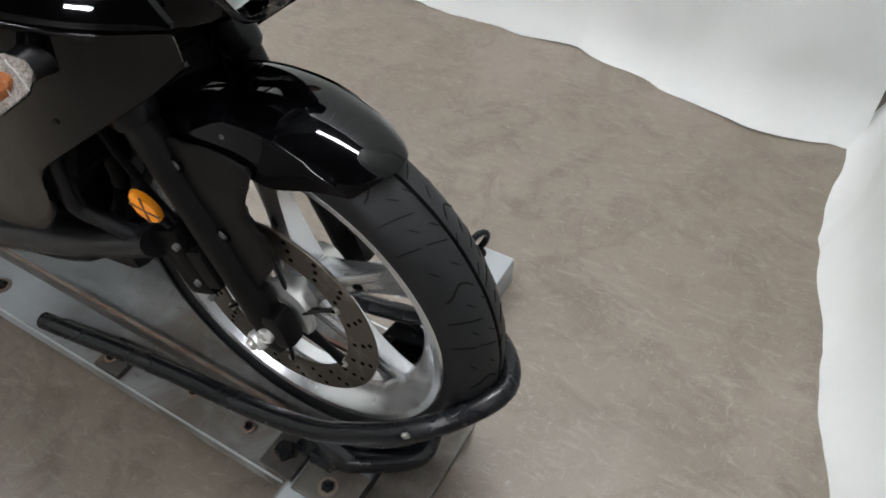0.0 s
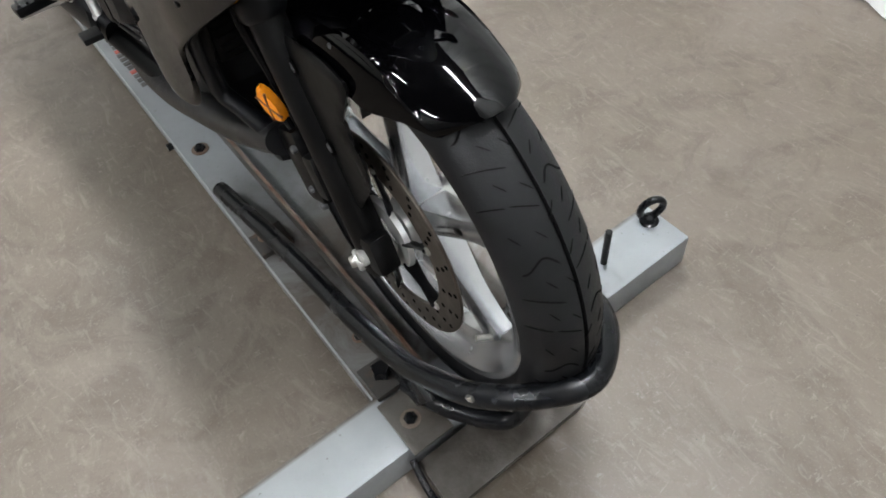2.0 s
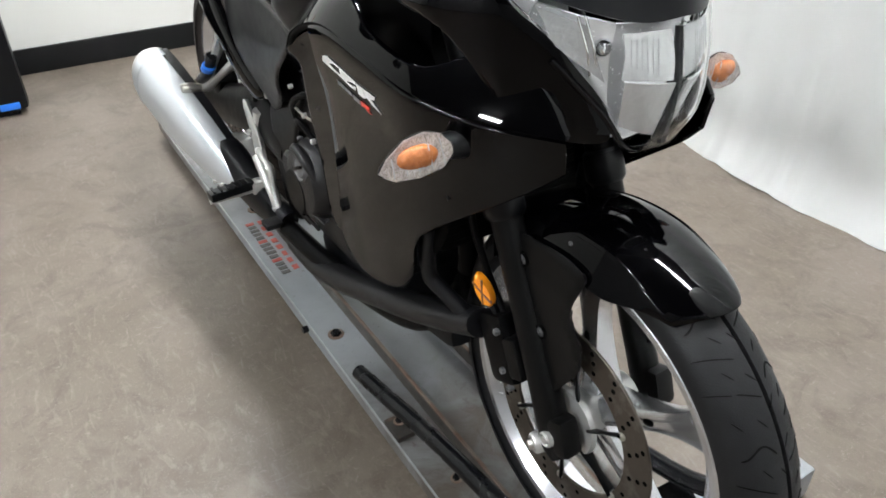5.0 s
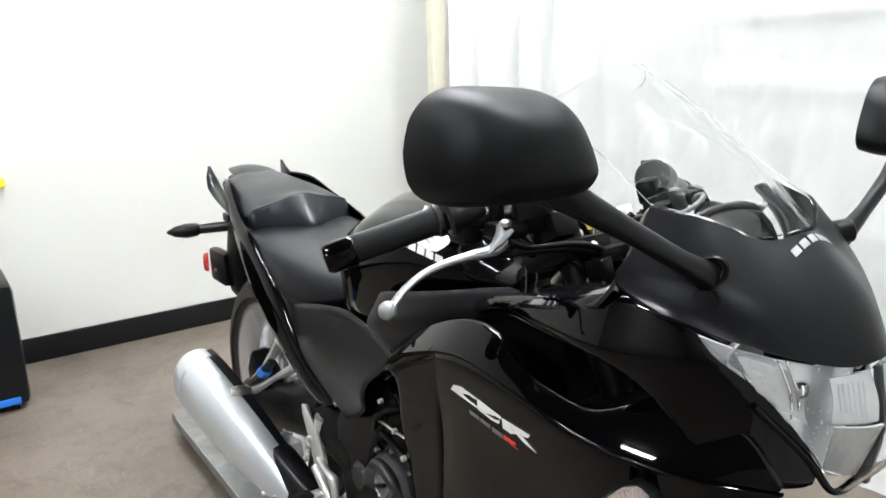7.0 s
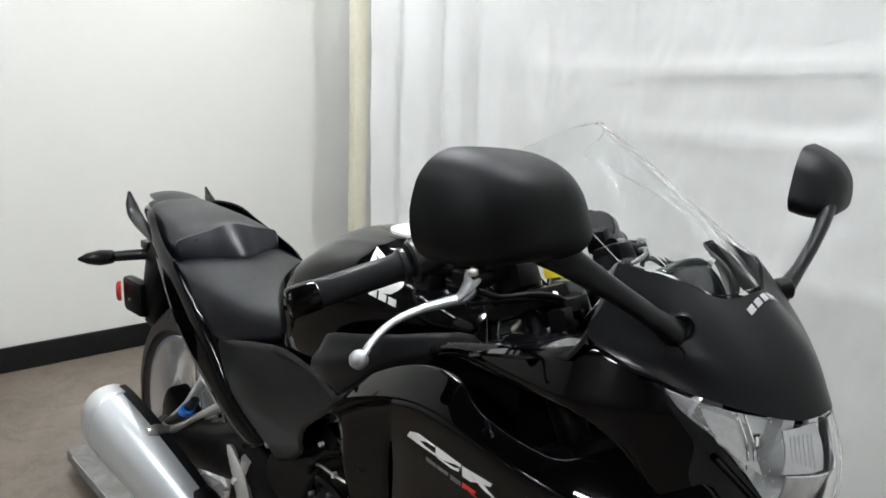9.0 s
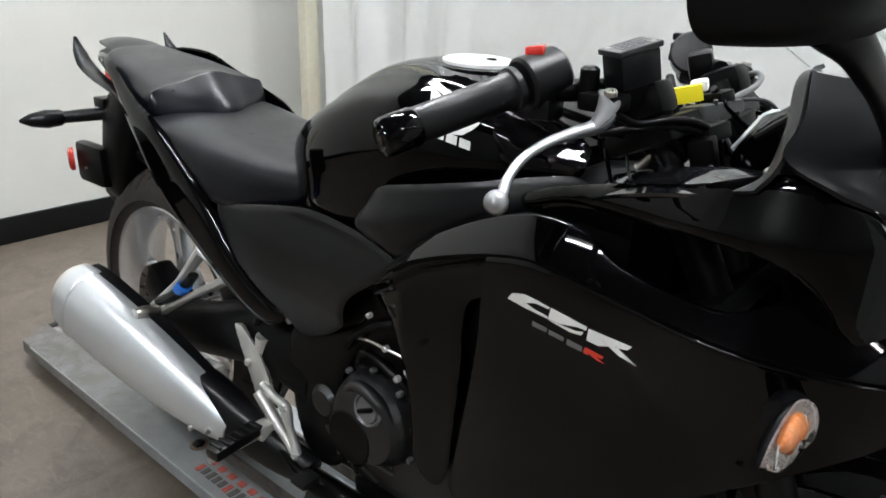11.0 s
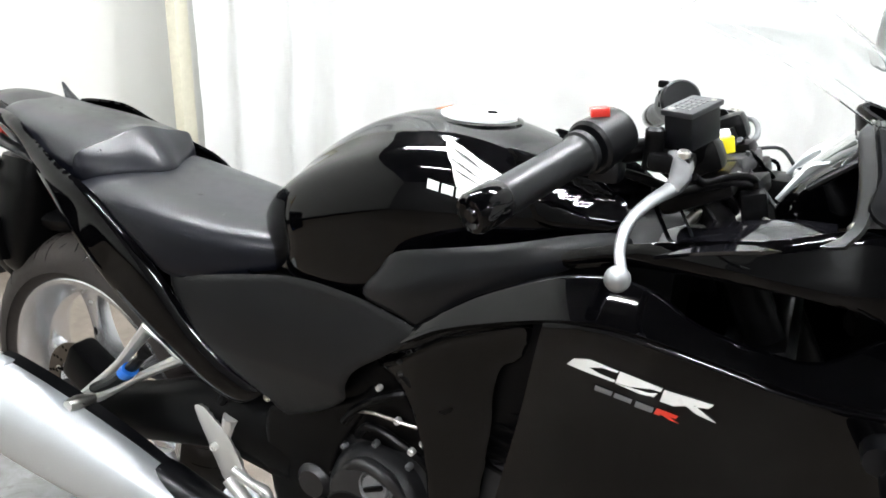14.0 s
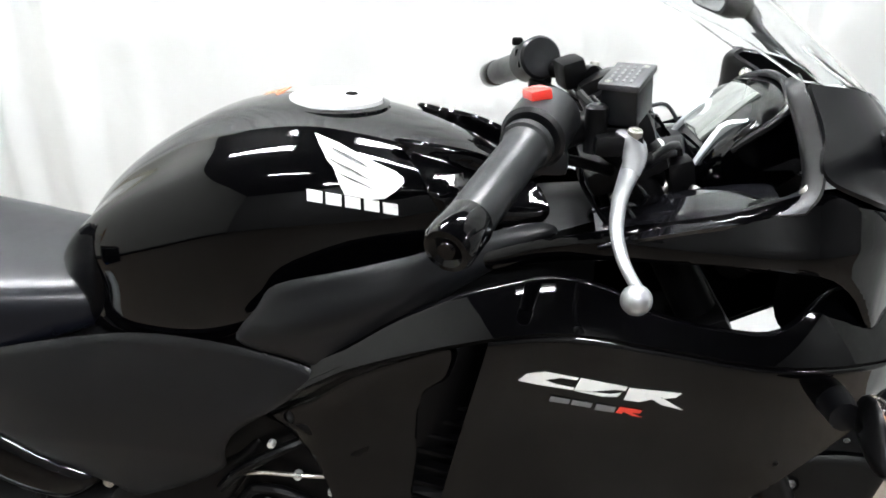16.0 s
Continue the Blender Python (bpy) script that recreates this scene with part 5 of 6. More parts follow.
        def hexes(stations):
            return [[(x - 0.10 * (d - 0.23), s * (0.231 + (d - 0.231) * k), 0.762 + (z - 0.757) * k) for d, z in hexa] for x, k in stations]

        shell = part("indicator", sheet(hexes([(-0.088, 1.0), (-0.092, 0.95), (-0.096, 0.62), (-0.098, 0.3), (-0.0985, 0.05)]), 3, 2, 0, closed=True, caps=True), DARK, bike, "clear faceted indicator in a black shell")
        ind = part("indicator_lens", sheet(hexes([(-0.0885, 1.012), (-0.080, 0.985), (-0.0750, 0.80), (-0.0726, 0.40), (-0.072, 0.05)]), 2, 1, 0, closed=True, caps=True), CLEAR, shell, "clear faceted plastic lens", angle=20)
        ind.visible_shadow = False
        part("indicator_reflector", sheet(hexes([(-0.0878, 0.99), (-0.0868, 0.94), (-0.0872, 0.75), (-0.0876, 0.45), (-0.0878, 0.05)]), 2, 1, 0, closed=True, caps=True), INDBACK, shell, "pale pebbled inner reflector", angle=60)
        bm = bmesh.new()
        ball(bm, (-0.0850, s * 0.231, 0.7625), (0.0070, 0.024, 0.0125), 14)
        part("amber_bulb", bm, AMBER, shell, "amber inner lens")
        bm = bmesh.new()
        for k in range(5):
            rod(bm, (-0.0790 - 0.0015 * k, s * (0.202 + 0.014 * k), 0.749 - 0.001 * k), (-0.0790 - 0.0015 * k, s * (0.208 + 0.013 * k), 0.779 - 0.003 * k), 0.0007, seg=5)
        tagged(part("lens_pattern", bm, REFLECTOR, ind), kind="stuff")


build_front()


# fuel tank
TANK = [
    (-0.905, 0.795, 0.022, 0.788, 0.045, 0.778, 0.045, 0.755),
    (-0.885, 0.838, 0.046, 0.826, 0.078, 0.812, 0.076, 0.752),
    (-0.840, 0.897, 0.068, 0.880, 0.112, 0.840, 0.105, 0.754),
    (-0.780, 0.943, 0.080, 0.925, 0.138, 0.862, 0.126, 0.756),
    (-0.700, 0.981, 0.086, 0.962, 0.150, 0.884, 0.134, 0.764),
    (-0.610, 0.991, 0.084, 0.974, 0.147, 0.898, 0.130, 0.800),
    (-0.530, 0.979, 0.078, 0.963, 0.128, 0.894, 0.115, 0.832),
    (-0.455, 0.955, 0.072, 0.940, 0.108, 0.884, 0.100, 0.842),
    (-0.405, 0.932, 0.064, 0.918, 0.096, 0.876, 0.090, 0.844),
]


def tank_half(x, z):
    """The tank's half width at its flank."""
    def at(i):
        return float(np.interp(x, [r[0] for r in TANK], [r[i] for r in TANK]))
    zs, ys = [at(7), (at(5) + at(7)) / 2, at(5), (at(3) + at(5)) / 2 + 0.010, at(3)], [at(6), at(4) - 0.004, at(4), (at(2) + at(4)) / 2 + 0.013, at(2)]
    return float(np.interp(z, zs, ys))


def build_tank():
    rows = []
    for x, zt, ws, zs, wm, zm, wl, zl in TANK:
        half = [(ws * 0.5, zt - 0.003), (ws * 0.9, zs + 0.004), (ws + 0.008, zs - 0.004), ((ws + wm) / 2 + 0.013, (zs + zm) / 2 + 0.010), (wm, zm), (wm - 0.004, (zm + zl) / 2), (wl, zl), (wl - 0.03, zl - 0.012)]
        rows.append([(x, 0, zt)] + [(x, y, z) for y, z in half] + [(x, 0, zl - 0.015)] + [(x, -y, z) for y, z in half[::-1]])
    tank = part("fuel_tank", sheet(rows, 6, 4, 0, closed=True, caps=True), GLOSS, bike, "gloss black fuel tank with a white wing decal", angle=60)
    bm = bmesh.new()
    lathe(bm, [(0, 0.006), (0.044, 0.006), (0.049, 0.004), (0.051, -0.006)], (-0.588, 0, 0.9862), (0.045, 0, 1), 48)
    cap = part("fuel_cap", bm, SILVERCAP, tank, "round silver fuel cap")
    # near-black button drawn for the dark inside of the key slot
    bm = bmesh.new()
    lathe(bm, [(0, 0.0012), (0.006, 0.001), (0.0075, -0.001)], (-0.572, 0.006, 0.9922), (0.045, 0, 1), 18)
    part("key_slot", bm, HOLEM, cap)
    bm = bmesh.new()
    lathe(bm, [(0.051, 0.003), (0.058, 0.001), (0.06, -0.006)], (-0.588, 0, 0.9832), (0.045, 0, 1), 48)
    part("cap_ring", bm, GLOSS, cap)
    bm = bmesh.new()
    box(bm, (-0.668, 0.03, 0.9855), (0.03, 0.05, 0.0012), 0, Euler((0, radians(-14), 0)).to_matrix())
    part("warning_label", bm, AMBER, tank, "small orange label")
    # wing decal: feather shapes and a bar row beneath, laid on the flank
    wing = [(-0.589, 0.971), (-0.564, 0.963), (-0.535, 0.951), (-0.507, 0.940), (-0.500, 0.935), (-0.499, 0.931), (-0.505, 0.925), (-0.516, 0.918), (-0.529, 0.9175), (-0.553, 0.9235), (-0.541, 0.930), (-0.5555, 0.937), (-0.563, 0.944), (-0.5645, 0.9465), (-0.574, 0.955), (-0.5745, 0.9575), (-0.5815, 0.963)]
    quills = [[(-0.5805, 0.9636), (-0.552, 0.9538), (-0.516, 0.9365), (-0.5530, 0.9522)], [(-0.5745, 0.9548), (-0.552, 0.9458), (-0.522, 0.9310), (-0.5530, 0.9443)], [(-0.5635, 0.9438), (-0.545, 0.9358), (-0.528, 0.9275), (-0.5460, 0.9345)]]
    bars = []
    for k in range(5):
        x = -0.587 + k * 0.0172
        z = 0.9300 - 0.22 * (x + 0.587)
        bars.append([(x, z), (x + 0.0138, z - 0.0030), (x + 0.0142, z - 0.0132), (x + 0.0004, z - 0.0102)])
    for s in (-1, 1):
        stick("wing_decal", [(x, s * 0.5, z) for x, z in wing], tank, (0, -s, 0), WHITE, tank, "white wing-shaped decal")
        for sh in quills:
            stick("wing_line", [(x, s * 0.5, z) for x, z in sh], tank, (0, -s, 0), BLACKINK, tank, "thin dark line on the wing", off=0.0032)
        for sh in bars:
            stick("decal_bar", [(x, s * 0.5, z) for x, z in sh], tank, (0, -s, 0), WHITE, tank, "white decal bar")
    # tank shroud at the front
    both("tank_shroud", [(-0.512, 0.966), (-0.475, 0.962), (-0.43, 0.952), (-0.385, 0.930), (-0.360, 0.905), (-0.375, 0.888), (-0.42, 0.886), (-0.456, 0.892), (-0.468, 0.910), (-0.484, 0.937)], lambda x, z: tank_half(x, z) + 0.010, GLOSS, bike, "gloss black tank shroud", roll=0.005)
    cover = [(-0.664, 0.778), (-0.640, 0.815), (-0.616, 0.842), (-0.546, 0.859), (-0.471, 0.874), (-0.405, 0.888), (-0.365, 0.893), (-0.352, 0.882), (-0.385, 0.862), (-0.435, 0.838), (-0.505, 0.798), (-0.575, 0.753), (-0.610, 0.762)]
    cd = blend([(-0.664, 0.150), (-0.60, 0.162), (-0.50, 0.150), (-0.393, 0.108), (-0.35, 0.098)])
    tc = both("tank_side_cover", cover, lambda x, z: cd(x) + 0.012 * math.exp(-((z - 0.815 - 0.3 * (x + 0.55)) / 0.03) ** 2), SATIN, bike, "matt black tank side cover", roll=0.007)
    for s in (-1, 1):
        bolt(tc, (-0.401, s * 0.106, 0.858), (0, s, 0.2), 0.007, 0.004, DARK)
    frame = [(-1.040, 0.718), (-0.96, 0.735), (-0.884, 0.752), (-0.784, 0.768), (-0.700, 0.768), (-0.640, 0.762), (-0.582, 0.746), (-0.625, 0.706), (-0.676, 0.668), (-0.694, 0.640), (-0.700, 0.612), (-0.751, 0.574), (-0.800, 0.548), (-0.828, 0.541), (-0.865, 0.565), (-0.925, 0.598), (-0.987, 0.644)]
    fd = blend([(-1.04, 0.125), (-0.93, 0.136), (-0.80, 0.140), (-0.70, 0.150), (-0.58, 0.168)])
    sc = both("frame_side_cover", frame, lambda x, z: fd(x) + 0.010 * math.sin(max(0, min(1, (z - 0.55) / 0.2)) * math.pi) - 0.10 * max(0, 0.63 - z), SATIN, bike, "matt black frame side cover", roll=0.008)
    for s in (-1, 1):
        bolt(sc, (-0.855, s * 0.131, 0.560), (0, s, 0), 0.008, 0.005)
    pivot = [(-0.845, 0.55), (-0.76, 0.575), (-0.70, 0.605), (-0.672, 0.63), (-0.668, 0.61), (-0.70, 0.56), (-0.735, 0.50), (-0.75, 0.42), (-0.735, 0.35), (-0.775, 0.31), (-0.83, 0.32), (-0.86, 0.40), (-0.868, 0.50)]
    both("swingarm_pivot_cover", pivot, lambda x, z: 0.126, DARK, bike, "black frame pivot plate", roll=0.008)


build_tank()


# seats and tail
def saddle(name, stations, label):
    """A padded seat from stations of x, top, half width, lower edge, crown, and for a peaked edge its sweep back and sharpness."""
    rows = []
    for x, zt, w, zl, crown, *more in stations:
        back, sharp = more if more else (0.0, 0.0)
        fall = [0.10 + 0.32 * sharp, 0.42 + 0.30 * sharp, 1.0]
        half = [(0.45, zt - crown * fall[0]), (0.78, zt - crown * fall[1]), (0.95, zt - crown), (1.0, zt - crown - (zt - crown - zl) * 0.45), (0.97, zl), (0.6, zl - 0.006)]
        rows.append([(x, 0, zt)] + [(x + back * f, w * f, z) for f, z in half] + [(x, 0, zl - 0.006)] + [(x + back * f, -w * f, z) for f, z in half[::-1]])
    return part(name, sheet(rows, 5, 4, 0, closed=True, caps=True), VINYL, bike, label, angle=60)


def build_tail():
    saddle("rider_seat", [(-0.800, 0.800, 0.060, 0.775, 0.014), (-0.812, 0.806, 0.088, 0.768, 0.020), (-0.87, 0.808, 0.108, 0.748, 0.022), (-0.95, 0.813, 0.128, 0.728, 0.024), (-1.03, 0.823, 0.140, 0.722, 0.024), (-1.07, 0.829, 0.142, 0.746, 0.023), (-1.11, 0.835, 0.142, 0.776, 0.021), (-1.17, 0.843, 0.138, 0.815, 0.016), (-1.225, 0.850, 0.128, 0.832, 0.012), (-1.245, 0.848, 0.105, 0.834, 0.010)], "black vinyl rider seat")
    saddle("pillion_seat", [(-1.158, 0.842, 0.108, 0.832, 0.003, -0.058, 0.0), (-1.164, 0.854, 0.114, 0.834, 0.006, -0.056, 0.2), (-1.186, 0.880, 0.120, 0.836, 0.016, -0.040, 0.6), (-1.211, 0.905, 0.124, 0.838, 0.026, -0.024, 1.0), (-1.219, 0.911, 0.125, 0.838, 0.031, -0.018, 1.0), (-1.228, 0.911, 0.125, 0.838, 0.033, -0.014, 0.9), (-1.265, 0.909, 0.126, 0.840, 0.032, 0.0, 0.2), (-1.34, 0.921, 0.118, 0.855, 0.034), (-1.42, 0.931, 0.100, 0.882, 0.030), (-1.48, 0.938, 0.082, 0.902, 0.024), (-1.50, 0.934, 0.060, 0.91, 0.016)], "black vinyl pillion seat with a raised front edge")
    tail = [(-1.395, 0.925), (-1.33, 0.896), (-1.249, 0.862), (-1.19, 0.840), (-1.141, 0.806), (-1.10, 0.772), (-1.068, 0.744), (-1.040, 0.714), (-0.99, 0.652), (-0.935, 0.606), (-0.868, 0.566), (-0.905, 0.532), (-0.964, 0.546), (-1.055, 0.606), (-1.13, 0.660), (-1.19, 0.708), (-1.271, 0.792), (-1.33, 0.845), (-1.378, 0.884), (-1.47, 0.905), (-1.48, 0.928)]
    td = blend([(-1.48, 0.088), (-1.38, 0.115), (-1.25, 0.142), (-1.12, 0.146), (-1.0, 0.140), (-0.87, 0.128)])
    both("tail_fairing", tail, lambda x, z: td(x) + 0.010, GLOSS, bike, "gloss black tail fairing", roll=0.030, step=0.005)
    rows = []
    for x, zt, w, zl in ((-1.10, 0.80, 0.09, 0.69), (-1.25, 0.87, 0.11, 0.77), (-1.38, 0.905, 0.095, 0.83), (-1.50, 0.925, 0.07, 0.87), (-1.56, 0.935, 0.05, 0.90)):
        rows.append([(x, 0, zt), (x, w * 0.8, zt - 0.01), (x, w, (zt + zl) / 2), (x, w * 0.8, zl), (x, 0, zl - 0.01), (x, -w * 0.8, zl), (x, -w, (zt + zl) / 2), (x, -w * 0.8, zt - 0.01)])
    part("tail_body", sheet(rows, 4, 4, 0, closed=True, caps=True), SATIN, bike, "black plastic tail body", angle=60)
    rows = [[(-1.470, y, 0.925 + 0.012 * (1 - (y / 0.06) ** 2)) for y in (-0.06, -0.03, 0, 0.03, 0.06)], [(-1.52, y * 0.9, 0.937 + 0.010 * (1 - (y / 0.06) ** 2)) for y in (-0.06, -0.03, 0, 0.03, 0.06)], [(-1.565, y * 0.75, 0.942 + 0.006 * (1 - (y / 0.06) ** 2)) for y in (-0.06, -0.03, 0, 0.03, 0.06)]]
    part("tail_cap", sheet(rows, 4, 4, 0.006), SATIN, bike, "matt black tail cap", angle=60)
    for s in (-1, 1):
        bm = bmesh.new()
        sweep(bm, [(-1.30, s * 0.124, 0.850), (-1.38, s * 0.116, 0.868), (-1.455, s * 0.108, 0.882), (-1.510, s * 0.103, 0.900), (-1.536, s * 0.101, 0.924), (-1.553, s * 0.099, 0.953)], [0.012, 0.016, 0.019, 0.020, 0.016, 0.004], 12, 6, flat=0.45)
        part("grab_rail", bm, SATIN, bike, "matt black grab rail fin")
        bm = bmesh.new()
        sweep(bm, [(-1.555, s * 0.04, 0.790), (-1.59, s * 0.09, 0.786), (-1.615, s * 0.125, 0.782)], [0.014, 0.014, 0.013], 10, 4)
        part("indicator_stalk", bm, SATIN, bike)
        bm = bmesh.new()
        sweep(bm, [(-1.612, s * 0.118, 0.782), (-1.616, s * 0.128, 0.782), (-1.628, s * 0.152, 0.780), (-1.640, s * 0.178, 0.779), (-1.650, s * 0.198, 0.778)], [0.012, 0.022, 0.025, 0.018, 0.004], 16, 5, flat=0.8)
        part("rear_indicator", bm, COWLM, bike, "black rear indicator body")
    rows = [[(cx + hx * math.copysign(abs(math.cos(q)) ** 0.6, math.cos(q)), hy * math.copysign(abs(math.sin(q)) ** 0.6, math.sin(q)), z) for q in [2 * math.pi * k / 16 for k in range(16)]] for cx, hx, hy, z in ((-1.50, 0.055, 0.060, 0.835), (-1.505, 0.062, 0.074, 0.79), (-1.515, 0.060, 0.080, 0.73), (-1.530, 0.055, 0.080, 0.67), (-1.550, 0.042, 0.070, 0.62), (-1.560, 0.028, 0.050, 0.592))]
    plate = part("plate_bracket", sheet(rows, 3, 2, 0, closed=True, caps=True), DARK, bike, "black number plate bracket", angle=50)
    bm = bmesh.new()
    sweep(bm, [(-1.52, 0, 0.80), (-1.57, 0, 0.70), (-1.60, 0, 0.62), (-1.605, 0, 0.575)], [0.05, 0.062, 0.05, 0.03], 14, 5, flat=1.3)
    part("rear_mudflap", bm, DARK, bike, "black rear mudguard")
    bm = bmesh.new()
    sweep(bm, [(-1.36, 0, 0.716), (-1.46, 0, 0.706), (-1.54, 0, 0.74)], [0.03, 0.05, 0.06], 12, 5, flat=0.5)
    part("inner_mudguard", bm, DARK, bike)
    for s in (-1, 1):
        bm = bmesh.new()
        box(bm, (-1.594, s * 0.078, 0.676), (0.122, 0.032, 0.092), 0.014)
        part("reflector_tab", bm, DARK, plate)
        bm = bmesh.new()
        lathe(bm, [(0, 0.006), (0.020, 0.005), (0.026, 0.001), (0.026, -0.007)], (-1.662, s * 0.101, 0.678), (-0.35, s * 0.94, 0), 22)
        part("red_reflector", bm, RED, bike, "round red rear reflector")
        bolt(plate, (-1.600, s * 0.099, 0.668), (0, s, 0), 0.004, 0.003)
    bm = bmesh.new()
    box(bm, (-1.572, 0, 0.868), (0.022, 0.07, 0.030), 0.006)
    part("tail_lamp", bm, RED, bike, "red tail lamp")
    bm = bmesh.new()
    box(bm, (-1.555, -0.055, 0.815), (0.045, 0.03, 0.022), 0.004)
    part("plate_clip", bm, SATIN, plate)


build_tail()


# engine, exhaust, pedals
def build_running_gear():
    bm = bmesh.new()
    box(bm, (-0.63, 0, 0.43), (0.40, 0.22, 0.26), 0.035)
    eng = part("crankcase", bm, ENGINE, bike, "dark cast engine crankcase")
    bm = bmesh.new()
    box(bm, (-0.50, 0, 0.63), (0.15, 0.19, 0.24), 0.02, Euler((0, radians(14), 0)).to_matrix())
    part("cylinder", bm, DARK, eng)
    for k in range(9):
        bm = bmesh.new()
        box(bm, (-0.525 + 0.005 * k, 0, 0.555 + 0.022 * k), (0.17, 0.215, 0.006), 0.002, Euler((0, radians(14), 0)).to_matrix())
        part("cooling_fin", bm, DARK, eng)
    bm = bmesh.new()
    lathe(bm, [(0, 0.012), (0.050, 0.012), (0.062, 0.008), (0.072, -0.006), (0.078, -0.022), (0.082, -0.05)], (-0.668, -0.142, 0.452), (0, -1, 0), 40)
    cov = part("clutch_cover", bm, ENGINE, eng, "grey black round clutch cover", angle=30)
    bm = bmesh.new()
    lathe(bm, [(0, 0.004), (0.043, 0.004), (0.047, 0.0), (0.047, -0.006)], (-0.690, -0.152, 0.425), (0, -1, 0), 32)
    part("cover_disc", bm, DARK, cov)
    bm = bmesh.new()
    lathe(bm, [(0, 0.006), (0.019, 0.006), (0.021, 0.002), (0.025, 0.006), (0.028, 0.002), (0.028, -0.02)], (-0.650, -0.150, 0.492), (0, -1, 0.15), 28)
    part("oil_filler_cap", bm, GREYCAST, cov, "grey oil filler cap")
    bm = bmesh.new()
    box(bm, (-0.650, -0.158, 0.493), (0.032, 0.006, 0.007), 0.002, Euler((0, radians(-25), 0)).to_matrix())
    part("filler_slot", bm, DARK, cov)
    for k in range(9):
        a = 2 * math.pi * k / 9 + 0.2
        bolt(cov, (-0.668 + 0.084 * math.cos(a), -0.122, 0.452 + 0.084 * math.sin(a)), (0, -1, 0), 0.006, 0.006, GREYCAST)
    bm = bmesh.new()
    sweep(bm, [(-0.700, -0.146, 0.505), (-0.670, -0.150, 0.522), (-0.635, -0.148, 0.510), (-0.612, -0.140, 0.478)], [0.006, 0.010, 0.011, 0.007], 10, 5)
    part("filler_boss", bm, ENGINE, cov)
    for k in range(5):
        bm = bmesh.new()
        a = radians(200 + 32 * k)
        sweep(bm, [(-0.690 + 0.050 * math.cos(a), -0.148, 0.425 + 0.050 * math.sin(a)), (-0.690 + 0.085 * math.cos(a), -0.130, 0.425 + 0.085 * math.sin(a))], [0.004, 0.004], 8, 1)
        part("cover_rib", bm, ENGINE, cov)
    bm = bmesh.new()
    lathe(bm, [(0, 0.008), (0.022, 0.008), (0.03, 0.0), (0.03, -0.05)], (-0.775, -0.128, 0.44), (0, -1, 0), 28)
    part("pivot_cap", bm, ENGINE, bike)
    # throttle side linkage and wires
    for pts, r, m in (([(-0.70, -0.13, 0.585), (-0.66, -0.142, 0.60), (-0.62, -0.145, 0.602), (-0.575, -0.13, 0.59)], 0.0025, STEEL),
                      ([(-0.72, -0.125, 0.56), (-0.685, -0.14, 0.60), (-0.64, -0.14, 0.63), (-0.60, -0.12, 0.64)], 0.006, DARK),
                      ([(-0.70, -0.12, 0.54), (-0.67, -0.14, 0.575), (-0.63, -0.14, 0.57), (-0.58, -0.13, 0.53), (-0.57, -0.12, 0.45)], 0.006, DARK),
                      ([(-1.02, -0.11, 0.58), (-0.97, -0.12, 0.57), (-0.945, -0.12, 0.545), (-0.96, -0.12, 0.515)], 0.008, DARK)):
        bm = bmesh.new()
        sweep(bm, pts, r, 8)
        part("hose", bm, m, bike)
    for p in ((-0.70, -0.138, 0.585), (-0.62, -0.148, 0.602), (-0.585, -0.14, 0.575), (-0.60, -0.145, 0.56)):
        bolt(eng, p, (0, -1, 0), 0.006, 0.004, CAST)
    bm = bmesh.new()
    rows = []
    for x, w, zt, zl in ((-0.95, 0.09, 0.74, 0.56), (-0.80, 0.095, 0.76, 0.50), (-0.60, 0.10, 0.80, 0.50), (-0.40, 0.085, 0.86, 0.66), (-0.31, 0.06, 0.88, 0.74)):
        rows.append([(x, w, zt), (x, w, zl), (x, -w, zl), (x, -w, zt)])
    part("main_frame", sheet(rows, 3, 3, 0, closed=True, caps=True), DARK, bike, "black main frame")
    # radiator and shroud coloured near-black for the shade inside the fairing
    bm = bmesh.new()
    box(bm, (-0.245, 0, 0.615), (0.035, 0.25, 0.17), 0.008, Euler((0, radians(-12), 0)).to_matrix())
    rad = part("radiator", bm, SHADEBLACK, bike, "black radiator")
    for k in range(15):
        bm = bmesh.new()
        box(bm, (-0.2265 - 0.0022 * (k - 7) * 0.9, 0, 0.545 + 0.010 * k), (0.004, 0.235, 0.003), 0, Euler((0, radians(-12), 0)).to_matrix())
        part("radiator_fin", bm, SHADEBLACK, rad)
    # front inner shields beside the radiator
    both("radiator_shroud", [(-0.245, 0.67), (-0.20, 0.65), (-0.178, 0.61), (-0.195, 0.56), (-0.225, 0.525), (-0.25, 0.52), (-0.26, 0.58)], lambda x, z: 0.138, SHADEBLACK, bike, "black radiator shroud")
    # belly strip
    for s in (-1, 1):
        bm = bmesh.new()
        sweep(bm, [(-0.82, s * 0.114, 0.222), (-0.70, s * 0.118, 0.236), (-0.56, s * 0.119, 0.276), (-0.44, s * 0.117, 0.322), (-0.32, s * 0.112, 0.368), (-0.22, s * 0.106, 0.412), (-0.145, s * 0.100, 0.446)], [0.030, 0.032, 0.032, 0.031, 0.031, 0.031, 0.028], 16, 6, flat=0.75)
        part("lower_cowl", bm, TRIMM, bike, "matt black lower cowl edge")
        bm = bmesh.new()
        sweep(bm, [(-0.215, s * 0.14, 0.60), (-0.23, s * 0.135, 0.50), (-0.205, s * 0.122, 0.47), (-0.165, s * 0.104, 0.44)], [0.014, 0.012, 0.012, 0.014], 10, 6)
        part("cowl_stay", bm, SATIN, bike)
    bm = bmesh.new()
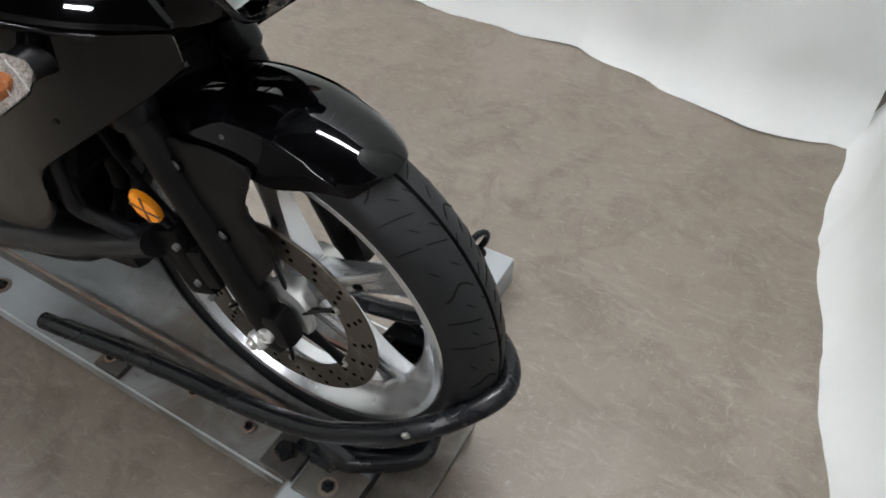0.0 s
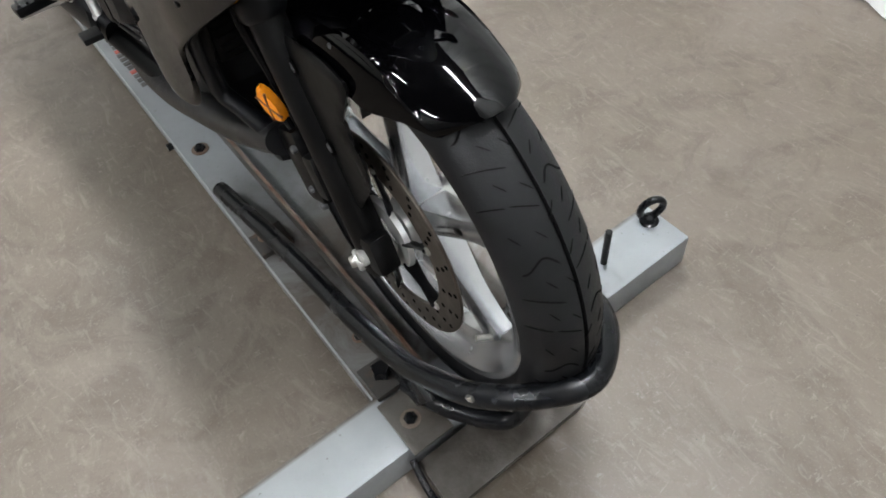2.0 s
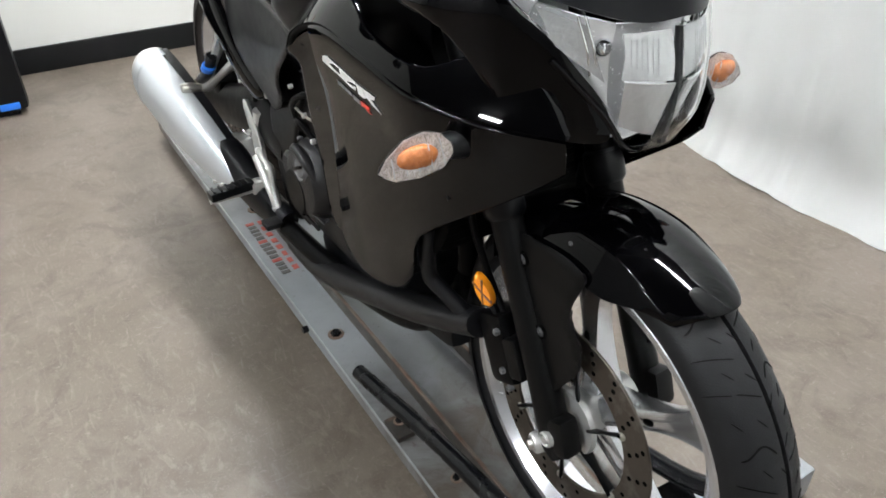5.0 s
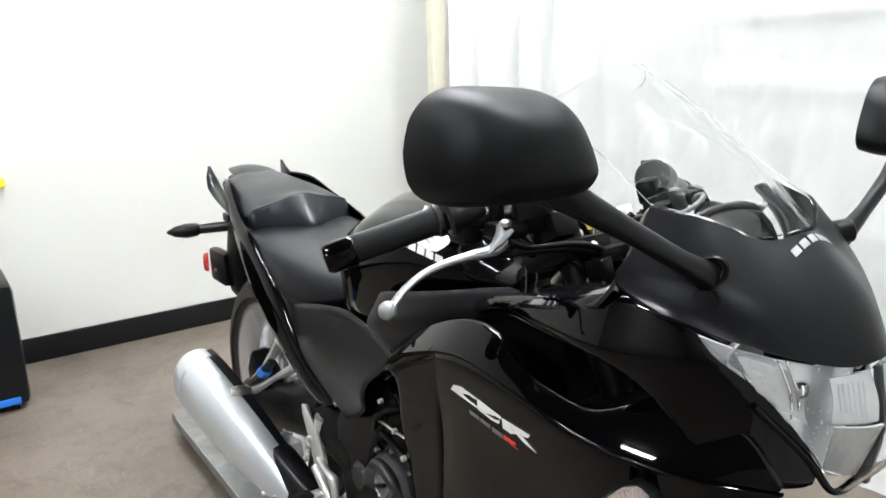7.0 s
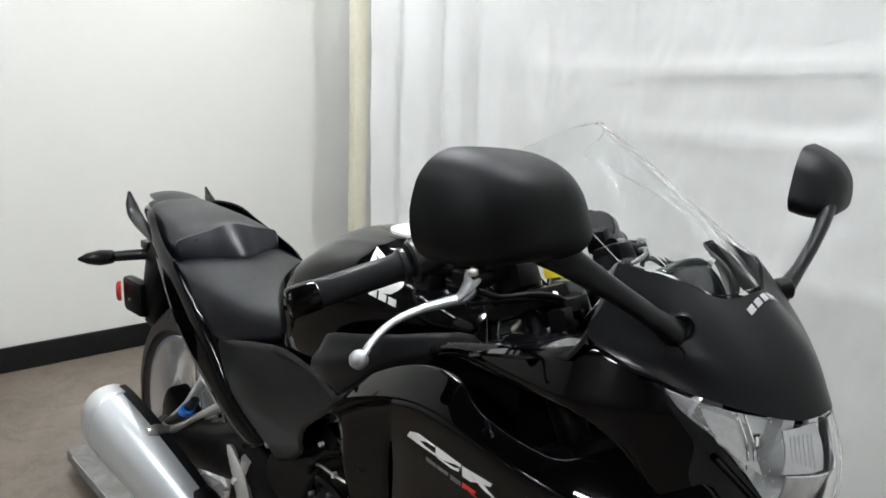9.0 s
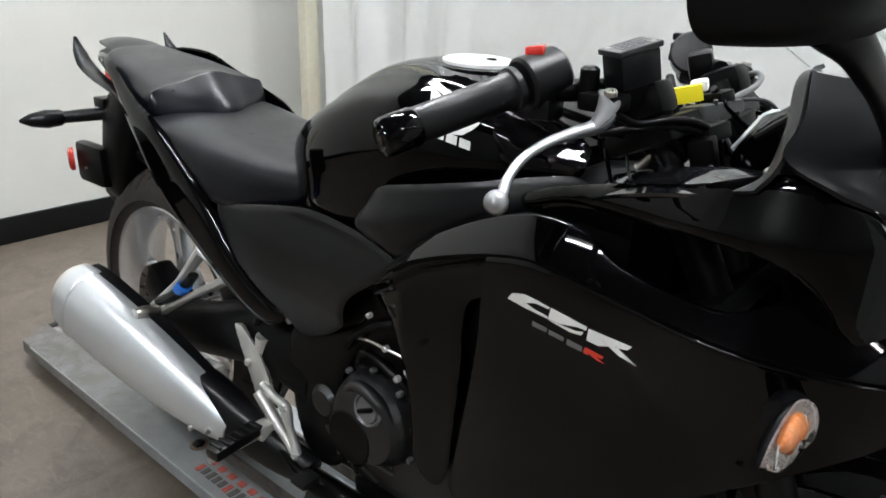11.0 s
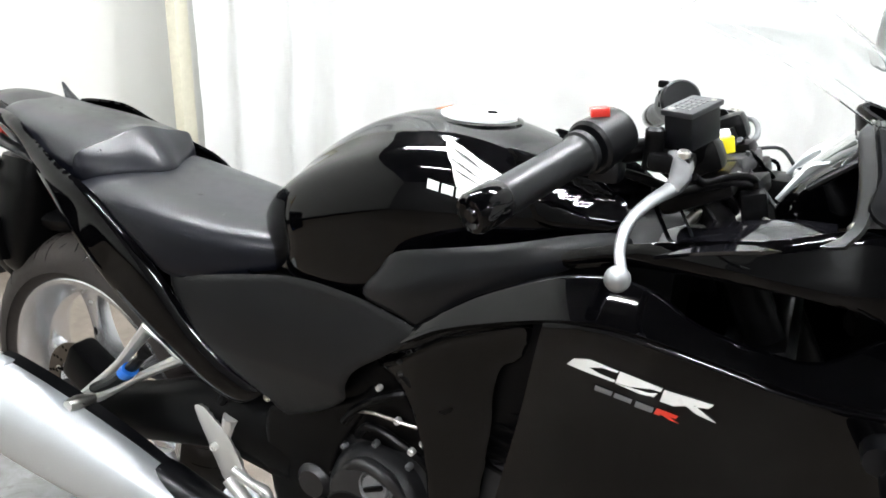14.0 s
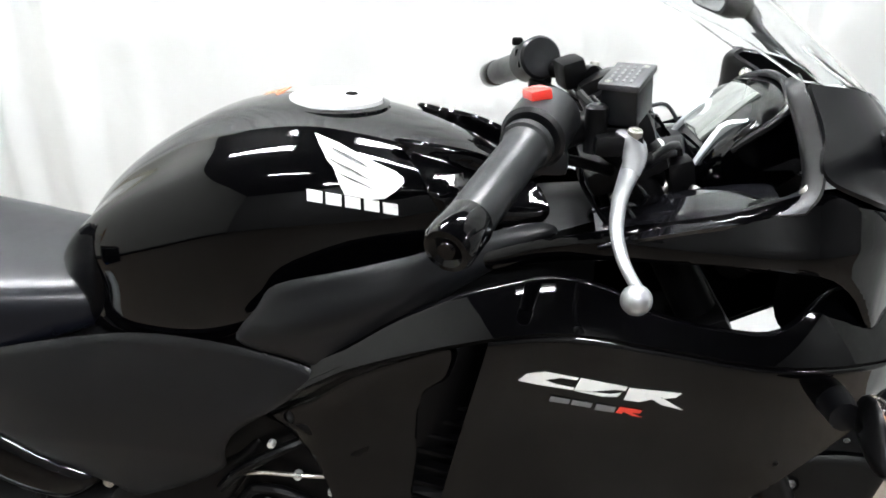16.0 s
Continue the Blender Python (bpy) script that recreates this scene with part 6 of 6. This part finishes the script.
    box(bm, (-0.50, 0, 0.300), (0.52, 0.18, 0.06), 0.02, Euler((0, radians(-10), 0)).to_matrix())
    part("sump_cover", bm, SATIN, bike)
    bm = bmesh.new()
    sweep(bm, [(-0.40, -0.03, 0.60), (-0.30, -0.03, 0.55), (-0.27, -0.04, 0.42), (-0.36, -0.08, 0.30), (-0.60, -0.11, 0.26), (-0.80, -0.14, 0.28), (-0.93, -0.17, 0.32)], 0.021, 12, 6)
    part("exhaust_pipe", bm, DARK, bike, "dark exhaust pipe")
    # silencer
    axis = [(-0.968, -0.180, 0.322, 0.030), (-1.014, -0.186, 0.337, 0.042), (-1.086, -0.195, 0.360, 0.055), (-1.178, -0.207, 0.391, 0.066), (-1.282, -0.220, 0.426, 0.072), (-1.362, -0.230, 0.452, 0.072), (-1.397, -0.234, 0.463, 0.068)]
    ax = (V(*axis[-1][:3]) - V(*axis[0][:3])).normalized()
    side = V(ax.y, -ax.x, 0).normalized()
    up = side.cross(ax)
    up = up if up.z > 0 else -up

    def ring(c, r, n=24):
        return [c + side * (0.80 * r * math.copysign(abs(math.cos(a)) ** 0.85, math.cos(a))) + up * (1.08 * r * math.copysign(abs(math.sin(a)) ** 0.9, math.sin(a))) for a in [2 * math.pi * k / n for k in range(n)]]

    muf = part("silencer", sheet([ring(V(*p[:3]), p[3]) for p in axis], 5, 2, 0, closed=True, caps=True), BRUSHED, bike, "satin aluminium silencer", angle=50)
    e = V(*axis[-1][:3])
    part("silencer_end_cap", sheet([ring(e - ax * 0.002, 0.070), ring(e + ax * 0.012, 0.067), ring(e + ax * 0.022, 0.054), ring(e + ax * 0.018, 0.030), ring(e - ax * 0.02, 0.022)], 3, 2, 0, closed=True), CAST, muf, "grey cast silencer end cap", angle=50)
    part("silencer_band", sheet([ring(V(*axis[-2][:3]), 0.0725), ring(V(*axis[-2][:3]) + ax * 0.006, 0.0745), ring(V(*axis[-1][:3]) - ax * 0.008, 0.0715), ring(V(*axis[-1][:3]), 0.0695)], 3, 2, 0, closed=True), BRUSHED, muf)
    trim = [[c + up * (1.07 * r) + side * w * r + V(0, 0, 0.003 - 0.10 * abs(w) ** 2 * r) for w in (-0.16, -0.08, 0.0, 0.08, 0.16)] for c, r in [(V(*p[:3]), p[3]) for p in axis[1:]]]
    inner = [[p + V(0, 0.024, -0.003) for p in r] for r in trim]
    part("silencer_trim", sheet(inner, 4, 3, 0.004), SATIN, muf, "black strip along the inner edge", angle=50)
    sh = [(-0.80, -0.148, 0.285, 0.028), (-0.87, -0.160, 0.298, 0.036), (-0.95, -0.172, 0.318, 0.041), (-1.03, -0.182, 0.343, 0.047), (-1.06, -0.185, 0.352, 0.046)]
    part("heat_shield", sheet([ring(V(x, y + 0.008, z + 0.008), r) for x, y, z, r in sh], 5, 2, 0, closed=True, caps=True), SATIN, bike, "matt black exhaust heat shield", angle=50)
    bolt(muf, V(-0.995, -0.219, 0.322), (0, -1, 0), 0.006, 0.005)
    bolt(muf, V(-1.040, -0.224, 0.312), (-0.1, -1, -0.2), 0.007, 0.005, CAST)
    bm = bmesh.new()
    sweep(bm, [(-1.200, -0.172, 0.478), (-1.203, -0.200, 0.482), (-1.203, -0.218, 0.484)], [0.010, 0.013, 0.010], 12, 3)
    part("hanger_bolt", bm, STEEL, muf, "steel hanger bolt")
    # pillion footrest hanger: a cast triangle
    a_, b_, c_ = V(-1.228, -0.160, 0.472), V(-1.090, -0.132, 0.622), V(-1.018, -0.130, 0.585)
    bm = bmesh.new()
    sweep(bm, [a_, (a_ + b_) / 2 + V(0.003, 0, -0.003), b_], [0.017, 0.010, 0.014], 10, 4, flat=0.7)
    hang = part("footrest_hanger", bm, CAST, bike, "cast aluminium pillion footrest hanger")
    bm = bmesh.new()
    sweep(bm, [a_ + V(0.02, 0, 0.0), (a_ + c_) / 2 + V(0, 0, -0.005), c_], [0.015, 0.009, 0.014], 10, 4, flat=0.7)
    part("hanger_arm", bm, CAST, hang)
    bm = bmesh.new()
    sweep(bm, [b_, (b_ + c_) / 2, c_, c_ + V(0.03, 0.01, 0.0)], [0.016, 0.014, 0.018, 0.012], 10, 4, flat=0.6)
    part("hanger_foot", bm, CAST, hang)
    for p in (b_, c_, a_):
        bolt(hang, p + V(0, -0.010, 0), (0, -1, 0), 0.010, 0.006, STEEL)
    bm = bmesh.new()
    sweep(bm, [(-1.19, -0.172, 0.500), (-1.13, -0.170, 0.535), (-1.075, -0.165, 0.585)], [0.013, 0.014, 0.010], 10, 4, flat=0.7)
    part("pillion_footrest", bm, SATIN, bike, "folded black pillion footrest")
    bm = bmesh.new()
    sweep(bm, [(-1.112, -0.172, 0.548), (-1.100, -0.170, 0.559)], [0.0155, 0.0155], 12, 1, flat=0.8)
    part("tape_band", bm, BLUE, bike, "band of bright blue tape")
    # swingarm, chain guard, rear caliper
    for s in (-1, 1):
        bm = bmesh.new()
        sweep(bm, [(-0.82, s * 0.10, 0.46), (-0.97, s * 0.105, 0.482), (-1.13, s * 0.105, 0.440), (-1.36, s * 0.105, 0.384), (-1.42, s * 0.105, 0.378)], [0.026, 0.028, 0.024, 0.022, 0.016], 12, 5, flat=2.2)
        part("swingarm", bm, DARK, bike, "black swingarm")
    bm = bmesh.new()
    sweep(bm, [(-1.02, -0.05, 0.60), (-1.10, -0.04, 0.66), (-1.22, -0.02, 0.70), (-1.34, -0.02, 0.715)], [0.03, 0.05, 0.06, 0.05], 10, 5, flat=0.3)
    part("chain_hugger", bm, DARK, bike)
    bm = bmesh.new()
    box(bm, (-1.300, -0.094, 0.462), (0.110, 0.052, 0.080), 0.014, Euler((0, radians(30), 0)).to_matrix())
    part("rear_caliper", bm, DARK, bike, "black rear brake caliper")
    bm = bmesh.new()
    box(bm, (-1.145, -0.115, 0.338), (0.10, 0.035, 0.048), 0.012, Euler((0, radians(-10), 0)).to_matrix())
    part("brake_reservoir", bm, WHITE, bike, "translucent white fluid bottle")
    bm = bmesh.new()
    sweep(bm, [(-0.90, -0.06, 0.62), (-0.98, -0.06, 0.50), (-1.05, -0.06, 0.40)], 0.035, 12, 4)
    part("rear_shock", bm, DARK, bike)
    # rider footrest, heel plate, brake pedal
    blade = panel([(-1.002, 0.500), (-0.988, 0.508), (-0.975, 0.503), (-0.934, 0.472), (-0.908, 0.432), (-0.900, 0.405), (-0.915, 0.385), (-0.939, 0.385), (-0.971, 0.441)], lambda x, z: 0.142 + 0.05 * (0.46 - z), 0.010, 0.008, 0.006)
    heel = part("heel_plate", blade, CAST, bike, "silver cast heel plate", angle=50)
    bm = bmesh.new()
    sweep(bm, [(-0.930, -0.146, 0.400), (-0.890, -0.148, 0.368), (-0.855, -0.150, 0.345), (-0.822, -0.152, 0.322)], [0.012, 0.011, 0.009, 0.011], 10, 5)
    part("step_bracket", bm, CAST, heel)
    bm = bmesh.new()
    sweep(bm, [(-0.918, -0.146, 0.420), (-0.880, -0.147, 0.408), (-0.853, -0.148, 0.402), (-0.842, -0.150, 0.365), (-0.822, -0.152, 0.324)], [0.008, 0.0075, 0.010, 0.007, 0.009], 10, 5)
    part("step_bracket", bm, CAST, heel)
    for p in ((-0.853, -0.157, 0.402), (-0.822, -0.163, 0.322), (-0.958, -0.148, 0.448)):
        bolt(heel, p, (0, -1, 0), 0.008, 0.005, CAST)
    bm = bmesh.new()
    box(bm, (-0.893, -0.166, 0.350), (0.030, 0.034, 0.030), 0.008)
    part("footrest_mount", bm, CAST, bike)
    bm = bmesh.new()
    box(bm, (-0.892, -0.225, 0.358), (0.030, 0.100, 0.020), 0.006, Euler((0, 0, radians(6))).to_matrix())
    peg = part("footrest", bm, SATIN, bike, "black rubber-topped footrest")
    for k in range(6):
        bm = bmesh.new()
        box(bm, (-0.8905 + 0.0003 * k, -0.188 - 0.015 * k, 0.3695), (0.026, 0.005, 0.004), 0.001)
        part("rubber_rib", bm, RUBBER, peg)
    bm = bmesh.new()
    rod(bm, (-0.894, -0.180, 0.344), (-0.899, -0.272, 0.340), 0.007, 0.006)
    part("footrest_bar", bm, CAST, peg)
    bm = bmesh.new()
    sweep(bm, [(-0.88, -0.155, 0.345), (-0.84, -0.163, 0.324), (-0.80, -0.172, 0.316), (-0.762, -0.180, 0.324)], [0.010, 0.009, 0.008, 0.008], 10, 5, flat=0.7)
    ped = part("brake_pedal", bm, DARK, bike, "black rear brake pedal")
    bm = bmesh.new()
    box(bm, (-0.757, -0.189, 0.331), (0.034, 0.036, 0.012), 0.003)
    part("pedal_pad", bm, RUBBER, ped)
    bm = bmesh.new()
    rod(bm, (-0.95, -0.125, 0.44), (-0.935, -0.125, 0.50), 0.014)
    part("master_cylinder", bm, CAST, bike)
    # side stand
    bm = bmesh.new()
    sweep(bm, [(-0.72, 0.13, 0.30), (-0.85, 0.16, 0.27), (-0.98, 0.17, 0.255)], 0.012, 10, 4)
    part("side_stand", bm, DARK, bike)


build_running_gear()


# handlebars
def build_bars():
    for s in (-1, 1):
        out, inn = V(-0.432, s * 0.326, 0.962), V(-0.386, s * 0.210, 0.996)
        d = (inn - out).normalized()
        bm = bmesh.new()
        rod(bm, inn - d * 0.01, V(-0.308, s * 0.112, 0.997), 0.011)
        part("handlebar", bm, DARK, bike, "black clip-on handlebar")
        bm = bmesh.new()
        box(bm, (-0.298, s * 0.106, 0.984), (0.05, 0.042, 0.034), 0.010, Euler((0, radians(-25), 0)).to_matrix())
        part("bar_clamp", bm, DARK, bike)
        bm = bmesh.new()
        prof = [(0, 0.0), (0.0145, 0.0), (0.0165, 0.003), (0.0165, 0.018)]
        prof += [(0.0172, 0.022), (0.0174, 0.07), (0.0172, 0.118)]
        prof += [(0.019, 0.124), (0.0215, 0.126), (0.0215, 0.132), (0.012, 0.133)]
        lathe(bm, prof, out + d * 0.0, d, 28)
        part("grip", bm, GRIPM, bike, "black ribbed rubber grip", angle=30)
        bm = bmesh.new()
        lathe(bm, [(0, -0.004), (0.006, -0.004), (0.008, -0.001), (0.012, -0.004), (0.016, -0.003), (0.0185, 0.002), (0.0185, 0.030), (0.017, 0.034), (0.012, 0.034)], out - d * 0.010, d, 28)
        part("bar_end", bm, GLOSS, bike, "gloss black bar end")
        c = inn + d * 0.030
        bm = bmesh.new()
        lathe(bm, [(0.0, -0.022), (0.024, -0.021), (0.027, -0.018), (0.027, 0.020), (0.024, 0.024), (0.0, 0.025)], c, d, 28)
        sw = part("switch_housing", bm, SATIN, bike, "black switch housing", angle=30)
        bm = bmesh.new()
        box(bm, c + V(0.008, 0, -0.026), (0.03, 0.03, 0.022), 0.006)
        part("switch_lower", bm, SATIN, sw)
        if s < 0:
            bm = bmesh.new()
            box(bm, c + V(-0.004, -0.002, 0.027), (0.018, 0.022, 0.010), 0.003, Euler((0, radians(-8), radians(22))).to_matrix())
            part("stop_switch", bm, RED, sw, "red engine stop switch")
        else:
            for k in range(3):
                bm = bmesh.new()
                box(bm, c + V(-0.022 + 0.004 * k, 0.004 - 0.012 * k, 0.022 - 0.012 * k), (0.014, 0.010, 0.010), 0.003)
                part("switch_button", bm, DARK, sw)
        # lever
        piv = V(-0.300, s * 0.179, 0.993)
        tip = V(-0.311, s * 0.326, 0.930)
        bm = bmesh.new()
        sweep(bm, [piv + V(0.002, s * 0.000, -0.012), V(-0.303, s * 0.192, 0.971), V(-0.311, s * 0.220, 0.967), V(-0.318, s * 0.250, 0.962), V(-0.322, s * 0.280, 0.953), V(-0.319, s * 0.306, 0.941), tip], [0.009, 0.0085, 0.0068, 0.0056, 0.0050, 0.0046, 0.0046], 12, 6, flat=0.8)
        lev = part("lever", bm, LEVERM if s < 0 else DARK, bike, "silver brake lever with a ball end" if s < 0 else "black clutch lever")
        bm = bmesh.new()
        sweep(bm, [piv + V(-0.010, -s * 0.010, 0.004), piv + V(0.0, 0, 0.0), piv + V(0.000, s * 0.010, -0.012), V(-0.304, s * 0.200, 0.970)], [0.008, 0.0105, 0.0095, 0.0075], 12, 5, flat=0.5)
        part("lever_root", bm, GREYCAST if s < 0 else DARK, lev, "dull grey cast lever root" if s < 0 else "")
        bm = bmesh.new()
        ball(bm, tip + V(-0.002, s * 0.004, -0.004), 0.0105, 16)
        part("lever_ball", bm, LEVERM if s < 0 else DARK, lev)
        bolt(lev, piv + V(0, 0, 0.008), (0.1, s * 0.2, 1), 0.0075, 0.005, STEEL, "pivot_screw")
        bm = bmesh.new()
        box(bm, piv + V(-0.012, -s * 0.012, -0.004), (0.040, 0.036, 0.018), 0.006)
        part("lever_bracket", bm, DARK, bike)
        bm = bmesh.new()
        sweep(bm, [piv + V(0.012, s * 0.004, -0.012), V(-0.281, s * 0.154, 0.971), V(-0.259, s * 0.116, 0.973 if s < 0 else 0.955), V(-0.243 if s < 0 else -0.255, s * 0.080, 0.963 if s < 0 else 0.925), V(-0.238 if s < 0 else -0.258, s * 0.046, 0.932 if s < 0 else 0.89), V(-0.25, s * 0.02, 0.86)], 0.0036, 10, 6)
        part("brake_hose" if s < 0 else "clutch_cable", bm, DARK, bike)
        bm = bmesh.new()
        sweep(bm, [c + V(0.0, -s * 0.01, -0.026), V(-0.335, s * 0.150, 0.965), V(-0.290, s * 0.10, 0.935), V(-0.26, s * 0.06, 0.88)], 0.0048, 10, 6)
        part("cable", bm, DARK, bike)
        bm = bmesh.new()
        sweep(bm, [V(-0.345, s * 0.16, 0.995), V(-0.30, s * 0.125, 0.958), V(-0.262, s * 0.10, 0.945), V(-0.255, s * 0.07, 0.90)], 0.0045, 8, 6)
        part("cable", bm, DARK, bike)
    # fluid reservoir on the right bar
    m = Euler((radians(13), 0, radians(-25))).to_matrix()
    c = V(-0.3025, -0.137, 1.019)
    bm = bmesh.new()
    box(bm, c, (0.031, 0.045, 0.032), 0.003, m)
    res = part("fluid_reservoir", bm, SATIN, bike, "black rectangular brake fluid reservoir")
    bm = bmesh.new()
    box(bm, c + m @ V(0, 0, 0.019), (0.035, 0.050, 0.006), 0.002, m)
    lid = part("reservoir_lid", bm, GREYLID, res, "dull grey lid with small lettering bars")
    bm = bmesh.new()
    for row in range(4):
        for k in range(5):
            box(bm, c + m @ V(-0.0105 + 0.0062 * row, -0.0150 + 0.0072 * k, 0.0222), (0.0022, 0.0050, 0.0006), 0, m)
    tagged(part("lid_lettering", bm, GREYINK, lid), kind="stuff")
    for k in (-1, 1):
        bolt(lid, c + m @ V(0.010 * k, 0.018 * k, 0.0225), m @ V(0, 0, 1), 0.004, 0.003, STEEL)
    bm = bmesh.new()
    box(bm, c + m @ V(-0.004, 0.002, -0.026), (0.024, 0.034, 0.022), 0.006, m)
    part("reservoir_foot", bm, DARK, res)
    bm = bmesh.new()
    lathe(bm, [(0, 0.020), (0.006, 0.020), (0.0095, 0.017), (0.0095, -0.02)], (-0.330, -0.166, 1.000), (0, 0, 1), 16)
    part("lever_adjuster", bm, DARK, bike)
    # clamps, plugs, labels and loom round the steering head
    for x, y, z, sx, sy, sz, rz, mt, nm, lb in (
            (-0.291, -0.031, 0.984, 0.038, 0.006, 0.018, 24, YELLOW, "cable_label", "yellow warning label"),
            (-0.292, 0.012, 0.990, 0.018, 0.018, 0.012, 15, WHITE, "white_plug", "white plastic plug"),
            (-0.268, 0.010, 0.975, 0.026, 0.030, 0.024, -10, DARK, "connector", ""),
            (-0.258, -0.060, 0.952, 0.050, 0.040, 0.018, -12, DARK, "fork_cap_cover", ""),
            (-0.334, 0.117, 1.000, 0.030, 0.034, 0.034, 20, DARK, "clutch_perch", "grey black clutch lever perch"),
            (-0.312, 0.140, 0.988, 0.022, 0.022, 0.030, 20, GREYCAST, "perch_clamp", ""),
            (-0.252, 0.030, 0.952, 0.030, 0.046, 0.022, 0, DARK, "connector", ""),
            (-0.240, -0.085, 0.935, 0.026, 0.022, 0.040, 10, DARK, "connector", "")):
        bm = bmesh.new()
        box(bm, (x, y, z), (sx, sy, sz), min(sx, sy, sz) * 0.22, Euler((radians(6), radians(-14), radians(rz))).to_matrix())
        part(nm, bm, mt, bike, lb)
    bm = bmesh.new()
    box(bm, (-0.268, -0.004, 0.966), (0.030, 0.088, 0.020), 0.005, Euler((0, radians(-12), radians(-8))).to_matrix())
    block = part("steering_lock", bm, GREYLID, bike, "dull grey black steering lock block")
    bm = bmesh.new()
    rod(bm, (-0.262, 0.018, 0.962), (-0.245, 0.018, 0.915), 0.016, seg=18)
    part("lock_barrel", bm, DARK, block)
    bm = bmesh.new()
    sweep(bm, [(-0.300, 0.165, 0.985), (-0.280, 0.158, 0.993), (-0.268, 0.142, 0.990), (-0.262, 0.100, 0.982), (-0.267, 0.053, 0.974), (-0.272, 0.03, 0.95)], 0.0036, 10, 6)
    part("clutch_cable", bm, GREYCAST, bike, "grey clutch cable loop")
    rnd = random.Random(12)
    for k in range(12):
        a, b = V(rnd.uniform(-0.33, -0.27), rnd.uniform(-0.12, 0.10), rnd.uniform(0.955, 0.995)), V(rnd.uniform(-0.29, -0.235), rnd.uniform(-0.11, 0.07), rnd.uniform(0.87, 0.92))
        mid = (a + b) / 2 + V(rnd.uniform(-0.01, 0.02), rnd.uniform(-0.03, 0.02), rnd.uniform(-0.01, 0.02))
        bm = bmesh.new()
        sweep(bm, [a, (a + mid) / 2 + V(0, 0, 0.008), mid, b], rnd.uniform(0.0025, 0.0055), 8, 5)
        part("cable", bm, rnd.choice((DARK, SHADEBLACK, FORKM)), bike)
    bm = bmesh.new()
    sweep(bm, [(-0.306, -0.182, 0.962), (-0.283, -0.152, 0.966), (-0.262, -0.117, 0.966), (-0.248, -0.082, 0.958), (-0.242, -0.046, 0.936), (-0.240, -0.030, 0.90), (-0.25, -0.02, 0.86)], 0.0044, 12, 6)
    part("brake_hose", bm, DARK, bike, "thick black rubber brake hose")
    # thin wires, ties and bright ends round the steering head
    rnd = random.Random(31)
    for k in range(16):
        a = V(rnd.uniform(-0.34, -0.25), rnd.uniform(-0.13, 0.06), rnd.uniform(0.94, 0.985))
        b = a + V(rnd.uniform(0.01, 0.05), rnd.uniform(-0.05, 0.05), rnd.uniform(-0.07, -0.01))
        mid = (a + b) / 2 + V(rnd.uniform(-0.02, 0.02), rnd.uniform(-0.02, 0.02), rnd.uniform(0.004, 0.022))
        bm = bmesh.new()
        sweep(bm, [a, mid, b], rnd.uniform(0.0014, 0.0026), 7, 6)
        part("wire", bm, rnd.choice((GLOSS, BLACKPIPE, BLACKPIPE, GREYLID)), bike)
    for x, y, z in ((-0.262, -0.075, 0.962), (-0.300, -0.060, 0.968), (-0.240, -0.050, 0.950), (-0.283, -0.108, 0.955), (-0.325, -0.095, 0.972)):
        bm = bmesh.new()
        lathe(bm, [(0.0, 0.007), (0.004, 0.007), (0.0055, 0.005), (0.0055, -0.004), (0.004, -0.006)], (x, y, z), (0.4, -0.5, 0.8), 10)
        part("cable_ferrule", bm, CAST, bike, "small bright cable ferrule")
    for p, q in (((-0.236, -0.105, 0.905), (-0.225, -0.092, 0.928)), ((-0.262, -0.09, 0.918), (-0.25, -0.085, 0.93)), ((-0.30, -0.10, 0.915), (-0.285, -0.098, 0.935))):
        bm = bmesh.new()
        rod(bm, p, q, 0.006)
        part("hose_clip", bm, STEEL, bike, "bright steel clip")

build_bars()


# ---- things by the rear wall ----
def build_cabinet():
    cab = thing("equipment_case", (-2.75, -0.72, 0), "black box-shaped equipment case standing on the concrete", "case")
    bm = bmesh.new()
    box(bm, (-2.80, -0.76, 0.25), (0.36, 0.52, 0.46), 0.03)
    part("body", bm, SATIN, cab)
    bm = bmesh.new()
    box(bm, (-2.80, -0.76, 0.01), (0.30, 0.44, 0.022))
    part("plinth", bm, BLACKPIPE, cab)
    bm = bmesh.new()
    box(bm, (-2.617, -0.60, 0.30), (0.006, 0.05, 0.03), 0.002)
    part("badge", bm, GREYINK, cab)
    bm = bmesh.new()
    box(bm, (-2.6185, -0.57, 0.045), (0.004, 0.07, 0.025), 0.001)
    part("blue_label", bm, BLUE, cab, "small blue label")
    tool = thing("hanging_strap", (-3.13, -0.56, 0.7), "orange and yellow strap hanging on the wall", "strap")
    bm = bmesh.new()
    sweep(bm, [(-3.125, -0.55, 1.05), (-3.12, -0.56, 0.85), (-3.12, -0.55, 0.70), (-3.12, -0.545, 0.60)], [0.02, 0.035, 0.03, 0.02], 10, 5, flat=0.5)
    part("strap", bm, AMBER, tool)
    bm = bmesh.new()
    box(bm, (-3.12, -0.50, 0.79), (0.03, 0.14, 0.035), 0.008)
    part("buckle", bm, YELLOW, tool)
    bm = bmesh.new()
    sweep(bm, [(-3.12, -0.545, 0.61), (-3.12, -0.53, 0.53), (-3.12, -0.50, 0.49)], 0.008, 8, 5)
    part("hook", bm, DARK, tool)


build_cabinet()
